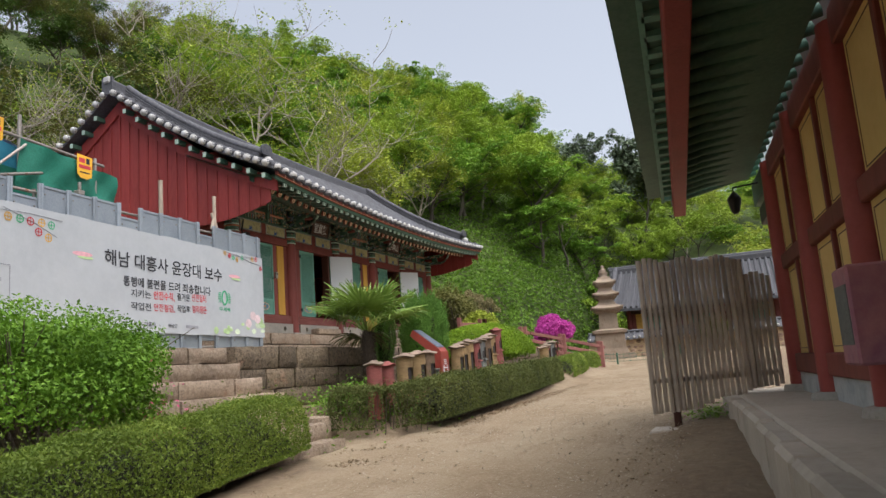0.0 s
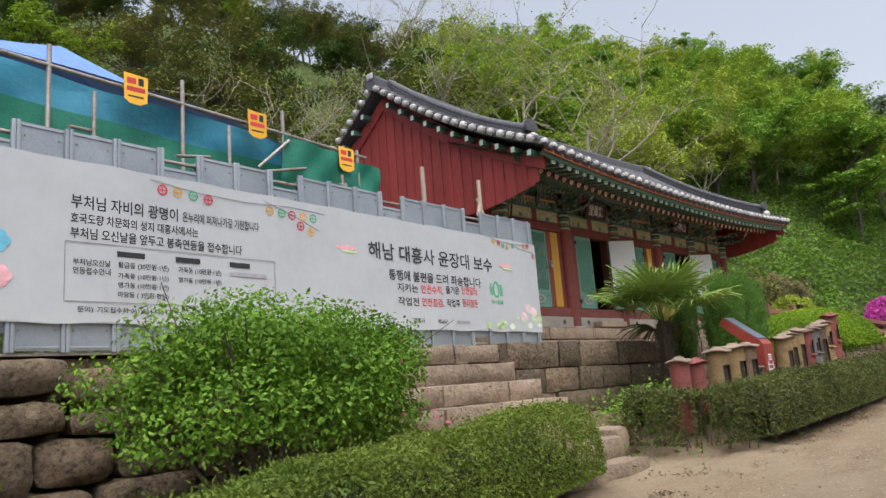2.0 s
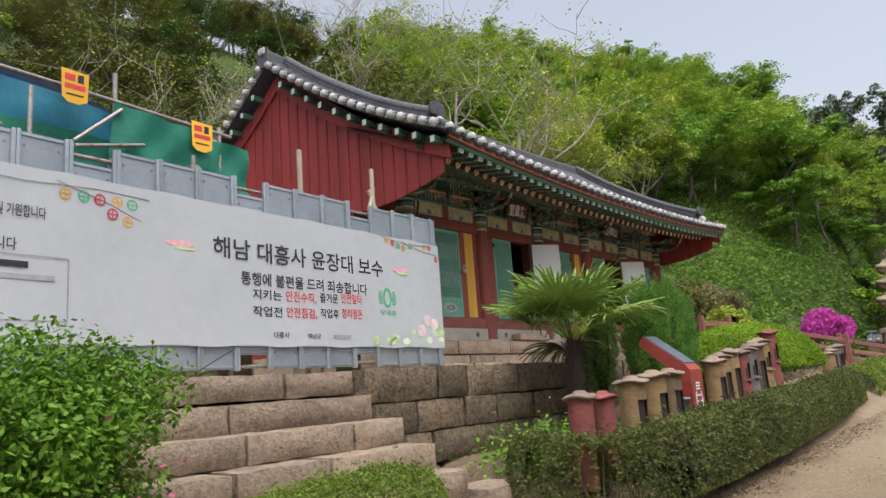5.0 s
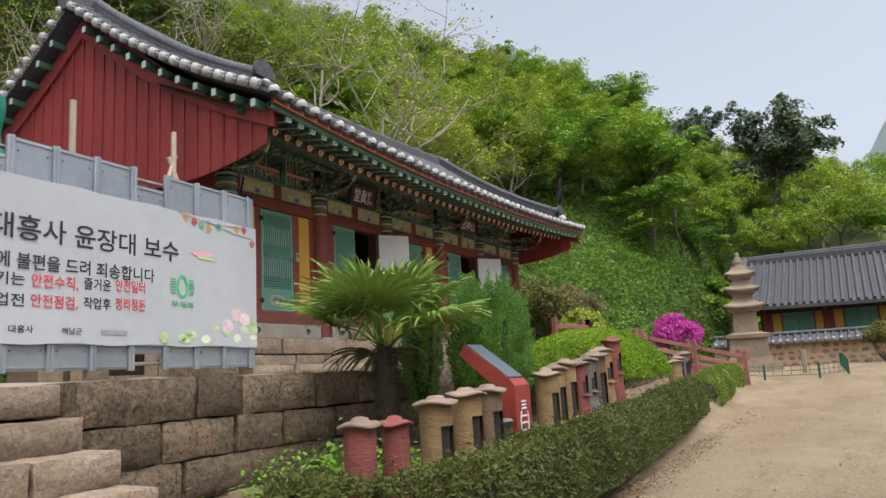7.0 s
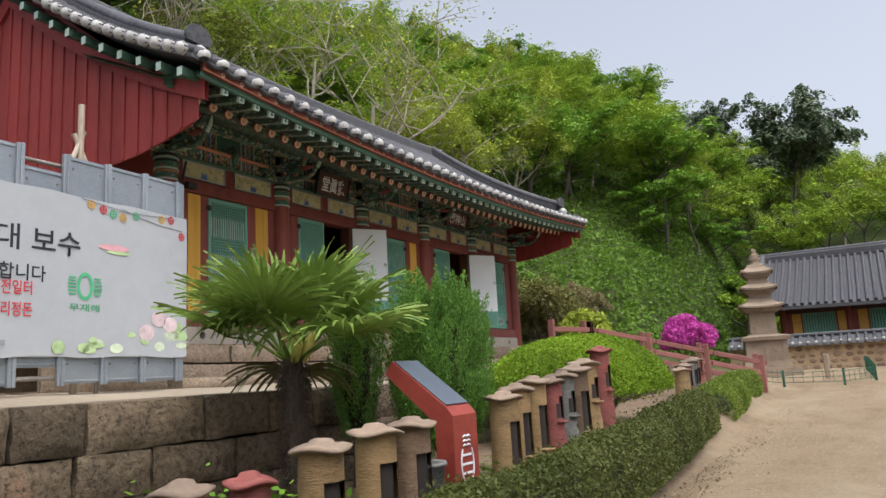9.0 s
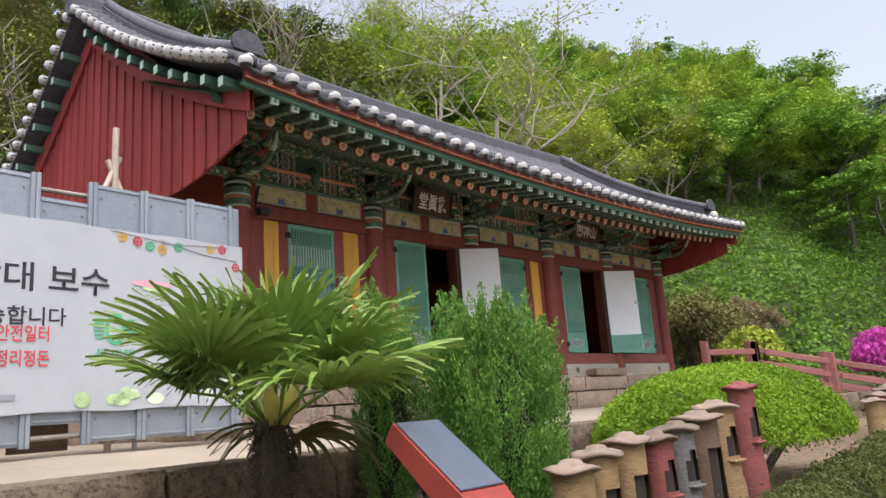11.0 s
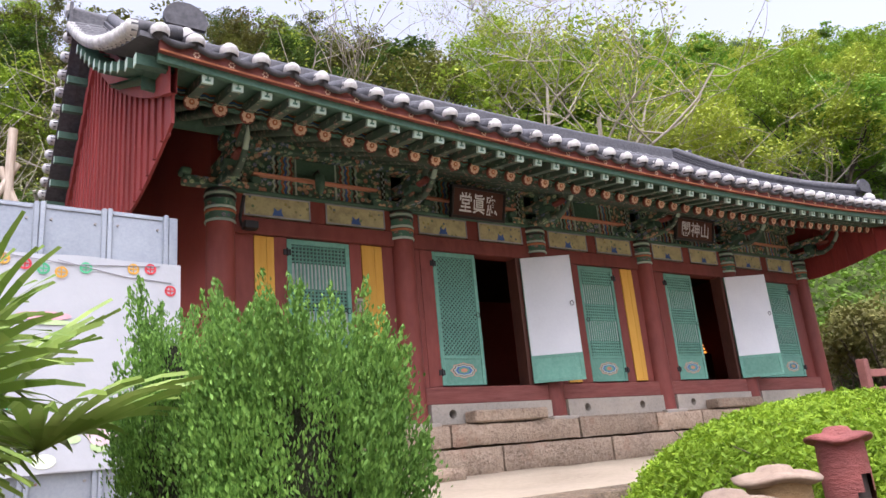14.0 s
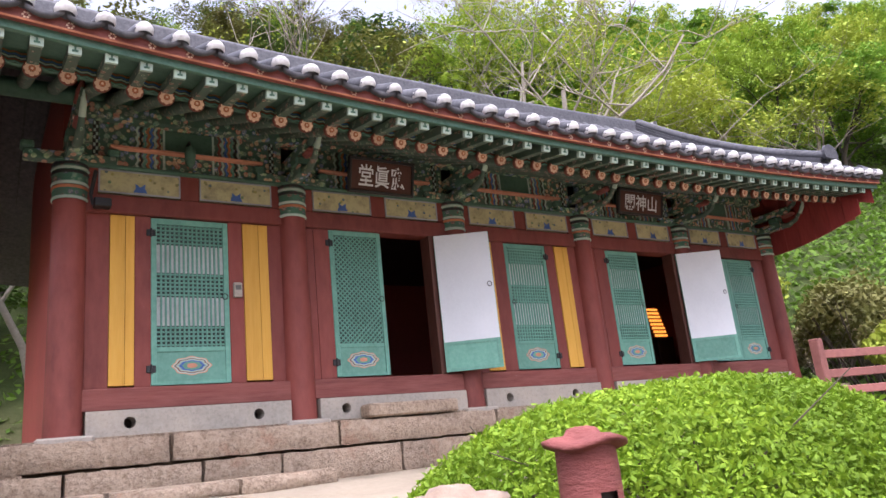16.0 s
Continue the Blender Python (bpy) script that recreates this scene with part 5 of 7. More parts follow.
def banner_marks():
    rect = Mesh()
    for x0, x1, z0, z1 in ((-8.87, -6.27, 3.255, 3.265), (-8.87, -6.27, 2.645, 2.655), (-8.875, -8.865, 2.65, 3.26), (-6.275, -6.265, 2.65, 3.26)):
        rect.box(x0, x1, 0.0, 0.002, z0, z1, BM)
    part("printed_frame", rect, INKGREY, banner)
    for x0, x1 in ((-8.33, -8.02), (-7.65, -7.34), (-6.94, -6.65)):
        part("printed_heading", Mesh().box(x0, x1, 0.0, 0.002, 3.14, 3.20, BM), INK, banner)
    part("printed_line", Mesh().box(-6.94, -6.40, 0.0, 0.002, 3.03, 3.08, BM), INKGREY, banner)
    part("printed_line", Mesh().box(-2.62, -2.27, 0.0, 0.002, 2.54, 2.59, BM), INKGREY, banner)
    cols = {"r": INKRED, "y": YELLOW, "g": INKGREEN}
    for cx, cz, c in ((-7.81, 3.96, "r"), (-7.62, 3.96, "y"), (-7.42, 3.95, "g"), (-7.22, 3.93, "r"), (-6.32, 3.92, "y"), (-6.13, 3.92, "g"), (-5.96, 3.91, "r"), (-5.77, 3.92, "y"), (-5.60, 3.91, "g"), (-5.82, 3.78, "r"), (-5.65, 3.72, "y"), (-1.38, 4.06, "y"), (-1.23, 4.03, "r"), (-1.1, 4.0, "g"), (-0.97, 3.98, "y"), (-0.79, 4.03, "g"), (-0.42, 4.05, "y"), (-0.28, 4.06, "r"), (-0.11, 3.88, "r")):
        r = 0.062 if cx < -2 else 0.048
        ellipse(cx, cz, r, r, cols[c], "printed_lantern", 0.0, ringw=0.016)
        lm = Mesh().box(cx - r, cx + r, 0, 0.001, cz - 0.006, cz + 0.006, BM).box(cx - 0.005, cx + 0.005, 0.0, 0.001, cz - r, cz + r, BM)
        part("printed_lantern_rib", lm, cols[c], banner)
    for pts in ([(-7.95, 4.06), (-7.4, 4.0), (-6.7, 3.98), (-6.0, 4.02), (-5.4, 4.0)], [(-6.4, 4.04), (-5.9, 3.9), (-5.5, 3.75)], [(-1.5, 4.11), (-0.9, 4.05), (-0.2, 4.09)], [(-1.0, 4.08), (-0.5, 3.98), (-0.1, 3.95)]):
        part("printed_string", Mesh().path([BM @ Vector((a, 0, b)) for a, b in pts], 0.004, 4), INKGREY, banner)
    # green ring mark with bars
    ellipse(-1.43, 3.165, 0.10, 0.15, INKGREEN, "printed_ring", ringw=0.038)
    for k in range(6):
        z = 3.07 + 0.035 * k
        for s in (-1, 1):
            part("printed_bar", Mesh().box(-1.43 + s * 0.11, -1.43 + s * (0.21 - 0.008 * abs(k - 2.5)), 0.0, 0.002, z, z + 0.016, BM), INKGREEN, banner)
    for cx, cz in ((-5.02, 3.57), (-1.08, 3.62)):
        ellipse(cx, cz, 0.20, 0.035, PINKINK, "printed_petal")
        ellipse(cx + 0.06, cz - 0.05, 0.16, 0.02, PALEGREEN, "printed_leaf", 0.001)
    rng = random.Random(4)
    for i in range(16):
        cx = -1.75 + 1.65 * rng.random()
        ellipse(cx, 2.47 + 0.02 + 0.35 * rng.random() * max(0.2, (cx + 1.8) / 1.7), 0.05 + 0.08 * rng.random(), 0.03 + 0.04 * rng.random(), rng.choice((PALEGREEN, PALEGREEN, PALEG2)), "printed_leaf", 0.0015 * (i % 3))
    for cx, cz in ((-0.45, 2.86), (-0.28, 2.80), (-0.62, 2.70)):
        ellipse(cx, cz, 0.11, 0.09, PINK2, "printed_petal", -0.001)
    for cx, cz, mat in ((-9.48, 3.2, BLUEM), (-9.46, 2.86, PINKINK)):
        for a in range(5):
            ellipse(cx + 0.06 * math.cos(a * 1.256), cz + 0.06 * math.sin(a * 1.256), 0.05, 0.05, mat, "printed_petal", 0.0008 * a)


PALEG2 = surf("ink_mist_green", (0.58, 0.66, 0.48), rough=0.7, bump=0.0)
PINK2 = surf("ink_mist_pink", (0.70, 0.55, 0.56), rough=0.7, bump=0.0)
BLUEM = surf("ink_blue", (0.15, 0.45, 0.62), rough=0.7, bump=0.0)
banner_marks()

# ---- scaffold pipes, tarpaulin and net behind the fence ----
scaf = thing("scaffold", "weathered scaffold pipes standing behind the site fence", "scaffold")
SC = [(4.1, 5.95), (5.85, 5.98), (7.55, 5.95), (9.1, 5.62)]
for x, top in SC:
    part("pipe", Mesh().tube((x, 9.7 + 0.05 * (x - 4), 1.95), (x + 0.01, 9.72 + 0.05 * (x - 4), top), 0.03, n=8), PIPE, scaf)
part("pipe", Mesh().tube((2.0, 9.62, 5.75), (9.3, 9.98, 5.52), 0.03, n=8), PIPE, scaf)
for x, top in ((4.62, 5.45), (6.48, 5.40), (8.5, 5.0)):
    part("pipe", Mesh().tube((x, 9.66, 1.95), (x, 9.66, top), 0.028, n=8), PIPE, scaf)
for a, b in (((6.9, 9.5, 4.75), (7.9, 9.8, 5.05)), ((5.5, 9.3, 4.68), (6.2, 9.7, 4.9)), ((4.2, 9.3, 4.8), (4.6, 9.7, 4.95)), ((7.0, 9.75, 4.9), (7.6, 9.8, 5.45)), ((3.0, 9.3, 4.8), (3.5, 9.6, 5.0))):
    part("brace", Mesh().tube(a, b, 0.024, n=8), PIPE, scaf)
for x in (4.62, 8.5):
    part("clamp", Mesh().box(x - 0.06, x + 0.06, 9.6, 9.73, 4.78, 4.86, b=0.01), PIPE, scaf)
pole2 = thing("prop_pole", "bare wooden prop lashed with clamps beside the gable", "pole")
part("pole", Mesh().tube((11.35, 9.2, 2.0), (11.37, 9.22, 5.25), 0.036, n=8), BAMBOO, pole2)
part("brace", Mesh().tube((11.25, 9.2, 4.55), (11.42, 9.24, 4.95), 0.03, n=8).tube((11.46, 9.2, 4.5), (11.3, 9.24, 4.9), 0.03, n=8), BAMBOO, pole2)
pole3 = thing("prop_pole", "bare wooden prop standing at the gable boards", "pole")
part("pole", Mesh().tube((10.0, 9.3, 2.0), (10.0, 9.32, 5.3), 0.04, n=8), BAMBOO, pole3)


def cloth(name, label, corners, mat, nx, nz, sag, seed, fold=0.05, thin=0.006):
    rng = np.random.default_rng(seed)
    ph = rng.uniform(0, 6, 4)
    a, b, c, d = (np.array(p, float) for p in corners)
    g = []
    for j in range(nz + 1):
        v = j / nz
        row = []
        for i in range(nx + 1):
            u = i / nx
            p = (a * (1 - u) + b * u) * (1 - v) + (d * (1 - u) + c * u) * v
            p = p + np.array([0, fold * (math.sin(u * 11 + v * 6 + ph[0]) + 0.6 * math.sin(u * 23 - v * 9 + ph[1])), -sag * math.sin(math.pi * u) * (1 - v) + fold * 0.4 * math.sin(u * 17 + ph[2])])
            row.append(tuple(p))
        g.append(row)
    m = Mesh().sheet(g).sheet([[(p[0], p[1] + thin, p[2]) for p in r][::-1] for r in g])
    ob = part(name, m, mat)
    return tagged(ob, label, "tarpaulin")


cloth("blue_tarpaulin", "creased blue tarpaulin hung behind the site fence", ((1.5, 10.0, 4.3), (8.3, 10.15, 4.2), (7.9, 10.0, 5.45), (1.5, 9.85, 5.85)), BLUE, 40, 12, 0.0, 1)
cloth("green_tarpaulin", "dark green tarpaulin strip sagging across the blue one", ((1.5, 9.86, 4.2), (8.2, 9.98, 4.3), (8.2, 9.93, 5.0), (1.5, 9.76, 5.35)), NET, 40, 8, 0.25, 2, 0.03)
cloth("green_netting", "green safety netting slung beside the gable", ((7.4, 9.85, 4.3), (9.6, 9.95, 4.5), (9.55, 9.95, 5.35), (7.5, 9.80, 5.55)), NET, 20, 10, 0.05, 3, 0.04)


def tent():
    m = Mesh()
    apex = (5.2, 12.5, 7.35)
    base = [(1.0, 10.1, 5.9), (2.8, 10.2, 6.0), (4.6, 10.3, 6.0), (6.4, 10.4, 5.95), (8.6, 10.6, 5.6), (8.6, 15, 5.6), (1.0, 15, 5.8)]
    for i in range(len(base)):
        a, b = base[i], base[(i + 1) % len(base)]
        rows = []
        for k in range(7):
            t = k / 6
            s = t ** 1.5
            rows.append([tuple((np.array(a) * (1 - w) + np.array(b) * w) * (1 - t) + np.array(apex) * t - np.array([0, 0, (t - s) * 0.9])) for w in np.linspace(0, 1, 7)])
        m.sheet(rows)
    tagged(part("blue_tent_roof", m, BLUE2), "peaked blue canvas shelter roof over the works", "tarpaulin")


tent()
for i, (x, z) in enumerate(((5.12, 5.60), (6.98, 5.55), (8.72, 5.35))):
    fl = thing("warning_flag", "small orange warning pennant with red marks tied to a pipe", "flag", "warning flags on the scaffold")
    y = 9.60 + 0.05 * (x - 5)
    m = Mesh().prism([(x - 0.16, z + 0.2), (x + 0.16, z + 0.18), (x + 0.15, z - 0.17), (x + 0.05, z - 0.22), (x - 0.08, z - 0.21), (x - 0.15, z - 0.15)], y, y + 0.005)
    part("cloth", m, FLAG, fl)
    part("mark", Mesh().box(x - 0.12, x + 0.0, y - 0.003, y, z + 0.06, z + 0.14), INKRED, fl)
    part("mark", Mesh().box(x - 0.12, x + 0.12, y - 0.003, y, z - 0.04, z + 0.02), INKRED, fl)
    part("mark", Mesh().box(x - 0.10, x + 0.10, y - 0.003, y, z - 0.12, z - 0.10), INK, fl)
    part("mark", Mesh().box(x + 0.03, x + 0.10, y - 0.003, y, z + 0.05, z + 0.15), INK, fl)


# ---- plants ----
def ground_z(x, y):
    return float(level(x, y))


def hedge(name, label, pts, half, height, leafmat, seed, leaf, density, shade_core_from=0.25):
    """A clipped hedge along a line: leaves over a rounded cross-section, stems and a near-black core that stands in for
    the shade inside.
    """
    rng = np.random.default_rng(seed)
    h = thing(name, label, "hedge")
    pts = [np.array(p, float) for p in pts]
    seg = [np.linalg.norm(pts[i + 1] - pts[i]) for i in range(len(pts) - 1)]
    L = sum(seg)
    n = int(L * density)
    t = rng.uniform(-0.02, 1.02, n) * L
    cum = np.concatenate([[0], np.cumsum(seg)])
    px = np.interp(t, cum, [p[0] for p in pts])
    py = np.interp(t, cum, [p[1] for p in pts])
    dx = np.gradient(np.interp(np.linspace(0, L, 200), cum, [p[0] for p in pts]))
    dy = np.gradient(np.interp(np.linspace(0, L, 200), cum, [p[1] for p in pts]))
    k = np.clip((t / L * 199).astype(int), 0, 199)
    tl = np.hypot(dx[k], dy[k])
    nx, ny = -dy[k] / tl, dx[k] / tl
    # a point on the outline: down the front, over the top, down the back
    a = rng.uniform(0, 1, n)
    bump = 0.05 * np.sin(t * 2.3 + seed) + 0.035 * np.sin(t * 5.1) + 0.03 * np.sin(t * 11.7)
    H = height * (1 + 0.5 * bump)
    wide = half * (1 + bump)
    ex = 3.2
    ang = (a * 1.10 - 0.05) * math.pi
    c, s = np.cos(ang), np.sin(ang)
    r = 1 / (np.abs(c) ** ex + np.abs(s) ** ex) ** (1 / ex)
    depth = 1 - np.abs(rng.normal(0, 0.07, n)) + rng.normal(0, 0.02, n)
    off, up = c * r * wide * depth, np.where(s > 0, s * r, s * 0.3) * H * 0.82 * depth + H * 0.2
    endf = np.minimum(t, L - t) / 0.35
    shrink = np.where(endf < 1, np.sqrt(np.clip(1 - (1 - np.clip(endf, 0, 1)) ** 2.5, 0.02, 1)), 1)
    off, up = off * shrink, up * (0.65 + 0.35 * shrink)
    X, Y = px + nx * off, py + ny * off
    Z = np.interp(px, ROAD_X, ROAD_Z) + 0.04 + np.clip(up, 0.02, None)
    # upright shoots that break the clipped line
    N = np.stack([nx * c, ny * c, s + 0.2], 1)
    P = np.stack([X, Y, Z], 1)
    m = int(n * 0.10)
    P[:m, 2] += rng.exponential(0.03, m)
    part("foliage", leaf_mesh("foliage", P, leaf, leafmat, rng, N, 0.75, 0.42), leafmat, h)
    st = Mesh()
    for i in range(int(L * 14)):
        tt = rng.uniform(0.1, L - 0.1)
        x, y = np.interp(tt, cum, [p[0] for p in pts]), np.interp(tt, cum, [p[1] for p in pts])
        z = np.interp(x, ROAD_X, ROAD_Z)
        o = rng.uniform(-0.75, 0.75) * half
        st.tube((x + o * 0.3, y + o * 0.6, z - 0.02), (x + rng.normal(0, 0.08), y + o, z + height * 0.85), 0.008, 0.003, 4, False)
    part("branchwork", st, TWIG, h)
    # near-black sheet within the leaves, in place of the hedge's inner shade
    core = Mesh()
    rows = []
    for tt in np.linspace(shade_core_from, L - 0.4, int(L * 2)):
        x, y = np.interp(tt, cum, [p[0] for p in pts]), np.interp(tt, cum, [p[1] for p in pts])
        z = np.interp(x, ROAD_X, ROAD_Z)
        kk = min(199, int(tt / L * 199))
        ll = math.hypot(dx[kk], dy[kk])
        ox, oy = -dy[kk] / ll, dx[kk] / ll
        rows.append([(x + ox * half * 0.62 * math.cos(b), y + oy * half * 0.62 * math.cos(b), z + 0.10 + height * 0.70 * max(0, math.sin(b)) ** 0.4 * (0.6 if tt < shade_core_from + 0.3 or tt > L - 0.7 else 1)) for b in np.linspace(-0.1, math.pi + 0.1, 9)])
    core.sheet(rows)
    part("heart", core, SHADECORE, h)
    return h


# shade between the leaves, put into one near-black colour
SHADECORE = surf("shaded_foliage_core", (0.02, 0.026, 0.008), (0.012, 0.016, 0.005), (0.05, 0.05, 0.02), 0.95, 6, 40, 0.7, 1.0, bump_dist=0.05)
hedge("clipped_hedge", "low clipped dark green hedge along the sandy path", [(0.9, 3.55), (3.6, 4.15), (5.6, 4.55), (7.05, 4.82)], 0.42, 0.70, L_HEDGE, 1, 0.0155, 15000)
hedge("clipped_hedge", "long low clipped olive-green hedge before the clay chimneys", [(8.86, 5.1), (8.62, 4.75), (8.62, 4.3), (9.2, 4.05), (10.0, 4.0), (11.5, 3.98), (14.5, 4.12), (19.0, 4.5)], 0.29, 0.66, L_HEDGE2, 2, 0.021, 6800, 1.75)
hedge("clipped_hedge", "short clipped green hedge near the brown wooden railing", [(19.6, 4.52), (23, 4.75), (26.3, 4.95)], 0.42, 0.62, L_HEDGE, 3, 0.026, 3200)


def branch_tree(rng, base, height, spread, levels=3, lean=0.0, trunk=0.12, fork=0.35, kids=4, up=0.5):
    """A trunk and limbs; returns the mesh and the places where leaves sit."""
    m = Mesh()
    tips = []

    def grow(p, d, length, r, lev):
        n = 4
        pts, rad = [p], [r]
        q, dd = Vector(p), Vector(d)
        for i in range(n):
            dd = (dd + Vector(rng.normal(0, 0.16, 3)) + Vector((0, 0, 0.06))).normalized()
            q = q + dd * (length / n)
            pts.append(q.copy())
            rad.append(r * (1 - 0.6 * (i + 1) / n))
            if lev >= levels - 1:
                tips.append(q.copy())
        m.path(pts, rad, 6 if lev == 0 else 4)
        if lev < levels:
            for k in range(kids if lev else kids + 1):
                f = rng.uniform(0.35 if lev else fork, 1.0)
                i = min(n - 1, int(f * n))
                o = pts[i].lerp(pts[i + 1], f * n - i if f < 1 else 1)
                ang = rng.uniform(0, 2 * math.pi)
                side = Vector((math.cos(ang), math.sin(ang), rng.uniform(up - 0.5, up + 0.4))).normalized()
                nd2 = (dd * 0.45 + side * spread).normalized()
                grow(o, nd2, length * rng.uniform(0.5, 0.75), max(0.013, rad[i] * 0.55), lev + 1)
        else:
            tips.append(q.copy())
    grow(Vector(base), Vector((lean, lean * 0.3, 1)).normalized(), height * 0.62, trunk, 0)
    return m, tips


def crown(rng, tips, per, radius, size, mat, name="crown", flat=0.6, narrow=0.55, share=4):
    """Leaves gathered in flattened boughs about the twig ends, with gaps between the boughs."""
    T = np.array([tuple(t) for t in tips])
    C = T[rng.permutation(len(T))[:max(20, len(T) // share)]]
    m = per * share
    R = radius * rng.uniform(0.9, 2.1, len(C))
    idx = np.repeat(np.arange(len(C)), m)
    a, u = rng.uniform(0, 2 * math.pi, len(idx)), np.sqrt(rng.uniform(0, 1, len(idx)))
    ragged = 1 + 0.35 * np.sin(a * 3 + idx) + 0.2 * np.sin(a * 7 + idx * 2.1)
    r = R[idx] * u * ragged
    P = C[idx] + np.stack([r * np.cos(a), r * np.sin(a), R[idx] * flat * (1 - u * u) - 0.25 * r * u + rng.normal(0, 0.05, len(idx))], 1)
    N = np.stack([0.5 * u * np.cos(a), 0.5 * u * np.sin(a), np.ones(len(idx))], 1)
    return leaf_mesh(name, P, size, mat, rng, N, 0.42, narrow)


def shrub(name, label, cx, cy, cz, rx, ry, rz, mat, seed, leaf, count, stems=9, category="shrub", flat_base=True, lumps=24, twig=TWIG, low=-0.18, lump=0.33, reach=(0.55, 0.80)):
    """A rounded bush: overlapping clumps of leaves on bare branching stems."""
    rng = np.random.default_rng(seed)
    s = thing(name, label, category)
    C = rng.normal(size=(lumps, 3))
    C /= np.linalg.norm(C, axis=1)[:, None]
    C[:, 2] = np.where(C[:, 2] < low, -C[:, 2], C[:, 2]) if flat_base else C[:, 2]
    C *= rng.uniform(reach[0], reach[1], (lumps, 1))
    idx = rng.integers(0, lumps, count)
    d = rng.normal(size=(count, 3))
    d /= np.linalg.norm(d, axis=1)[:, None]
    P = C[idx] + d * (lump * rng.uniform(0.5, 1.0, (count, 1)))
    rad = np.linalg.norm(P, axis=1)
    keep = (rad > 0.45) & (P[:, 2] > (low if flat_base else -2))
    P, d = P[keep], d[keep]
    P = P * np.array([rx, ry, rz]) + np.array([cx, cy, cz])
    part("foliage", leaf_mesh("foliage", P, leaf, mat, rng, d * 0.6 + np.array([0, 0, 0.5]), 0.6, 0.5), mat, s)
    gz = ground_z(cx, cy)
    st = Mesh()
    for i in range(stems):
        a = rng.uniform(0, 2 * math.pi)
        top = np.array([cx + rx * 0.7 * math.cos(a), cy + ry * 0.7 * math.sin(a), cz + rz * rng.uniform(0.1, 0.7)])
        b = np.array([cx + 0.12 * rx * math.cos(a), cy + 0.12 * ry * math.sin(a), gz - 0.05])
        mid = (top + b) / 2 + rng.normal(0, 0.06, 3)
        st.path([b, b * 0.6 + mid * 0.4 + rng.normal(0, 0.02, 3), mid, top * 0.6 + mid * 0.4, top], [0.028, 0.024, 0.018, 0.012, 0.004], 5)
        for k in range(4):
            e = mid + (top - mid) * rng.uniform(0, 1) + rng.normal(0, 0.22, 3) * np.array([rx, ry, rz])
            st.tube(mid + (top - mid) * rng.uniform(0, 0.6), e, 0.008, 0.003, 4, False)
    part("branchwork", st, twig, s)
    return s


shrub("leafy_bush", "large loose bright green bush on bare stems before the stone wall", 4.27, 5.35, 1.46, 1.46, 0.82, 0.90, L_BUSH, 11, 0.022, 46000, 22, lumps=60, low=-0.34, lump=0.30, reach=(0.48, 0.84))
rb = shrub("clipped_dome_bush", "wide clipped yellow-green dome bush on dark stems", 16.0, 5.35, 1.72, 1.75, 1.05, 0.70, L_ROUND, 12, 0.020, 22000, 16, lumps=70)


def dome_fill():
    rng = np.random.default_rng(13)
    n = 62000
    d = rng.normal(size=(n, 3))
    d /= np.linalg.norm(d, axis=1)[:, None]
    d[:, 2] = np.abs(d[:, 2])
    r = 1 + 0.015 * np.sin(d[:, 0] * 9) + 0.022 * np.sin(d[:, 0] * 34 + 3 * np.sin(d[:, 1] * 21)) * np.sin(d[:, 1] * 30 + d[:, 2] * 17) + rng.normal(0, 0.016, n)
    P = d * r[:, None] * np.array([1.80, 1.08, 0.74]) + np.array([16.0, 5.35, 1.72])
    part("clipped_shell", leaf_mesh("clipped_shell", P, 0.019, L_ROUND, rng, d + np.array([0, 0, 0.4]), 0.75, 0.42), L_ROUND, rb)


dome_fill()


def cedar(x, y, z0, z1, r, seed, label):
    """A dense upright cedar of many flame-shaped sprays."""
    rng = np.random.default_rng(seed)
    c = thing("cedar_shrub", label, "shrub", "cedars beside the sign")
    h = z1 - z0
    P, D = [], []
    for i in range(int(2000 * r ** 1.6)):
        a = rng.uniform(0, 2 * math.pi)
        f = rng.uniform(0.0, 1.0) ** 0.85
        base_r = r * (0.35 + 0.65 * math.sin(math.pi * min(1, f * 0.80 + 0.08)) ** 0.8) * rng.uniform(0.12, 1.0) ** 0.4
        b = np.array([x + base_r * math.cos(a), y + base_r * math.sin(a), z0 + 0.12 + f * h * 0.72])
        d = np.array([math.cos(a) * 0.33 * base_r / r, math.sin(a) * 0.33 * base_r / r, 1.0])
        d /= np.linalg.norm(d)
        L = rng.uniform(0.20, 0.38)
        m = 230
        t = rng.uniform(0, 1, m)
        w = 0.032 * np.sin(np.pi * np.clip(t * 0.70 + 0.28, 0, 1)) ** 1.2 + 0.002
        o = rng.normal(size=(m, 3)) * w[:, None]
        P.append(b + d * (t * L)[:, None] + o)
        D.append(np.tile(d, (m, 1)))
    P, D = np.concatenate(P), np.concatenate(D)
    n = len(P)
    D = D + rng.normal(0, 0.28, (n, 3))
    D /= np.linalg.norm(D, axis=1)[:, None]
    w = np.cross(D, rng.normal(size=(n, 3)))
    w /= np.linalg.norm(w, axis=1)[:, None]
    s = rng.uniform(0.008, 0.014, n)[:, None]
    V = np.stack([P - D * s, P - w * s * 0.42, P + D * s, P + w * s * 0.42], 1).reshape(-1, 3)
    part("foliage", quads("foliage", V, L_CEDAR), L_CEDAR, c)
    part("trunk", Mesh().path([(x, y, ground_z(x, y) - 0.05), (x + 0.03, y, z0 + 0.2), (x - 0.02, y + 0.03, z0 + h * 0.6)], [0.06, 0.05, 0.015], 7), BARK, c)
    # dark spindle added within the sprays to paint the shade there
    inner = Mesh()
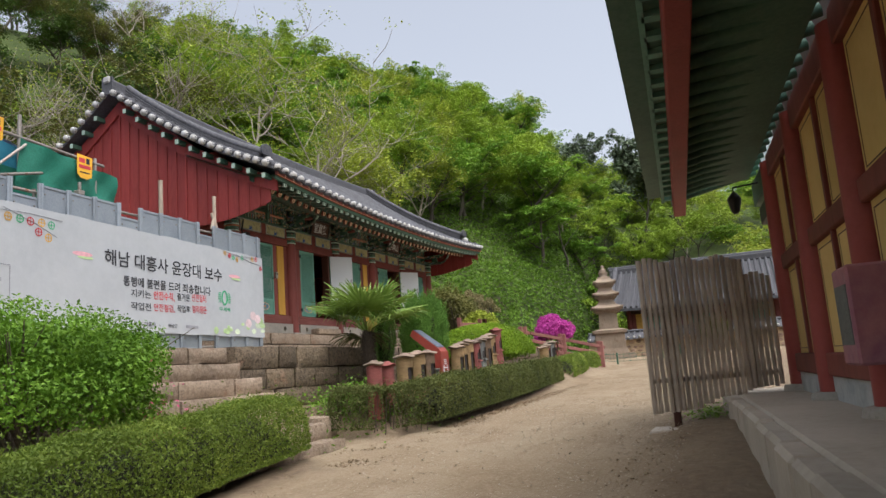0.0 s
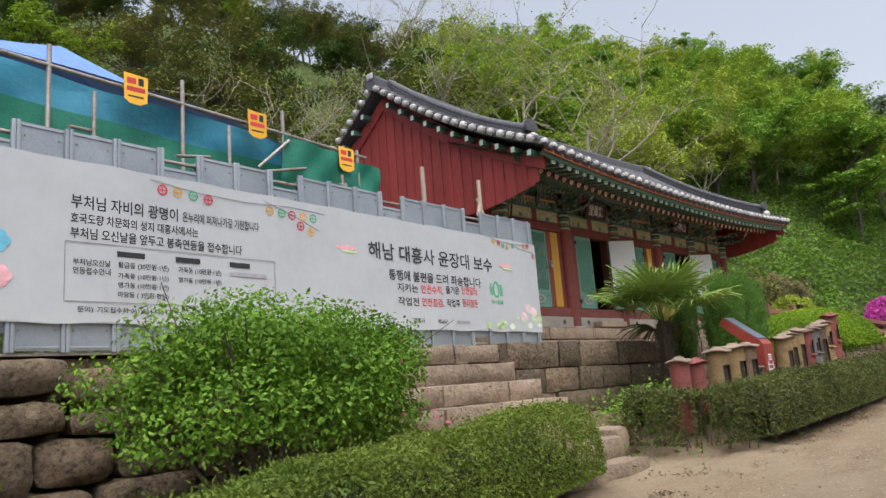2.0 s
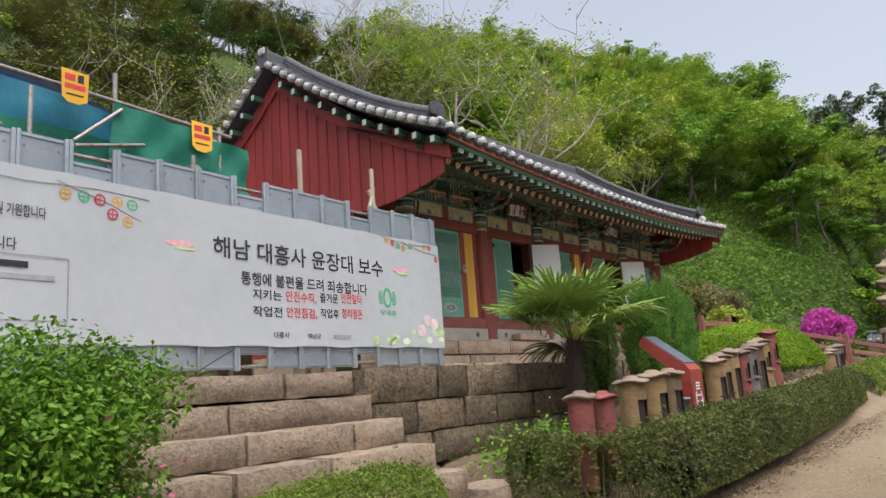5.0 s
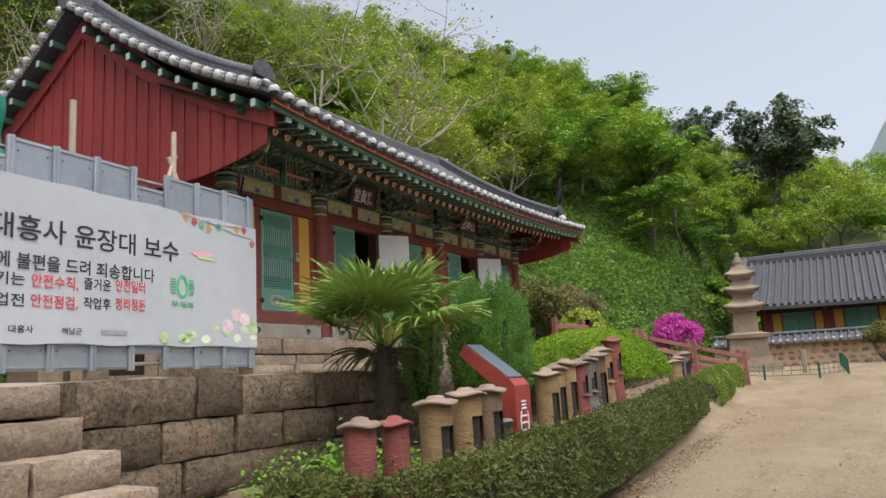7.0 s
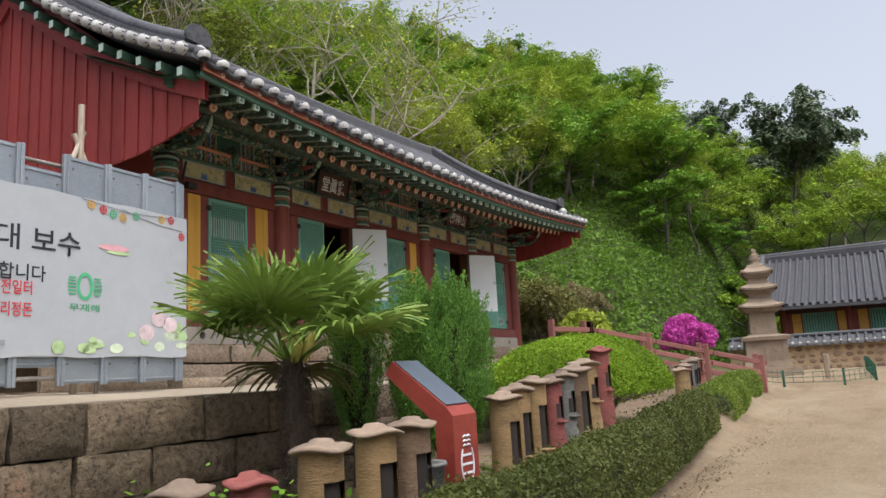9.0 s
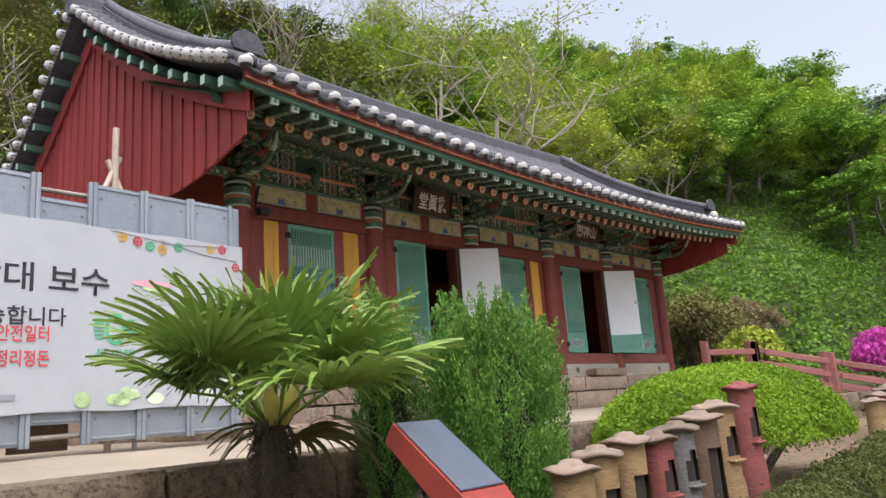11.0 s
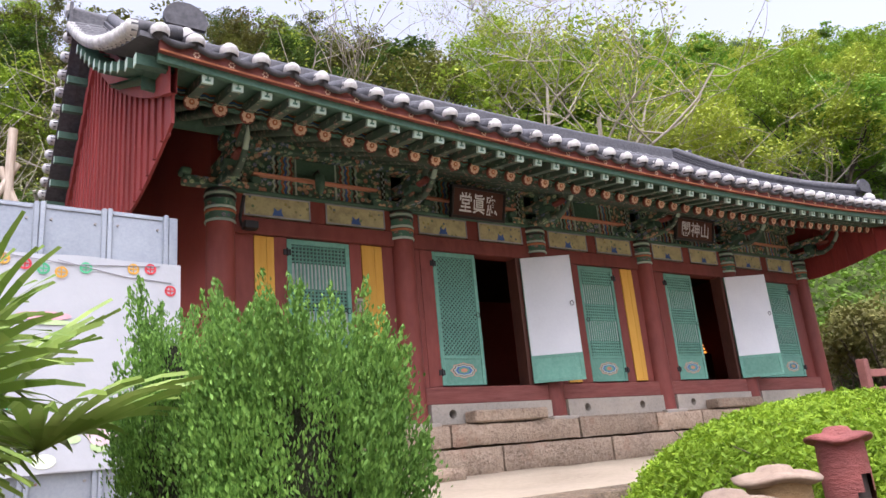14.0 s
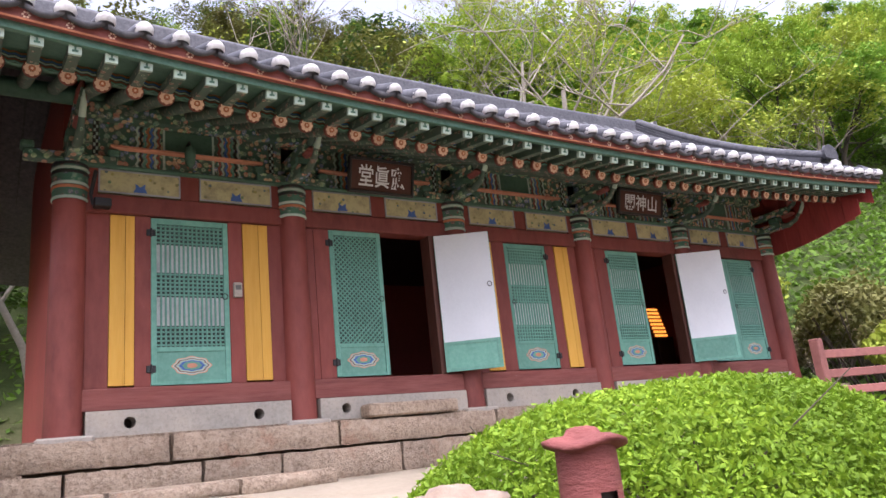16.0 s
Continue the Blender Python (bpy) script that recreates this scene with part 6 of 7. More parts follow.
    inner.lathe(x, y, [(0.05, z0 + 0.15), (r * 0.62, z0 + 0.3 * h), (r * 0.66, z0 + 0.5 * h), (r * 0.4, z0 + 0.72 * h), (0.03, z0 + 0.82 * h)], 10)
    part("heart", inner, SHADECORE, c)


cedar(12.14, 5.16, 1.20, 3.04, 0.40, 21, "dense bright green upright cedar shrub beside the sign")
cedar(11.84, 5.85, 1.40, 3.16, 0.20, 22, "smaller upright cedar shrub leaning against the larger one")


def palm(x, y, z, seed):
    rng = np.random.default_rng(seed)
    p = thing("fan_palm", "short fan palm with a fibrous trunk and drooping dry tips", "palm tree")
    g = ground_z(x, y)
    tr = Mesh().path([(x, y, g - 0.05), (x + 0.02, y, g + 0.5), (x - 0.01, y, z - 0.25), (x, y, z)], [0.10, 0.095, 0.09, 0.075], 12)
    part("trunk", tr, FIBRE, p)
    fib = Mesh()
    for i in range(700):
        a, zz = rng.uniform(0, 2 * math.pi), rng.uniform(g + 0.05, z - 0.02)
        r = 0.085
        b = Vector((x + r * math.cos(a), y + r * math.sin(a), zz))
        e = b + Vector((0.05 * math.cos(a), 0.05 * math.sin(a), rng.uniform(-0.10, 0.06)))
        fib.tube(b, e, 0.006, 0.002, 4, False)
    part("fibre", fib, FIBRE, p)
    sp = Mesh()
    for dx, dy in ((0.05, -0.12), (-0.07, -0.1), (0.12, 0.02)):
        sp.path([(x + dx * 0.5, y + dy * 0.5, z - 0.02), (x + dx, y + dy, z + 0.10), (x + dx * 1.3, y + dy * 1.3, z + 0.20)], [0.03, 0.05, 0.012], 8)
    part("flower_sheath", sp, SHEATH, p)
    n = 17
    for i in range(n):
        old = i >= 16
        a = i * 2.399 + rng.uniform(-0.2, 0.2)
        el = math.radians(rng.uniform(-10, 0) if old else 80 - 66 * (i / 16) + rng.uniform(-7, 7))
        L = rng.uniform(0.46, 0.62) * (0.7 if old or i < 3 else 1)
        d = Vector((math.cos(a) * math.cos(el), math.sin(a) * math.cos(el), math.sin(el)))
        b = Vector((x, y, z)) + Vector((math.cos(a), math.sin(a), 0)) * 0.06
        hub = b + d * L + Vector((0, 0, -0.04))
        mat = L_DRY if old else L_PALM
        fr = part("frond", Mesh().path([b, b.lerp(hub, 0.5) + Vector((0, 0, 0.05)), hub], [0.015, 0.010, 0.008], 5), mat, p)
        dd = (d + Vector((0, 0, -0.08))).normalized()
        side = dd.cross(Vector((0, 0, 1))).normalized()
        up = side.cross(dd).normalized()
        V = []
        k = 36
        limp = rng.uniform(0.04, 0.14) if not old else 0.2
        for j in range(k):
            th = (j / (k - 1) - 0.5) * math.radians(235)
            dr = (dd * math.cos(th) + side * math.sin(th)).normalized()
            ln = rng.uniform(0.54, 0.66) * (1 - 0.22 * abs(th) / 2.5)
            wd = (side * math.cos(th) - dd * math.sin(th)).normalized()
            droop = limp * rng.uniform(0.4, 1.6)
            pleat = 0.016 if j % 2 else -0.016
            prev = None
            for q in range(7):
                t = q / 6
                c = hub + dr * ln * t + up * (0.12 * math.sin(t * 2.0) * (0.4 + 0.6 * abs(th) / 2.5) + pleat * min(1, 2 * t)) - Vector((0, 0, droop * t ** 3.2))
                ww = 0.056 * t if t < 0.35 else 0.0196 * (1 - ((t - 0.35) / 0.65) ** 1.5) + 0.001
                cur = (c - wd * ww + up * pleat * 0.4, c + wd * ww - up * pleat * 0.4)
                if prev:
                    V += [prev[0], prev[1], cur[1], cur[0]]
                prev = cur
        part("blade", quads("blade", np.array([tuple(v) for v in V]), mat), mat, fr)


FIBRE = surf("palm_fibre", (0.05, 0.035, 0.025), (0.02, 0.015, 0.01), (0.13, 0.095, 0.065), 0.95, 6, 60, 0.7, 1.0, (1, 1, 0.4), bump_dist=0.03)
SHEATH = surf("palm_sheath", (0.40, 0.36, 0.08), rough=0.6)
palm(10.76, 5.6, 2.22, 31)


def low_plants():
    rng = np.random.default_rng(41)
    # bright weeds at the wall foot, azaleas and litter: what nobody could count
    def scatter(name, label, cat, cx, cy, sx, sy, h, n, leaf, mat, flat=False):
        X, Y = cx + rng.normal(0, 0.45, n) * sx, cy + rng.normal(0, 0.45, n) * sy
        Z = level(X, Y) + (np.abs(rng.normal(0, 0.5, n)) * h if not flat else 0.008)
        P = np.stack([X, Y, Z], 1)
        N = np.tile(np.array([[0, 0, 1.0]]), (n, 1))
        tagged(part(name, leaf_mesh(name, P, leaf, mat, rng, N, 0.45, 0.55), mat), label, cat, kind="stuff")
    scatter("ground_weeds", "bright green weeds at the foot of the wall", "weeds", 9.4, 5.0, 0.9, 0.9, 0.28, 3800, 0.03, L_BUSH)
    scatter("ground_weeds", "low weeds among the clay chimneys", "weeds", 12.0, 4.75, 4.0, 0.5, 0.12, 3000, 0.025, L_BUSH)
    scatter("ground_weeds", "low weeds beside the bamboo screen", "weeds", 8.7, 0.2, 0.3, 0.35, 0.16, 500, 0.022, L_BUSH)
    scatter("azalea_patch", "small pink azalea blossom beside the steps", "flowers", 5.15, 4.85, 0.3, 0.18, 0.6, 1600, 0.026, L_PINKF)
    scatter("leaf_litter", "dry brown leaf litter under the hedges", "leaf litter", 12.0, 3.7, 8.0, 0.24, 0, 4200, 0.016, L_LITTER, True)
    scatter("leaf_litter", "dry brown leaf litter by the near hedge", "leaf litter", 6.6, 4.0, 1.6, 0.45, 0, 1800, 0.016, L_LITTER, True)
    scatter("leaf_litter", "dry leaves along the cement platform", "leaf litter", 6.5, 0.55, 3.6, 0.45, 0, 700, 0.014, L_LITTER, True)
    # trampled gravel on the path
    n = 9000
    X, Y = rng.uniform(1, 20, n), rng.uniform(0.3, 4.0, n)
    P = np.stack([X, Y, level(X, Y) + 0.006], 1)
    N = np.tile(np.array([[0, 0, 1.0]]), (n, 1))
    tagged(part("gravel", leaf_mesh("gravel", P, 0.011, SANDGRIT, rng, N, 0.4, 0.8), SANDGRIT), "loose grit lying on the sandy path", "gravel", kind="stuff")


SANDGRIT = surf("sand_grit", (0.34, 0.27, 0.19), (0.2, 0.16, 0.11), (0.5, 0.43, 0.33), 0.95, 20, 60, 0.8, 0.0)
low_plants()


# ---- clay chimneys, sign and railing ----
def arch_outline(w, z0, z1, n=8):
    return [(-w, z0), (w, z0)] + [(w * math.cos(a), z1 - w + w * math.sin(a)) for a in np.linspace(0, math.pi, n)]


def chimney(x, y, top, r, mat, hole="arch", face=-60, tall=0.75, label="small fired-clay model chimney with a domed cap", lean=0.0, cap=CAPCLAY):
    """A hollow clay pipe with an opening in its side and a wavy cap."""
    g = ground_z(x, y)
    c = thing("clay_chimney", label, "chimney", "clay chimneys behind the hedge", at=(x, y, g - 0.02), turn=face)
    h = top - g
    n = 20
    rng = random.Random(int(x * 100))
    rows = []
    zs = np.linspace(0, h - 0.06, 15)
    hw, h0, h1 = (0.72, 0.36, 0.76) if hole == "arch" else (0.5, 0.58, 0.84)
    m = Mesh()
    P = {}
    for j, z in enumerate(zs):
        f = z / h
        rr = r * (1.05 - 0.10 * f + (0.10 if f < 0.42 and hole == "window" else 0) + 0.012 * math.sin(9 * f))
        for i in range(n):
            a = 2 * math.pi * i / n
            k = rr * (1 + rng.uniform(-0.012, 0.012))
            P[(j, i)] = len(m.v)
            m.v.append((k * math.cos(a) + lean * z, k * math.sin(a), z))
    for j in range(len(zs) - 1):
        for i in range(n):
            a = 2 * math.pi * (i + 0.5) / n
            da = (a - 0 + math.pi) % (2 * math.pi) - math.pi
            f = (zs[j] + zs[j + 1]) / 2 / h
            limit = hw * (1 if f < h1 - 0.1 else max(0, (h1 - f) / 0.1) ** 0.5)
            if hole and abs(da) < limit and h0 < f < h1:
                continue
            m.f.append((P[(j, i)], P[(j, (i + 1) % n)], P[(j + 1, (i + 1) % n)], P[(j + 1, i)]))
            m.smooth.append(True)
    part("pipe", m, mat, c)
    # near-black cylinder fills the pipe and stands in for its inner shade
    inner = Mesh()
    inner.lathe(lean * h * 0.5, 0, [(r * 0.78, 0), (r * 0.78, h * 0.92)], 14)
    part("dark_inside", inner, SHADEBLACK, c)
    if hole:
        part("sill", Mesh().box(r * 0.55, r * 1.18, -r * 0.62, r * 0.62, h * h0 - 0.02, h * h0, b=0.006), mat, c)
    prof = [(r * 1.0, h - 0.075), (r * 1.34, h - 0.062), (r * 1.37, h - 0.05), (r * 1.0, h - 0.038), (r * 0.62, h - 0.032), (r * 0.5, h - 0.01), (r * 0.2, h)]
    k = Mesh().lathe(lean * h, 0, prof, 18)
    k.v = [(v[0], v[1], v[2] + 0.012 * math.sin(3 * math.atan2(v[1], v[0] - lean * h) + x * 7) * min(1, math.hypot(v[0] - lean * h, v[1]) / r)) for v in k.v]
    part("cap", k, cap, c)
    return c


for spec in ((8.84, 4.52, 1.68, 0.108, POTRED, None), (9.25, 4.52, 1.66, 0.097, POTRED, None), (9.69, 4.45, 1.77, 0.125, POTOCHRE, "arch"), (10.18, 4.45, 1.81, 0.125, POTOCHRE, "arch"), (10.56, 4.45, 1.82, 0.122, POT, "arch"),
             (11.89, 4.45, 1.92, 0.118, POTOCHRE, "arch"), (12.20, 4.48, 1.97, 0.112, POTOCHRE, "arch"), (12.52, 4.48, 2.02, 0.119, POTOCHRE, "arch"), (12.86, 4.46, 2.01, 0.108, POTRED, "window"), (13.16, 4.46, 2.05, 0.112, POTGREY, "window"),
             (13.56, 4.5, 2.10, 0.144, POT, "arch"), (13.94, 4.52, 2.16, 0.130, POTOCHRE, "window"), (14.52, 4.55, 2.29, 0.108, POTRED, "window"),
             (20.3, 5.05, 1.98, 0.136, POTOCHRE, None), (20.75, 5.1, 2.05, 0.136, POTRED, "arch"), (21.2, 5.1, 2.12, 0.136, POTGREY, "arch"), (21.65, 5.15, 2.15, 0.136, POT, "arch"), (22.1, 5.2, 2.15, 0.144, POTRED, "window")):
    chimney(*spec, face=-98, label="small %s model chimney with a domed clay cap" % {POTRED: "dark red clay", POTOCHRE: "mottled ochre clay", POT: "brown clay", POTGREY: "grey clay"}[spec[4]], cap=POTRED if spec[0] in (9.25, 14.52) else CAPCLAY)
bucket = thing("grey_bucket", "grey bucket standing between the chimneys and the sign", "bucket")
gz = ground_z(10.75, 4.5)
part("pail", Mesh().lathe(10.75, 4.5, [(0.12, gz), (0.15, gz + 0.42), (0.17, gz + 0.43), (0.16, gz + 0.45), (0.13, gz + 0.44), (0.11, gz + 0.2)], 16), POTGREY, bucket)


def info_sign():
    s = thing("information_sign", "red steel information stand with a sloping grey plate", "sign")
    g = ground_z(11.1, 4.45)
    x0, x1 = 10.97, 11.30
    out = [(4.38, g - 0.05), (4.52, g - 0.05), (4.52, 1.72), (4.92, 2.07), (4.86, 2.16), (4.43, 1.83), (4.38, 1.77)]
    part("stand", Mesh().prism_x(out, x0, x1), SIGNRED, s)
    ang = math.degrees(math.atan2(2.16 - 1.83, 4.86 - 4.43))
    m = pose(x0, 4.43, 1.832, ang, 0, 0)
    part("plate", Mesh().box(0.015, 0.315, 0.01, 0.53, 0.0, 0.012, m, 0.004), SIGNGREY, s)
    # white emblem on the red front: an oval with waves and bars
    mm = pose(11.135, 4.376, 0, 0, 0, 0)
    e = Mesh()
    for k in range(3):
        e.path([mm @ Vector((-0.05 + 0.025 * i, 0, 1.62 - 0.03 * k + 0.012 * (i % 2))) for i in range(5)], 0.006, 4)
    for z, w in ((1.50, 0.06), (1.44, 0.075), (1.38, 0.06)):
        e.box(-w, w, 0, 0.003, z - 0.008, z + 0.008, mm)
    e.path([mm @ Vector((0.085 * math.cos(a), 0, 1.44 + 0.15 * math.sin(a))) for a in np.linspace(2.4, 7.0, 16)], 0.006, 4)
    part("emblem", e, WHITE, s)


info_sign()


def railing(p0, p1, n, label, z_up=0.95):
    """Brown timber posts with three rails."""
    r = thing("wooden_railing", label, "railing", "railings of the ramp")
    pts = []
    for i in range(n + 1):
        t = i / n
        x, y = p0[0] + (p1[0] - p0[0]) * t, p0[1] + (p1[1] - p0[1]) * t
        z = p0[2] + (p1[2] - p0[2]) * t
        pts.append(Vector((x, y, z)))
        g = ground_z(x, y)
        part("post", Mesh().box(x - 0.065, x + 0.065, y - 0.065, y + 0.065, min(g, z) - 0.1, z + z_up, b=0.012), RAILWOOD, r)
    for i in range(n):
        a, b = pts[i], pts[i + 1]
        d = (b - a)
        L = d.length
        q = d.to_track_quat("X", "Z").to_matrix().to_4x4()
        for h in (0.25, 0.48, 0.74):
            part("rail", Mesh().box(0.03, L - 0.03, -0.03, 0.03, h - 0.055, h + 0.055, Matrix.Translation(a) @ q, 0.008), RAILWOOD, r)


railing((27.0, 4.62, 1.17), (24.0, 8.0, 2.2), 3, "weathered reddish-brown timber railing climbing beside the ramp")
railing((28.0, 4.9, 1.22), (25.2, 8.6, 2.3), 3, "far reddish-brown timber railing of the ramp")
railing((24.0, 8.0, 2.2), (22.3, 8.3, 2.2), 1, "level end of the brown timber railing")


# ---- pagoda ----
def pagoda(cx, cy, turn):
    g = ground_z(cx, cy)
    p = thing("stone_pagoda", "three-storey pale granite pagoda with upturned roof stones", "pagoda", at=(cx, cy, 0), turn=turn)

    def slab(name, w0, w1, z0, z1, b=0.02):
        m = Mesh()
        vs = [(sx * w, sy * w, z) for w, z in ((w0, z0), (w1, z1)) for sx, sy in ((-1, -1), (1, -1), (1, 1), (-1, 1))]
        m.add(vs, [(3, 2, 1, 0), (4, 5, 6, 7)] + [(i, (i + 1) % 4, 4 + (i + 1) % 4, 4 + i) for i in range(4)])
        part(name, m, GRANITE, p)

    def roofstone(w, body, z):
        m = Mesh()
        # stepped corbels under, upturned eave, hollow slope above
        for k in range(3):
            ww = body + (w - body) * (0.25 + 0.2 * k)
            m.box(-ww, ww, -ww, ww, z - 0.02 + 0.045 * k, z + 0.045 * (k + 1) - 0.02)
        n = 9
        for s in range(4):
            rot = Matrix.Rotation(s * math.pi / 2, 4, "Z")
            g2 = []
            for v, (wf, dz) in enumerate(((1.0, 0.115), (1.02, 0.18), (0.78, 0.25), (0.58, 0.33), (body * 0.9 / w, 0.42))):
                row = []
                for i in range(n):
                    u = -1 + 2 * i / (n - 1)
                    lift = 0.07 * abs(u) ** 3 * (1 if v < 2 else 0.4)
                    row.append(rot @ Vector((u * w * wf, -w * wf, z + dz + lift)))
                g2.append(row)
            m.sheet(g2, False)
            m.add([rot @ Vector((-w, -w, z + 0.185)), rot @ Vector((w, -w, z + 0.185)), rot @ Vector((0, 0, z + 0.12))], [(0, 2, 1)])
        part("roof_stone", m, GRANITE, p)
    slab("ground_slab", 0.98, 0.96, g - 0.05, 1.70)
    slab("lower_base", 0.72, 0.70, 1.70, 1.92)
    slab("base_body", 0.62, 0.61, 1.92, 2.60)
    for s in range(4):
        rot = Matrix.Rotation(s * math.pi / 2, 4, "Z")
        for x in (-0.56, 0.0, 0.56):
            part("pilaster", Mesh().box(x - 0.06, x + 0.06, -0.635, -0.60, 1.93, 2.59, rot), GRANITE, p)
    slab("base_cornice", 0.74, 0.76, 2.60, 2.72)
    slab("cornice_top", 0.74, 0.45, 2.72, 2.80)
    slab("first_body", 0.41, 0.39, 2.80, 3.52)
    roofstone(0.70, 0.42, 3.54)
    slab("second_body", 0.335, 0.325, 3.95, 4.14)
    roofstone(0.58, 0.34, 4.15)
    slab("third_body", 0.29, 0.28, 4.55, 4.70)
    roofstone(0.50, 0.30, 4.70)
    fin = Mesh().lathe(0, 0, [(0.24, 5.08), (0.24, 5.17), (0.15, 5.20), (0.20, 5.30), (0.22, 5.36), (0.12, 5.40), (0.17, 5.46), (0.10, 5.50), (0.06, 5.56), (0.10, 5.63), (0.04, 5.70)], 12)
    part("finial", fin, GRANITE, p)


pagoda(33.4, 5.35, 12)


def wire_fence():
    f = thing("low_wire_fence", "low dark green wire fence round the pagoda lawn", "fence")
    pts = [(29.6, 5.3), (28.6, 4.35), (28.5, 2.9), (29.5, 2.2), (36.5, 2.6)]
    for a, b in zip(pts, pts[1:]):
        L = math.hypot(b[0] - a[0], b[1] - a[1])
        n = max(1, int(L / 0.75))
        for i in range(n):
            p = [a[0] + (b[0] - a[0]) * i / n, a[1] + (b[1] - a[1]) * i / n]
            q = [a[0] + (b[0] - a[0]) * (i + 1) / n, a[1] + (b[1] - a[1]) * (i + 1) / n]
            z, z2 = ground_z(*p), ground_z(*q)
            part("post", Mesh().box(p[0] - 0.03, p[0] + 0.03, p[1] - 0.03, p[1] + 0.03, z - 0.05, z + 0.45), GREENWIRE, f)
            m = Mesh()
            for h in (0.12, 0.25, 0.38):
                m.tube((*p, z + h), (*q, z2 + h), 0.01, n=4)
            for k in range(1, 6):
                t = k / 6
                x, y = p[0] + (q[0] - p[0]) * t, p[1] + (q[1] - p[1]) * t
                m.tube((x, y, z + 0.1), (x, y, z + 0.4), 0.008, n=4)
            part("wire_panel", m, GREENWIRE, f)


wire_fence()
st1 = thing("stone_marker", "slim upright granite marker on the lawn", "stone post")
part("shaft", Mesh().box(30.9, 31.05, 3.35, 3.5, 1.25, 2.05, b=0.02), GRANITE, st1)


# ---- far court: wall and hall ----
def far_court():
    w = thing("court_wall", "tile-capped mud wall set with round field stones", "wall")
    part("mud_body", Mesh().box(39.9, 40.25, -9, 7.6, 1.2, 2.42), STONEWALL, w)
    rng = random.Random(9)
    for row in range(4):
        y = -8.8 + 0.15 * row
        while y < 7.4:
            r = rng.uniform(0.09, 0.15)
            z = 1.56 + 0.24 * row + rng.uniform(-0.03, 0.03)
            m = Mesh()
            n = 9
            ring1 = [(39.9 - 0.01, y + r * 1.15 * math.cos(a) * rng.uniform(0.85, 1.1), z + r * 0.75 * math.sin(a) * rng.uniform(0.85, 1.1)) for a in np.linspace(0, 2 * math.pi, n + 1)[:-1]]
            ring2 = [(39.86, y + (p[1] - y) * 0.7, z + (p[2] - z) * 0.7) for p in ring1]
            m.add(ring1 + ring2, [(i, (i + 1) % n, n + (i + 1) % n, n + i) for i in range(n)] + [tuple(range(n, 2 * n))])
            if y > -2.5:
                part("field_stone", m, COBBLE, w)
            y += r * 2 + rng.uniform(0.08, 0.2)
    part("coping", Mesh().prism([(39.6, 2.42), (40.55, 2.42), (40.5, 2.52), (40.08, 2.80), (39.65, 2.52)], -9, 7.6), TILE, w)
    for i in range(56):
        y = 7.45 - i * 0.29
        c = part("coping_tile", Mesh().tube((39.58, y, 2.54), (40.06, y, 2.81), 0.06, n=7), TILE, w)
        part("lime_plug", Mesh().tube((39.53, y, 2.515), (39.60, y, 2.55), 0.052, 0.064, n=8), LIME, w)
    part("coping_ridge", Mesh().tube((40.08, -9, 2.86), (40.08, 7.6, 2.86), 0.08, n=8), TILE, w)
    h = thing("far_hall", "low timber hall with a long grey tile roof behind the wall", "temple hall")
    X = 42.5
    part("front_wall", Mesh().box(X, X + 0.2, -10, 5.8, 1.3, 4.3), RED, h)
    part("side_wall", Mesh().box(X, X + 5, 5.6, 5.8, 1.3, 4.3), RED, h)
    for k in range(6):
        y = 5.2 - k * 2.55
        part("post", Mesh().tube((X - 0.03, y + 0.45, 1.3), (X - 0.03, y + 0.45, 4.25), 0.12, n=10), RED, h)
        for d0, d1, mat, nm in ((0.1, -0.25, ORANGEW, "ochre_panel"), (-0.32, -0.95, TEAL, "green_door"), (-0.97, -1.6, TEAL, "green_door"), (-1.68, -2.02, ORANGEW, "ochre_panel")):
            p = part(nm, Mesh().box(X - 0.03, X + 0.05, y + d0, y + d1, 2.55, 3.85, b=0.01), mat, h)
            if mat is TEAL:
                lat = Mesh()
                for j in range(6):
                    yy = y + d0 + (d1 - d0) * (j + 0.5) / 6
                    lat.box(X - 0.045, X - 0.03, yy - 0.012, yy + 0.012, 3.05, 3.75)
                part("lattice", lat, DARKPAPER, p)
        part("lintel", Mesh().box(X - 0.05, X + 0.05, y + 0.33, y - 2.0, 3.87, 4.05), DARKWOOD, h)
    up = []
    for s in np.linspace(0, 1, 9):
        up.append([(X - 1.5 + 4.3 * s, y, 4.05 + 0.10 * abs((y + 2) / 8) ** 2 + 2.5 * (s - 0.2 * s * (1 - s))) for y in np.linspace(6.9, -11, 24)])
    m = Mesh().sheet(up).sheet([[(p[0], p[1], p[2] - 0.14) for p in r][::-1] for r in up])
    m.sheet([up[0], [(p[0], p[1], p[2] - 0.14) for p in up[0]]], False)
    m.sheet([[r[0] for r in up], [(r[0][0], r[0][1], r[0][2] - 0.14) for r in up]], False)
    m.sheet([[(2 * (X + 2.8) - p[0], p[1], p[2]) for p in r][::-1] for r in up])
    rf = part("roof", m, TILE, h)
    for i in range(60):
        y = 6.8 - i * 0.30
        pts = [(X - 1.52 + 4.3 * s, y, 4.10 + 0.10 * abs((y + 2) / 8) ** 2 + 2.5 * (s - 0.2 * s * (1 - s))) for s in np.linspace(0, 0.97, 7)]
        part("cover_tile", Mesh().path(pts, 0.075, 6), TILE, rf)
    part("main_ridge", Mesh().box(X + 2.6, X + 3.0, -11, 6.95, 6.45, 6.85, b=0.05), TILE, rf)
    part("ridge_line", Mesh().tube((X + 2.8, -11, 6.88), (X + 2.8, 7.0, 6.88), 0.11, n=8), TILE, rf)
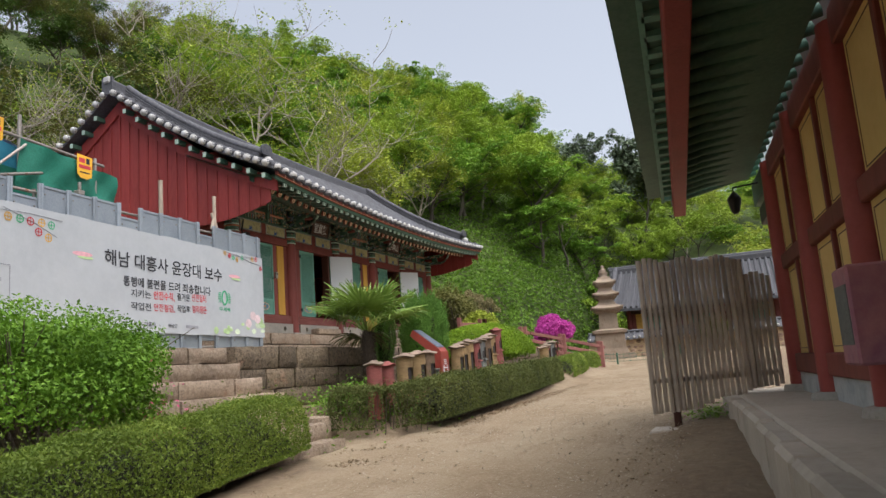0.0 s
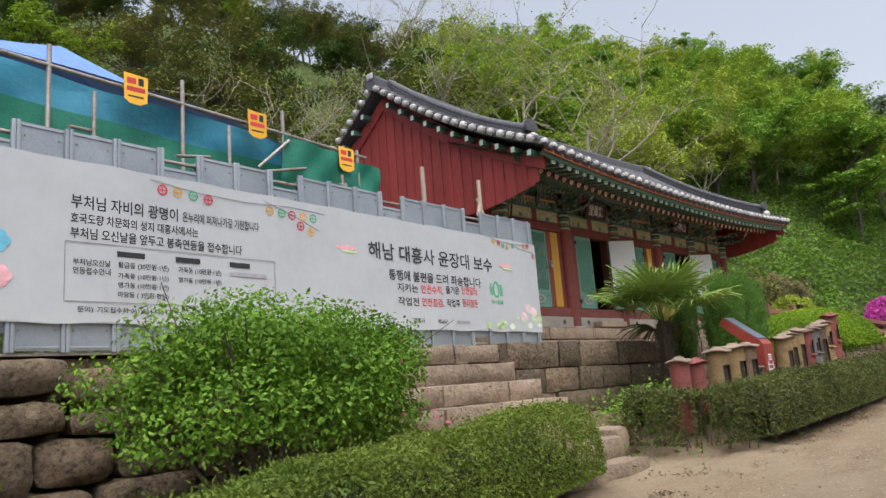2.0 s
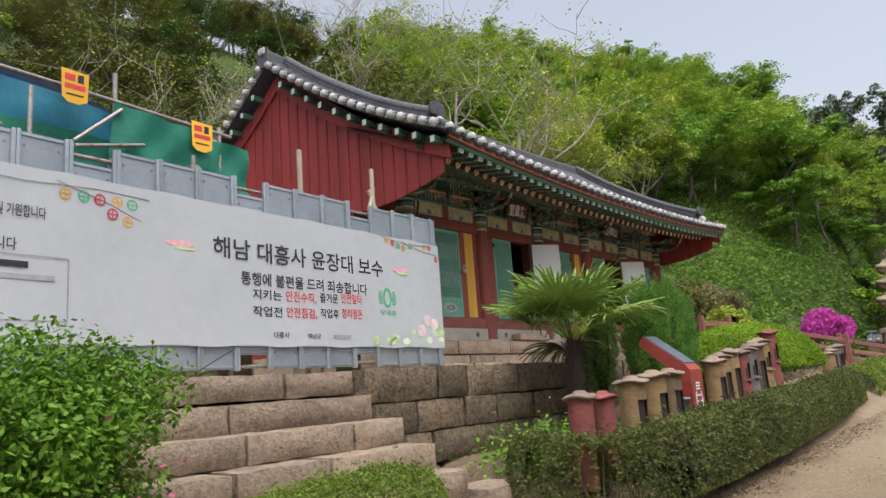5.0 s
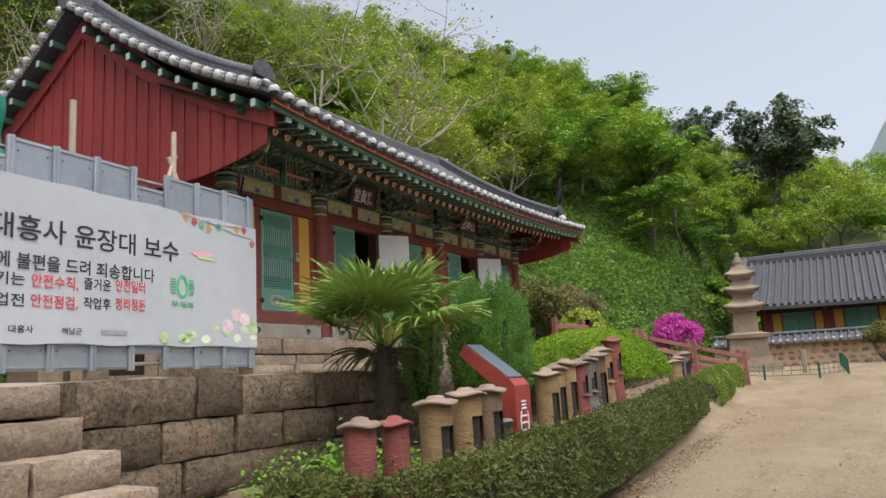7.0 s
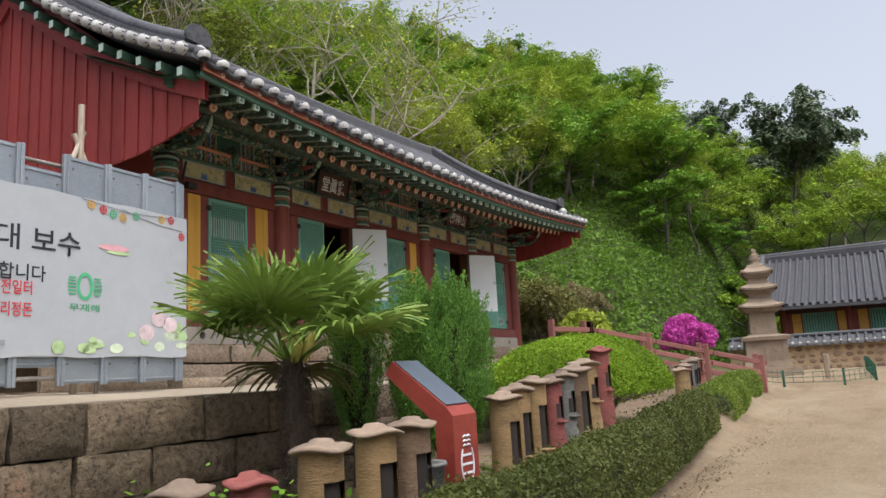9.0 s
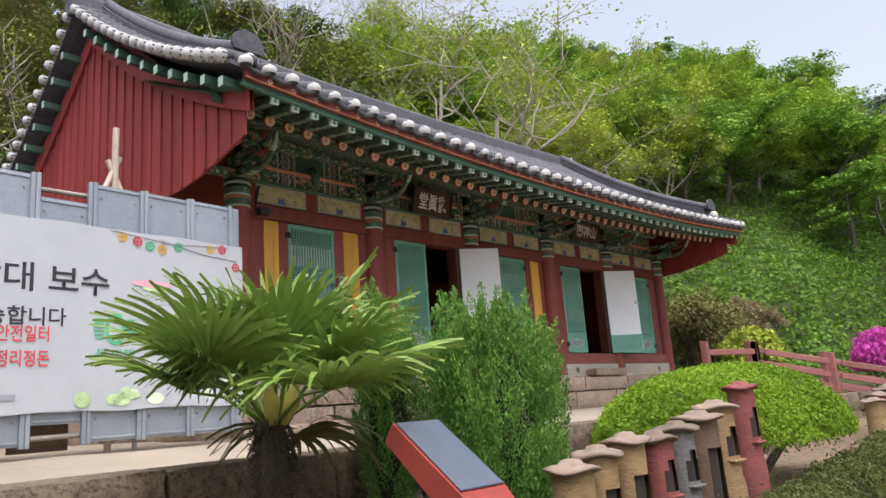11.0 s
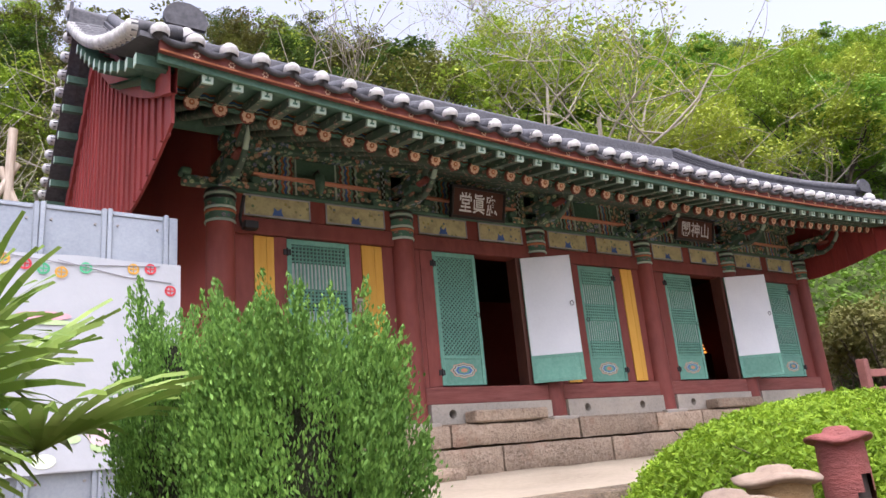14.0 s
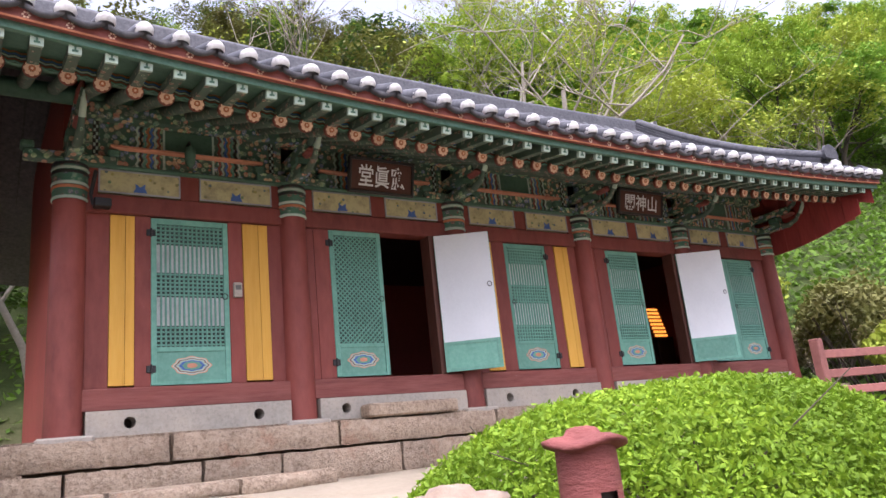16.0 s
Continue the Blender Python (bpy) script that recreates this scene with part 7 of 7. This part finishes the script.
    dr = [(X - 1.3 + 4.1 * s, 6.55, 4.35 + 2.5 * (s - 0.2 * s * (1 - s))) for s in np.linspace(0.05, 1, 9)]
    part("descending_ridge", Mesh().path(dr, 0.17, 7), TILE, rf)


far_court()


# ---- building on the other side of the path ----
def side_building():
    M = pose(9.0, -0.85, 0, 0, 0, 4.5)
    pf = thing("cement_platform", "worn grey cement platform edged with rough stones", "platform", kind="structure")
    part("slab", Mesh().box(-7.6, 0.9, -6, 0.72, 0.2, 0.93, M, 0.02), CEMENT, pf)
    rng = np.random.default_rng(77)
    for a, b in block_row(rng, -7.6, 0.7, 0.5, 0.9):
        part("edge_stone", Mesh().box(a + 0.01, b - 0.01, 0.70, 0.86 + rng.uniform(-0.02, 0.02), 0.3, 0.92 + rng.uniform(-0.015, 0.01), M, 0.03), CEMENT, pf)
    b = thing("side_hall", "red timber hall with ochre plaster panels and deep eaves", "temple hall")
    part("core_wall", Mesh().box(-8, 0, -4.5, -0.06, 0.93, 4.2, M), DARKWOOD, b)
    cols = [0.0, -1.9, -3.9, -5.9]
    for c in cols:
        p = M @ Vector((c, 0, 0))
        part("column", Mesh().lathe(p.x, p.y, [(0.15, 0.95), (0.145, 2.0), (0.135, 3.6)], 18), REDP, b, "round red painted column")
        q = M @ Vector((c, 0, 0))
        part("base_stone", Mesh().lathe(q.x, q.y, [(0.24, 0.92), (0.22, 0.99), (0.17, 1.0)], 14), PLINTH, b)
    for a, e in zip(cols, cols[1:]):
        part("sill", Mesh().box(e + 0.13, a - 0.13, -0.05, 0.08, 1.14, 1.34, M, 0.01), RED, b)
        part("mid_rail", Mesh().box(e + 0.13, a - 0.13, -0.05, 0.07, 2.30, 2.46, M, 0.01), RED, b)
        part("head_rail", Mesh().box(e + 0.13, a - 0.13, -0.05, 0.08, 3.40, 3.65, M, 0.01), RED, b)
        mid = (a + e) / 2
        part("mullion", Mesh().box(mid - 0.04, mid + 0.04, -0.05, 0.05, 1.34, 3.40, M, 0.008), RED, b)
        for x0, x1 in ((e + 0.17, mid - 0.04), (mid + 0.04, a - 0.17)):
            for z0, z1 in ((1.34, 2.30), (2.46, 3.40)):
                pn = part("ochre_panel", Mesh().box(x0, x1, -0.04, 0.015, z0, z1, M), PANELY, b)
                part("panel_line", Mesh().box(x0 + 0.05, x1 - 0.05, 0.015, 0.018, z0 + 0.05, z0 + 0.058, M).box(x0 + 0.05, x1 - 0.05, 0.015, 0.018, z1 - 0.058, z1 - 0.05, M).box(x0 + 0.05, x0 + 0.058, 0.015, 0.018, z0 + 0.058, z1 - 0.058, M).box(x1 - 0.058, x1 - 0.05, 0.015, 0.018, z0 + 0.058, z1 - 0.058, M), DARKWOOD, pn)
        part("foot_wall", Mesh().box(e + 0.13, a - 0.13, -0.05, 0.05, 0.93, 1.14, M), PALESTONE, b)
    # eaves
    part("eave_boarding", Mesh().box(-8, 1.1, -0.1, 1.22, 3.66, 3.70, pose(9.0, -0.85, 0, 0, 0, 4.5) @ pose(0, 0, 0, -4, 0, 0)), GREEN, b)
    part("roof", Mesh().prism_x([(1.28, 3.62), (1.26, 3.78), (-2.2, 6.1), (-6.0, 3.78), (-6.0, 3.6), (-2.2, 6.0)], -8.2, 1.35), TILE, b)
    b.children[-1].matrix_basis = M
    part("gable_wall", Mesh().prism_x([(0.0, 3.6), (-2.2, 5.6), (-4.4, 3.6)], 0.9, 1.0), REDB, b)
    b.children[-1].matrix_basis = M
    part("eave_fascia", Mesh().box(-8.2, 1.35, 1.00, 1.16, 3.32, 3.58, M, 0.01), REDB, b)
    for i in range(30):
        x = 1.2 - i * 0.31
        part("rafter", Mesh().tube(M @ Vector((x, 0.05, 3.78)), M @ Vector((x, 1.10, 3.54)), 0.055, n=8), GREEN, b)
        part("flying_rafter", Mesh().box(x - 0.045, x + 0.045, 1.0, 1.28, 3.54, 3.61, M), TEAL, b)
        part("eave_tile", Mesh().tube(M @ Vector((x, 1.05, 3.90)), M @ Vector((x, 1.33, 3.72)), 0.085, n=9), TILE, b)
        part("pan_tile", Mesh().box(x + 0.08, x + 0.23, 1.12, 1.31, 3.62, 3.68, M), TILE, b)
    part("eave_edge", Mesh().box(-8.2, 1.35, 1.26, 1.30, 3.54, 3.64, M), TEAL, b)
    part("end_beam", Mesh().box(0.1, 1.25, -0.12, 0.12, 3.30, 3.60, M, 0.01), GREEN, b)
    part("end_beam", Mesh().box(0.1, 0.95, -0.1, 0.1, 3.0, 3.22, M, 0.01), BLACK, b)
    bx = thing("meter_box", "faded pink painted steel box with a dark window on the wall", "meter box")
    part("case", Mesh().box(-4.62, -4.22, 0.10, 0.34, 1.28, 1.86, M, 0.015), FADED, bx)
    part("door", Mesh().box(-4.225, -4.215, 0.13, 0.31, 1.31, 1.83, M, 0.004), FADED, bx)
    part("window", Mesh().box(-4.58, -4.26, 0.34, 0.345, 1.40, 1.75, M), POTGREY, bx)
    part("window", Mesh().box(-4.216, -4.212, 0.17, 0.27, 1.42, 1.75, M), POTGREY, bx)
    ln = thing("hanging_lantern", "small black iron lantern hanging at the building corner", "lantern")
    p = M @ Vector((0.55, 0.42, 0))
    part("lamp_body", Mesh().lathe(p.x, p.y, [(0.02, 3.40), (0.075, 3.34), (0.085, 3.30), (0.055, 3.16), (0.03, 3.12)], 8), BLACK, ln)
    part("bracket", Mesh().path([(p.x, p.y, 3.40), (p.x, p.y, 3.46), (p.x, p.y - 0.3, 3.48)], 0.012, 6), BLACK, ln)
    # bamboo screen
    sc = thing("bamboo_screen", "weathered bamboo screen of upright canes on a post", "screen")
    rng2 = random.Random(6)
    p0, p1 = Vector((8.15, 0.72, 0)), Vector((8.95, -0.62, 0))
    n = 24
    for i in range(n):
        t = i / (n - 1)
        q = p0.lerp(p1, t)
        z0 = 0.78 + 0.16 * t + rng2.uniform(-0.02, 0.02) + (0.06 if t > 0.45 else 0)
        z1 = 2.50 + 0.03 * math.sin(i) - (0.22 if t > 0.80 else 0)
        r = 0.029 + rng2.uniform(-0.004, 0.004)
        pts, rad = [], []
        z = z0
        lean = rng2.uniform(-0.01, 0.01)
        while z < z1:
            for dz, rr in ((0, r * 1.12), (0.012, r), (0.22 + rng2.uniform(0, 0.06), r)):
                pts.append((q.x + lean * (z - z0), q.y, min(z + dz, z1)))
                rad.append(rr)
            z += 0.30
        pts = [p for k, p in enumerate(pts) if k == 0 or p[2] > pts[k - 1][2]]
        part("bamboo_cane", Mesh().path(pts, rad[:len(pts)], 7), BAMBOO, sc)
    for z in (1.15, 1.9):
        part("cross_bar", Mesh().tube((p0.x + 0.05, p0.y, z), (p1.x + 0.05, p1.y, z), 0.03, n=8), BAMBOO, sc)
    part("post", Mesh().box(8.36, 8.44, 0.48, 0.56, 0.50, 2.4, b=0.01), DARKWOOD, sc)
    part("foot_slab", Mesh().box(8.0, 8.5, 0.3, 0.8, 0.54, 0.63, b=0.015), CEMENT, sc)


PALESTONE = surf("white_stained_stone", (0.42, 0.42, 0.40), (0.22, 0.23, 0.24), (0.62, 0.62, 0.6), 0.9, 5, 20, 0.6, 0.4)
FADED = surf("faded_pink_paint", (0.36, 0.13, 0.15), (0.2, 0.08, 0.14), (0.45, 0.22, 0.22), 0.6, 2.5, 14, 0.6, 0.15)
side_building()


# ---- woods on the hill ----
def tree_kind(seed, height, mat, per, radius, size, kids=4, spread=0.9, levels=3, trunk=0.16, fork=0.35, up=0.45, flat=0.6, bark=BARK, share=4):
    rng = np.random.default_rng(seed)
    m, tips = branch_tree(rng, (0, 0, -0.3), height, spread, levels, rng.uniform(-0.1, 0.1), trunk, fork, kids, up)
    cm = crown(rng, tips, per, radius, size, mat, flat=flat, share=share)
    co = np.empty(len(cm.vertices) * 3, np.float32)
    cm.vertices.foreach_get("co", co)
    return m.data("trunk", bark), cm, float(co[2::3].max())


PALEBARK = surf("pale_bark", (0.30, 0.26, 0.21), (0.2, 0.17, 0.13), (0.4, 0.36, 0.3), 0.9, 3, 20)
KINDS = {
    "fresh": [tree_kind(101, 9.0, L_TREE, 17, 0.46, 0.115, trunk=0.2, flat=0.4, up=0.3), tree_kind(102, 8.0, L_TREE, 17, 0.46, 0.115, spread=1.25, trunk=0.2, flat=0.32, up=0.25), tree_kind(112, 10.0, L_TREE, 15, 0.5, 0.12, spread=0.8)],
    "green": [tree_kind(103, 9.5, L_TREE3, 19, 0.46, 0.125, trunk=0.2, spread=1.15, flat=0.3), tree_kind(104, 8.5, L_TREE3, 19, 0.46, 0.12, trunk=0.2, spread=1.3, flat=0.22, up=0.25)],
    "dark": [tree_kind(121, 9.0, L_DARK, 17, 0.48, 0.125, trunk=0.2, spread=1.1, flat=0.35), tree_kind(122, 8.5, L_DARK, 15, 0.5, 0.12, trunk=0.2, spread=1.25, flat=0.3)],
    "olive": [tree_kind(105, 9.0, L_TREE2, 16, 0.48, 0.11), tree_kind(115, 9.5, L_TREE2, 12, 0.48, 0.11, spread=0.8)],
    "yellow": [tree_kind(106, 9.0, L_TREE4, 14, 0.45, 0.11, bark=PALEBARK), tree_kind(107, 8.0, L_TREE4, 16, 0.45, 0.11, spread=1.15, bark=PALEBARK)],
    "bare": [tree_kind(108, 10.0, L_TREE4, 2, 0.30, 0.045, kids=5, up=0.55, trunk=0.13, bark=PALEBARK), tree_kind(118, 9.0, L_TREE4, 4, 0.30, 0.055, kids=5, up=0.35, spread=1.1, trunk=0.13, bark=PALEBARK)],
    "pine": [tree_kind(109, 11.0, L_PINE, 40, 0.55, 0.19, fork=0.5, spread=1.0, flat=0.6, up=0.3, share=2)],
}
TREE_LABEL = {"dark": "deep green broadleaf tree in the shade of the hillside", "fresh": "spring tree with fresh bright green leaves on the hillside", "green": "dark green broadleaf tree with layered boughs on the hillside", "olive": "tree with brownish olive young leaves on the hillside", "yellow": "tree with thin yellow-green spring leaves on the hillside", "bare": "tall slender tree with pale, nearly bare branches", "pine": "dark pine on the skyline with clumped needles"}


def tree(kind, i, x, y, s, turn, sz=1.0, name="tree"):
    tm, cm, _ = KINDS[kind][i % len(KINDS[kind])]
    t = thing(name, TREE_LABEL[kind], "pine" if kind == "pine" else "tree", "trees on the hill", at=(x, y, ground_z(x, y) - 0.1), turn=turn)
    t.scale = (s, s, s * sz)
    part("trunk", tm, None, t)
    part("crown", cm, None, t)


def woods():
    rng = random.Random(17)
    made = 0
    y = 17.5
    row = 0
    while y < 78:
        step = 3.6 + (y - 17) * 0.055
        x = -26 + (row % 2) * step * 0.5
        while x < 74:
            px, py = x + rng.uniform(-1, 1) * step * 0.35, y + rng.uniform(-1, 1) * step * 0.35
            x += step * 1.06
            d = py - np.interp(px, [-80, 20, 25.5, 31, 45, 70], [18, 18, 13.5, 10.5, 9.0, 8])
            if d < 0.5 or px < -20 + (y - 17) * -0.2:
                continue
            # only what the camera can look at: a fan before the path
            ang = math.degrees(math.atan2(py - 1.5, px - 4))
            if ang > 112:
                continue
            put(rng, px, py)
            made += 1
        y += step * 0.9
        row += 1
    # the bank beyond the hall and the higher ground behind it
    for px in np.arange(33, 72, 4.3):
        for py in np.arange(12.5, 18.5, 3.6):
            qx, qy = px + rng.uniform(-1.4, 1.4), py + rng.uniform(-1.2, 1.2)
            if qy > np.interp(qx, [31, 45, 70], [14.0, 12.2, 10.5]):
                put(rng, qx, qy)
    for px in np.arange(76, 118, 8.2):
        for py in np.arange(12, 62, 8.2):
            put(rng, px + rng.uniform(-2, 2), py + rng.uniform(-2, 2), 1.75)
    for px in np.arange(76, 122, 7.5):
        for py in np.arange(-12, 12, 7.5):
            put(rng, px + rng.uniform(-2, 2), py + rng.uniform(-2, 2), 1.55)
    # slope behind the far court
    for px in np.arange(49, 76, 4.6):
        for py in np.arange(-26, 8, 4.2):
            put(rng, px + rng.uniform(-1.5, 1.5), py + rng.uniform(-1.5, 1.5))
    for px, py in ((46, 11.2), (48.5, 12.6), (49.5, 10.4), (51.5, 12), (53, 9.8), (55, 11.5), (57.5, 10), (60, 11.5), (63, 10)):
        put(rng, px, py)
    return made


# the outline of the wooded ridge: bearing and height in degrees seen from the path
RIDGE_AZ = [-40, -6, 0.7, 2.5, 8, 11.5, 13, 14.5, 20, 26, 33, 43, 65, 110]
RIDGE_EL = [11, 13, 14, 15.2, 16, 17.6, 20.5, 22, 24.4, 25.6, 27, 29, 33, 35]


def put(rng, px, py, big=1.0):
    w = noise.noise((px * 0.07, py * 0.07, 0.3)) + noise.noise((px * 0.19, py * 0.19, 3.3)) * 0.6
    az = math.degrees(math.atan2(py - 2, px - 7))
    r = rng.random()
    if az > 47:
        kind = "olive" if r < 0.5 else "dark" if r < 0.85 else "fresh"
    elif w > 0.22:
        kind = "yellow"
    elif w > -0.08:
        kind = "fresh"
    else:
        kind = "green" if r < 0.7 else "fresh"
    if px > 48 and py < 12:
        kind = rng.choice(("fresh", "fresh", "yellow", "green"))
    i = rng.randrange(4)
    s = rng.uniform(0.55, 0.85) * big
    sz = rng.uniform(0.8, 1.05)
    high = KINDS[kind][i % len(KINDS[kind])][2] * sz
    room = math.hypot(px - 7, py - 2) * math.tan(math.radians(np.interp(az, RIDGE_AZ, RIDGE_EL) + rng.uniform(-1.2, 0.3))) + 2 - ground_z(px, py)
    if high * s > room:
        s = room / high
    if s > 0.2 * big:
        tree(kind, i, px, py, s, rng.uniform(0, 360), sz)


woods()
for x, y, s, sz in ((25.6, 16.2, 1.12, 1.05), (29.5, 15.5, 0.95, 0.9), (22.0, 19.0, 1.0, 1.0), (42.0, 40.0, 1.0, 1.0), (33.0, 27.0, 0.95, 1.0), (18.5, 24.0, 0.9, 1.0), (14.0, 22.0, 0.85, 1.0), (27.5, 21.0, 1.0, 1.1), (20.5, 17.8, 0.8, 1.1)):
    tree("bare", int(x), x, y, s, x * 37, sz)
for x, y, el, wide in ((66.0, 7.3, 19.0, 0.85), (64.0, 11.6, 18.7, 0.5), (60, 44, 26.6, 0.5), (66, 36, 25.9, 0.45)):
    high = math.hypot(x - 7, y - 2) * math.tan(math.radians(el)) + 2 - ground_z(x, y)
    tree("pine", 0, x, y, wide, x * 31, max(0.3, high / KINDS["pine"][0][2] / wide), "pine_tree")


def undergrowth():
    """Low growth on the open bank and between the trunks."""
    rng = np.random.default_rng(61)
    n = 90000
    X = rng.uniform(-14, 60, n)
    Y = np.interp(X, [-80, 20, 25.5, 31, 45, 70], [18, 18, 13.5, 10.5, 9.0, 8]) + rng.exponential(6.5, n) - 0.6
    k = rng.uniform(size=n) < 0.5 + 0.5 * (X > 22)
    X, Y = X[k], Y[k]
    n = len(X)
    lump = np.array([noise.noise((a * 0.8, b * 0.8, 5.0)) for a, b in zip(X, Y)])
    Z = level(X, Y) + np.abs(rng.normal(0, 0.35, n)) * (0.8 + lump)
    N = np.tile(np.array([[0.0, -0.3, 1.0]]), (n, 1))
    tagged(part("undergrowth", leaf_mesh("undergrowth", np.stack([X, Y, Z], 1), 0.11, L_UNDER, rng, N, 0.55, 0.55), L_UNDER), "dense low green undergrowth on the bank", "undergrowth", kind="stuff")


undergrowth()
shrub("azalea_bush", "round azalea bush covered in bright magenta blossom", 29.9, 7.0, 2.6, 1.15, 0.95, 0.85, L_AZALEA, 71, 0.06, 9000, 9, category="bush")
for i, (x, y, z, r, mat, lb) in enumerate(((27.2, 10.2, 3.4, 1.5, L_TREE2, "loose brownish shrub on the bank"), (30.5, 12.2, 4.0, 1.7, L_TREE2, "loose brownish shrub on the bank"), (26.3, 9.0, 2.9, 0.9, L_TREE4, "thin yellow-green shrub beside the hall"), (33.5, 12.5, 4.0, 1.6, L_UNDER, "rounded green shrub on the bank"), (37.0, 11.5, 3.6, 1.5, L_UNDER, "rounded green shrub on the bank"), (37.8, 1.0, 2.3, 1.0, L_TREE2, "small olive shrub before the court wall"), (26.9, 12.6, 4.6, 1.3, L_TREE4, "thin yellow-green shrub beside the hall"))):
    shrub("bank_shrub", lb, x, y, z, r, r * 0.8, r * 0.85, mat, 80 + i, 0.07, 4200, 12, category="shrub")


for i, (x, y, r) in enumerate(((28.3, 10.4, 1.1), (30.0, 11.2, 1.3), (31.9, 11.6, 1.2), (28.9, 12.0, 1.2), (33.6, 11.2, 1.0))):
    shrub("bank_shrub", "loose brownish shrub coming into leaf on the grassy bank", x, y, ground_z(x, y) + 0.75 * r, r, r * 0.8, r * 0.85, L_BROWN, 180 + i, 0.05, 3200, 16, category="shrub", lump=0.24, reach=(0.4, 0.95))


def mountain():
    rng = np.random.default_rng(4)
    m = Mesh()
    g = []
    for i in range(26):
        u = i / 25
        row = []
        for j in range(10):
            v = j / 9
            a = math.radians(-30 + 46 * u)
            d = 420 + 120 * v
            ridge = 128 * max(0, math.exp(-((u - 0.46) / 0.26) ** 2)) + 40 + 12 * math.sin(i * 2.3) + 6 * math.sin(i * 5.1)
            row.append((d * math.cos(a), d * math.sin(a), ridge * v ** 0.8 + 5 * rng.normal() * v))
        g.append(row)
    m.sheet(g)
    tagged(part("far_mountain", m, HAZEROCK), "pale hazy rocky mountain beyond the woods", "mountain", kind="structure")


mountain()


# ---- steps and the stones of the walls ----
steps = thing("stone_steps", "flight of wide worn granite steps up to the terrace", "steps", kind="structure")


def lay_steps():
    rng = np.random.default_rng(55)
    for z1, y0, h, x1 in ((1.76, 6.12, 0.24, 8.05), (1.545, 5.80, 0.23, 8.10), (1.33, 5.48, 0.23, 8.12), (1.12, 5.16, 0.24, 8.12), (0.90, 4.86, 0.26, 8.12), (0.70, 4.58, 0.30, 8.12)):
        for a, b in block_row(rng, 5.3, x1, 0.75, 1.35):
            o = part("step_block", rough_block(rng, b - a - 0.008, 0.75, h, 0.012), STEPS, steps)
            o.location = (a, y0, z1 - h)
    o = part("kerb_block", rough_block(rng, 0.55, 0.42, 0.34, 0.015), STEPS, steps)
    o.location = (8.14, 5.0, 0.62)


lay_steps()


def lay_wall():
    rng = np.random.default_rng(66)
    # hewn courses right of the steps
    zs = [0.75, 1.05, 1.36, 1.66, 1.985]
    for k in range(4):
        for a, b in block_row(rng, 8.02, 25.2, 0.42, 1.05):
            h = zs[k + 1] - zs[k] + 0.012
            o = part("wall_stone", rough_block(rng, b - a + 0.004, 0.42, h, 0.02, 0.002), STONE, terrace_wall)
            o.location = (a, 6.18 + rng.uniform(-0.02, 0.025) + 0.03 * (k - 1.5) * -0.3, zs[k])
            o.rotation_euler = (0, rng.uniform(-0.006, 0.006), rng.uniform(-0.015, 0.015))
    # top course above the steps
    for a, b in block_row(rng, 5.2, 8.0, 0.6, 1.2):
        o = part("wall_stone", rough_block(rng, b - a - 0.012, 0.4, 0.225, 0.018), STEPS, terrace_wall)
        o.location = (a, 6.30, 1.76)
    # large rough boulders left of the steps, in uneven courses
    base = [0.2, 0.55, 0.98, 1.33, 1.60, 1.90]
    for k in range(5):
        for a, b in block_row(rng, -3.0 - 0.3 * (k % 2), 5.28, 0.36, 0.98):
            lo = base[k] + 0.05 * math.sin(a * 1.9 + k)
            hi = base[k + 1] + 0.05 * math.sin(a * 1.9 + k + 1) + rng.uniform(-0.03, 0.02)
            o = part("wall_stone", rough_block(rng, b - a - 0.012, 0.5, hi - lo + 0.015, 0.03, 0.026), STONE, terrace_wall)
            o.location = (a + 0.006, 6.16 + rng.uniform(-0.07, 0.07), lo)
            o.rotation_euler = (rng.uniform(-0.03, 0.03), rng.uniform(-0.04, 0.04), rng.uniform(-0.06, 0.06))
    # return at the far end
    for k in range(4):
        for a, b in block_row(rng, 6.5, 16, 0.6, 1.3):
            h = 0.3
            o = part("wall_stone", rough_block(rng, b - a - 0.012, 0.42, h, 0.028), STONE, terrace_wall)
            o.location = (25.35, a, 0.8 + 0.30 * k)
            o.rotation_euler = (0, 0, math.pi / 2)
    # the hall's platform: two courses of long blocks and a return
    for z0, z1, y, lo, hi in ((2.05, 2.385, 9.84, 0.7, 1.9), (2.385, 2.655, 9.88, 0.9, 2.1)):
        for a, b in block_row(rng, 12.7, 25.75, lo, hi):
            o = part("platform_stone", rough_block(rng, b - a - 0.008, 0.5, z1 - z0 - 0.006, 0.014), STEPS, gidan)
            o.location = (a, y, z0)
    for a, b in block_row(rng, 9.9, 14, 0.8, 1.6):
        o = part("platform_stone", rough_block(rng, b - a - 0.01, 0.4, 0.6, 0.015), STEPS, gidan)
        o.location = (12.7, b, 2.05)
        o.rotation_euler = (0, 0, -math.pi / 2)
    # low kerb stones before the hall
    for a, b in block_row(rng, 12.75, 15.6, 0.5, 1.1):
        o = part("platform_stone", rough_block(rng, b - a - 0.01, 0.3, 0.16, 0.015), STEPS, gidan)
        o.location = (a, 9.05, 2.03)


lay_wall()
part("paving", Mesh().box(12.95, 25.55, 10.05, 10.45, 2.60, 2.665), STEPS, gidan)
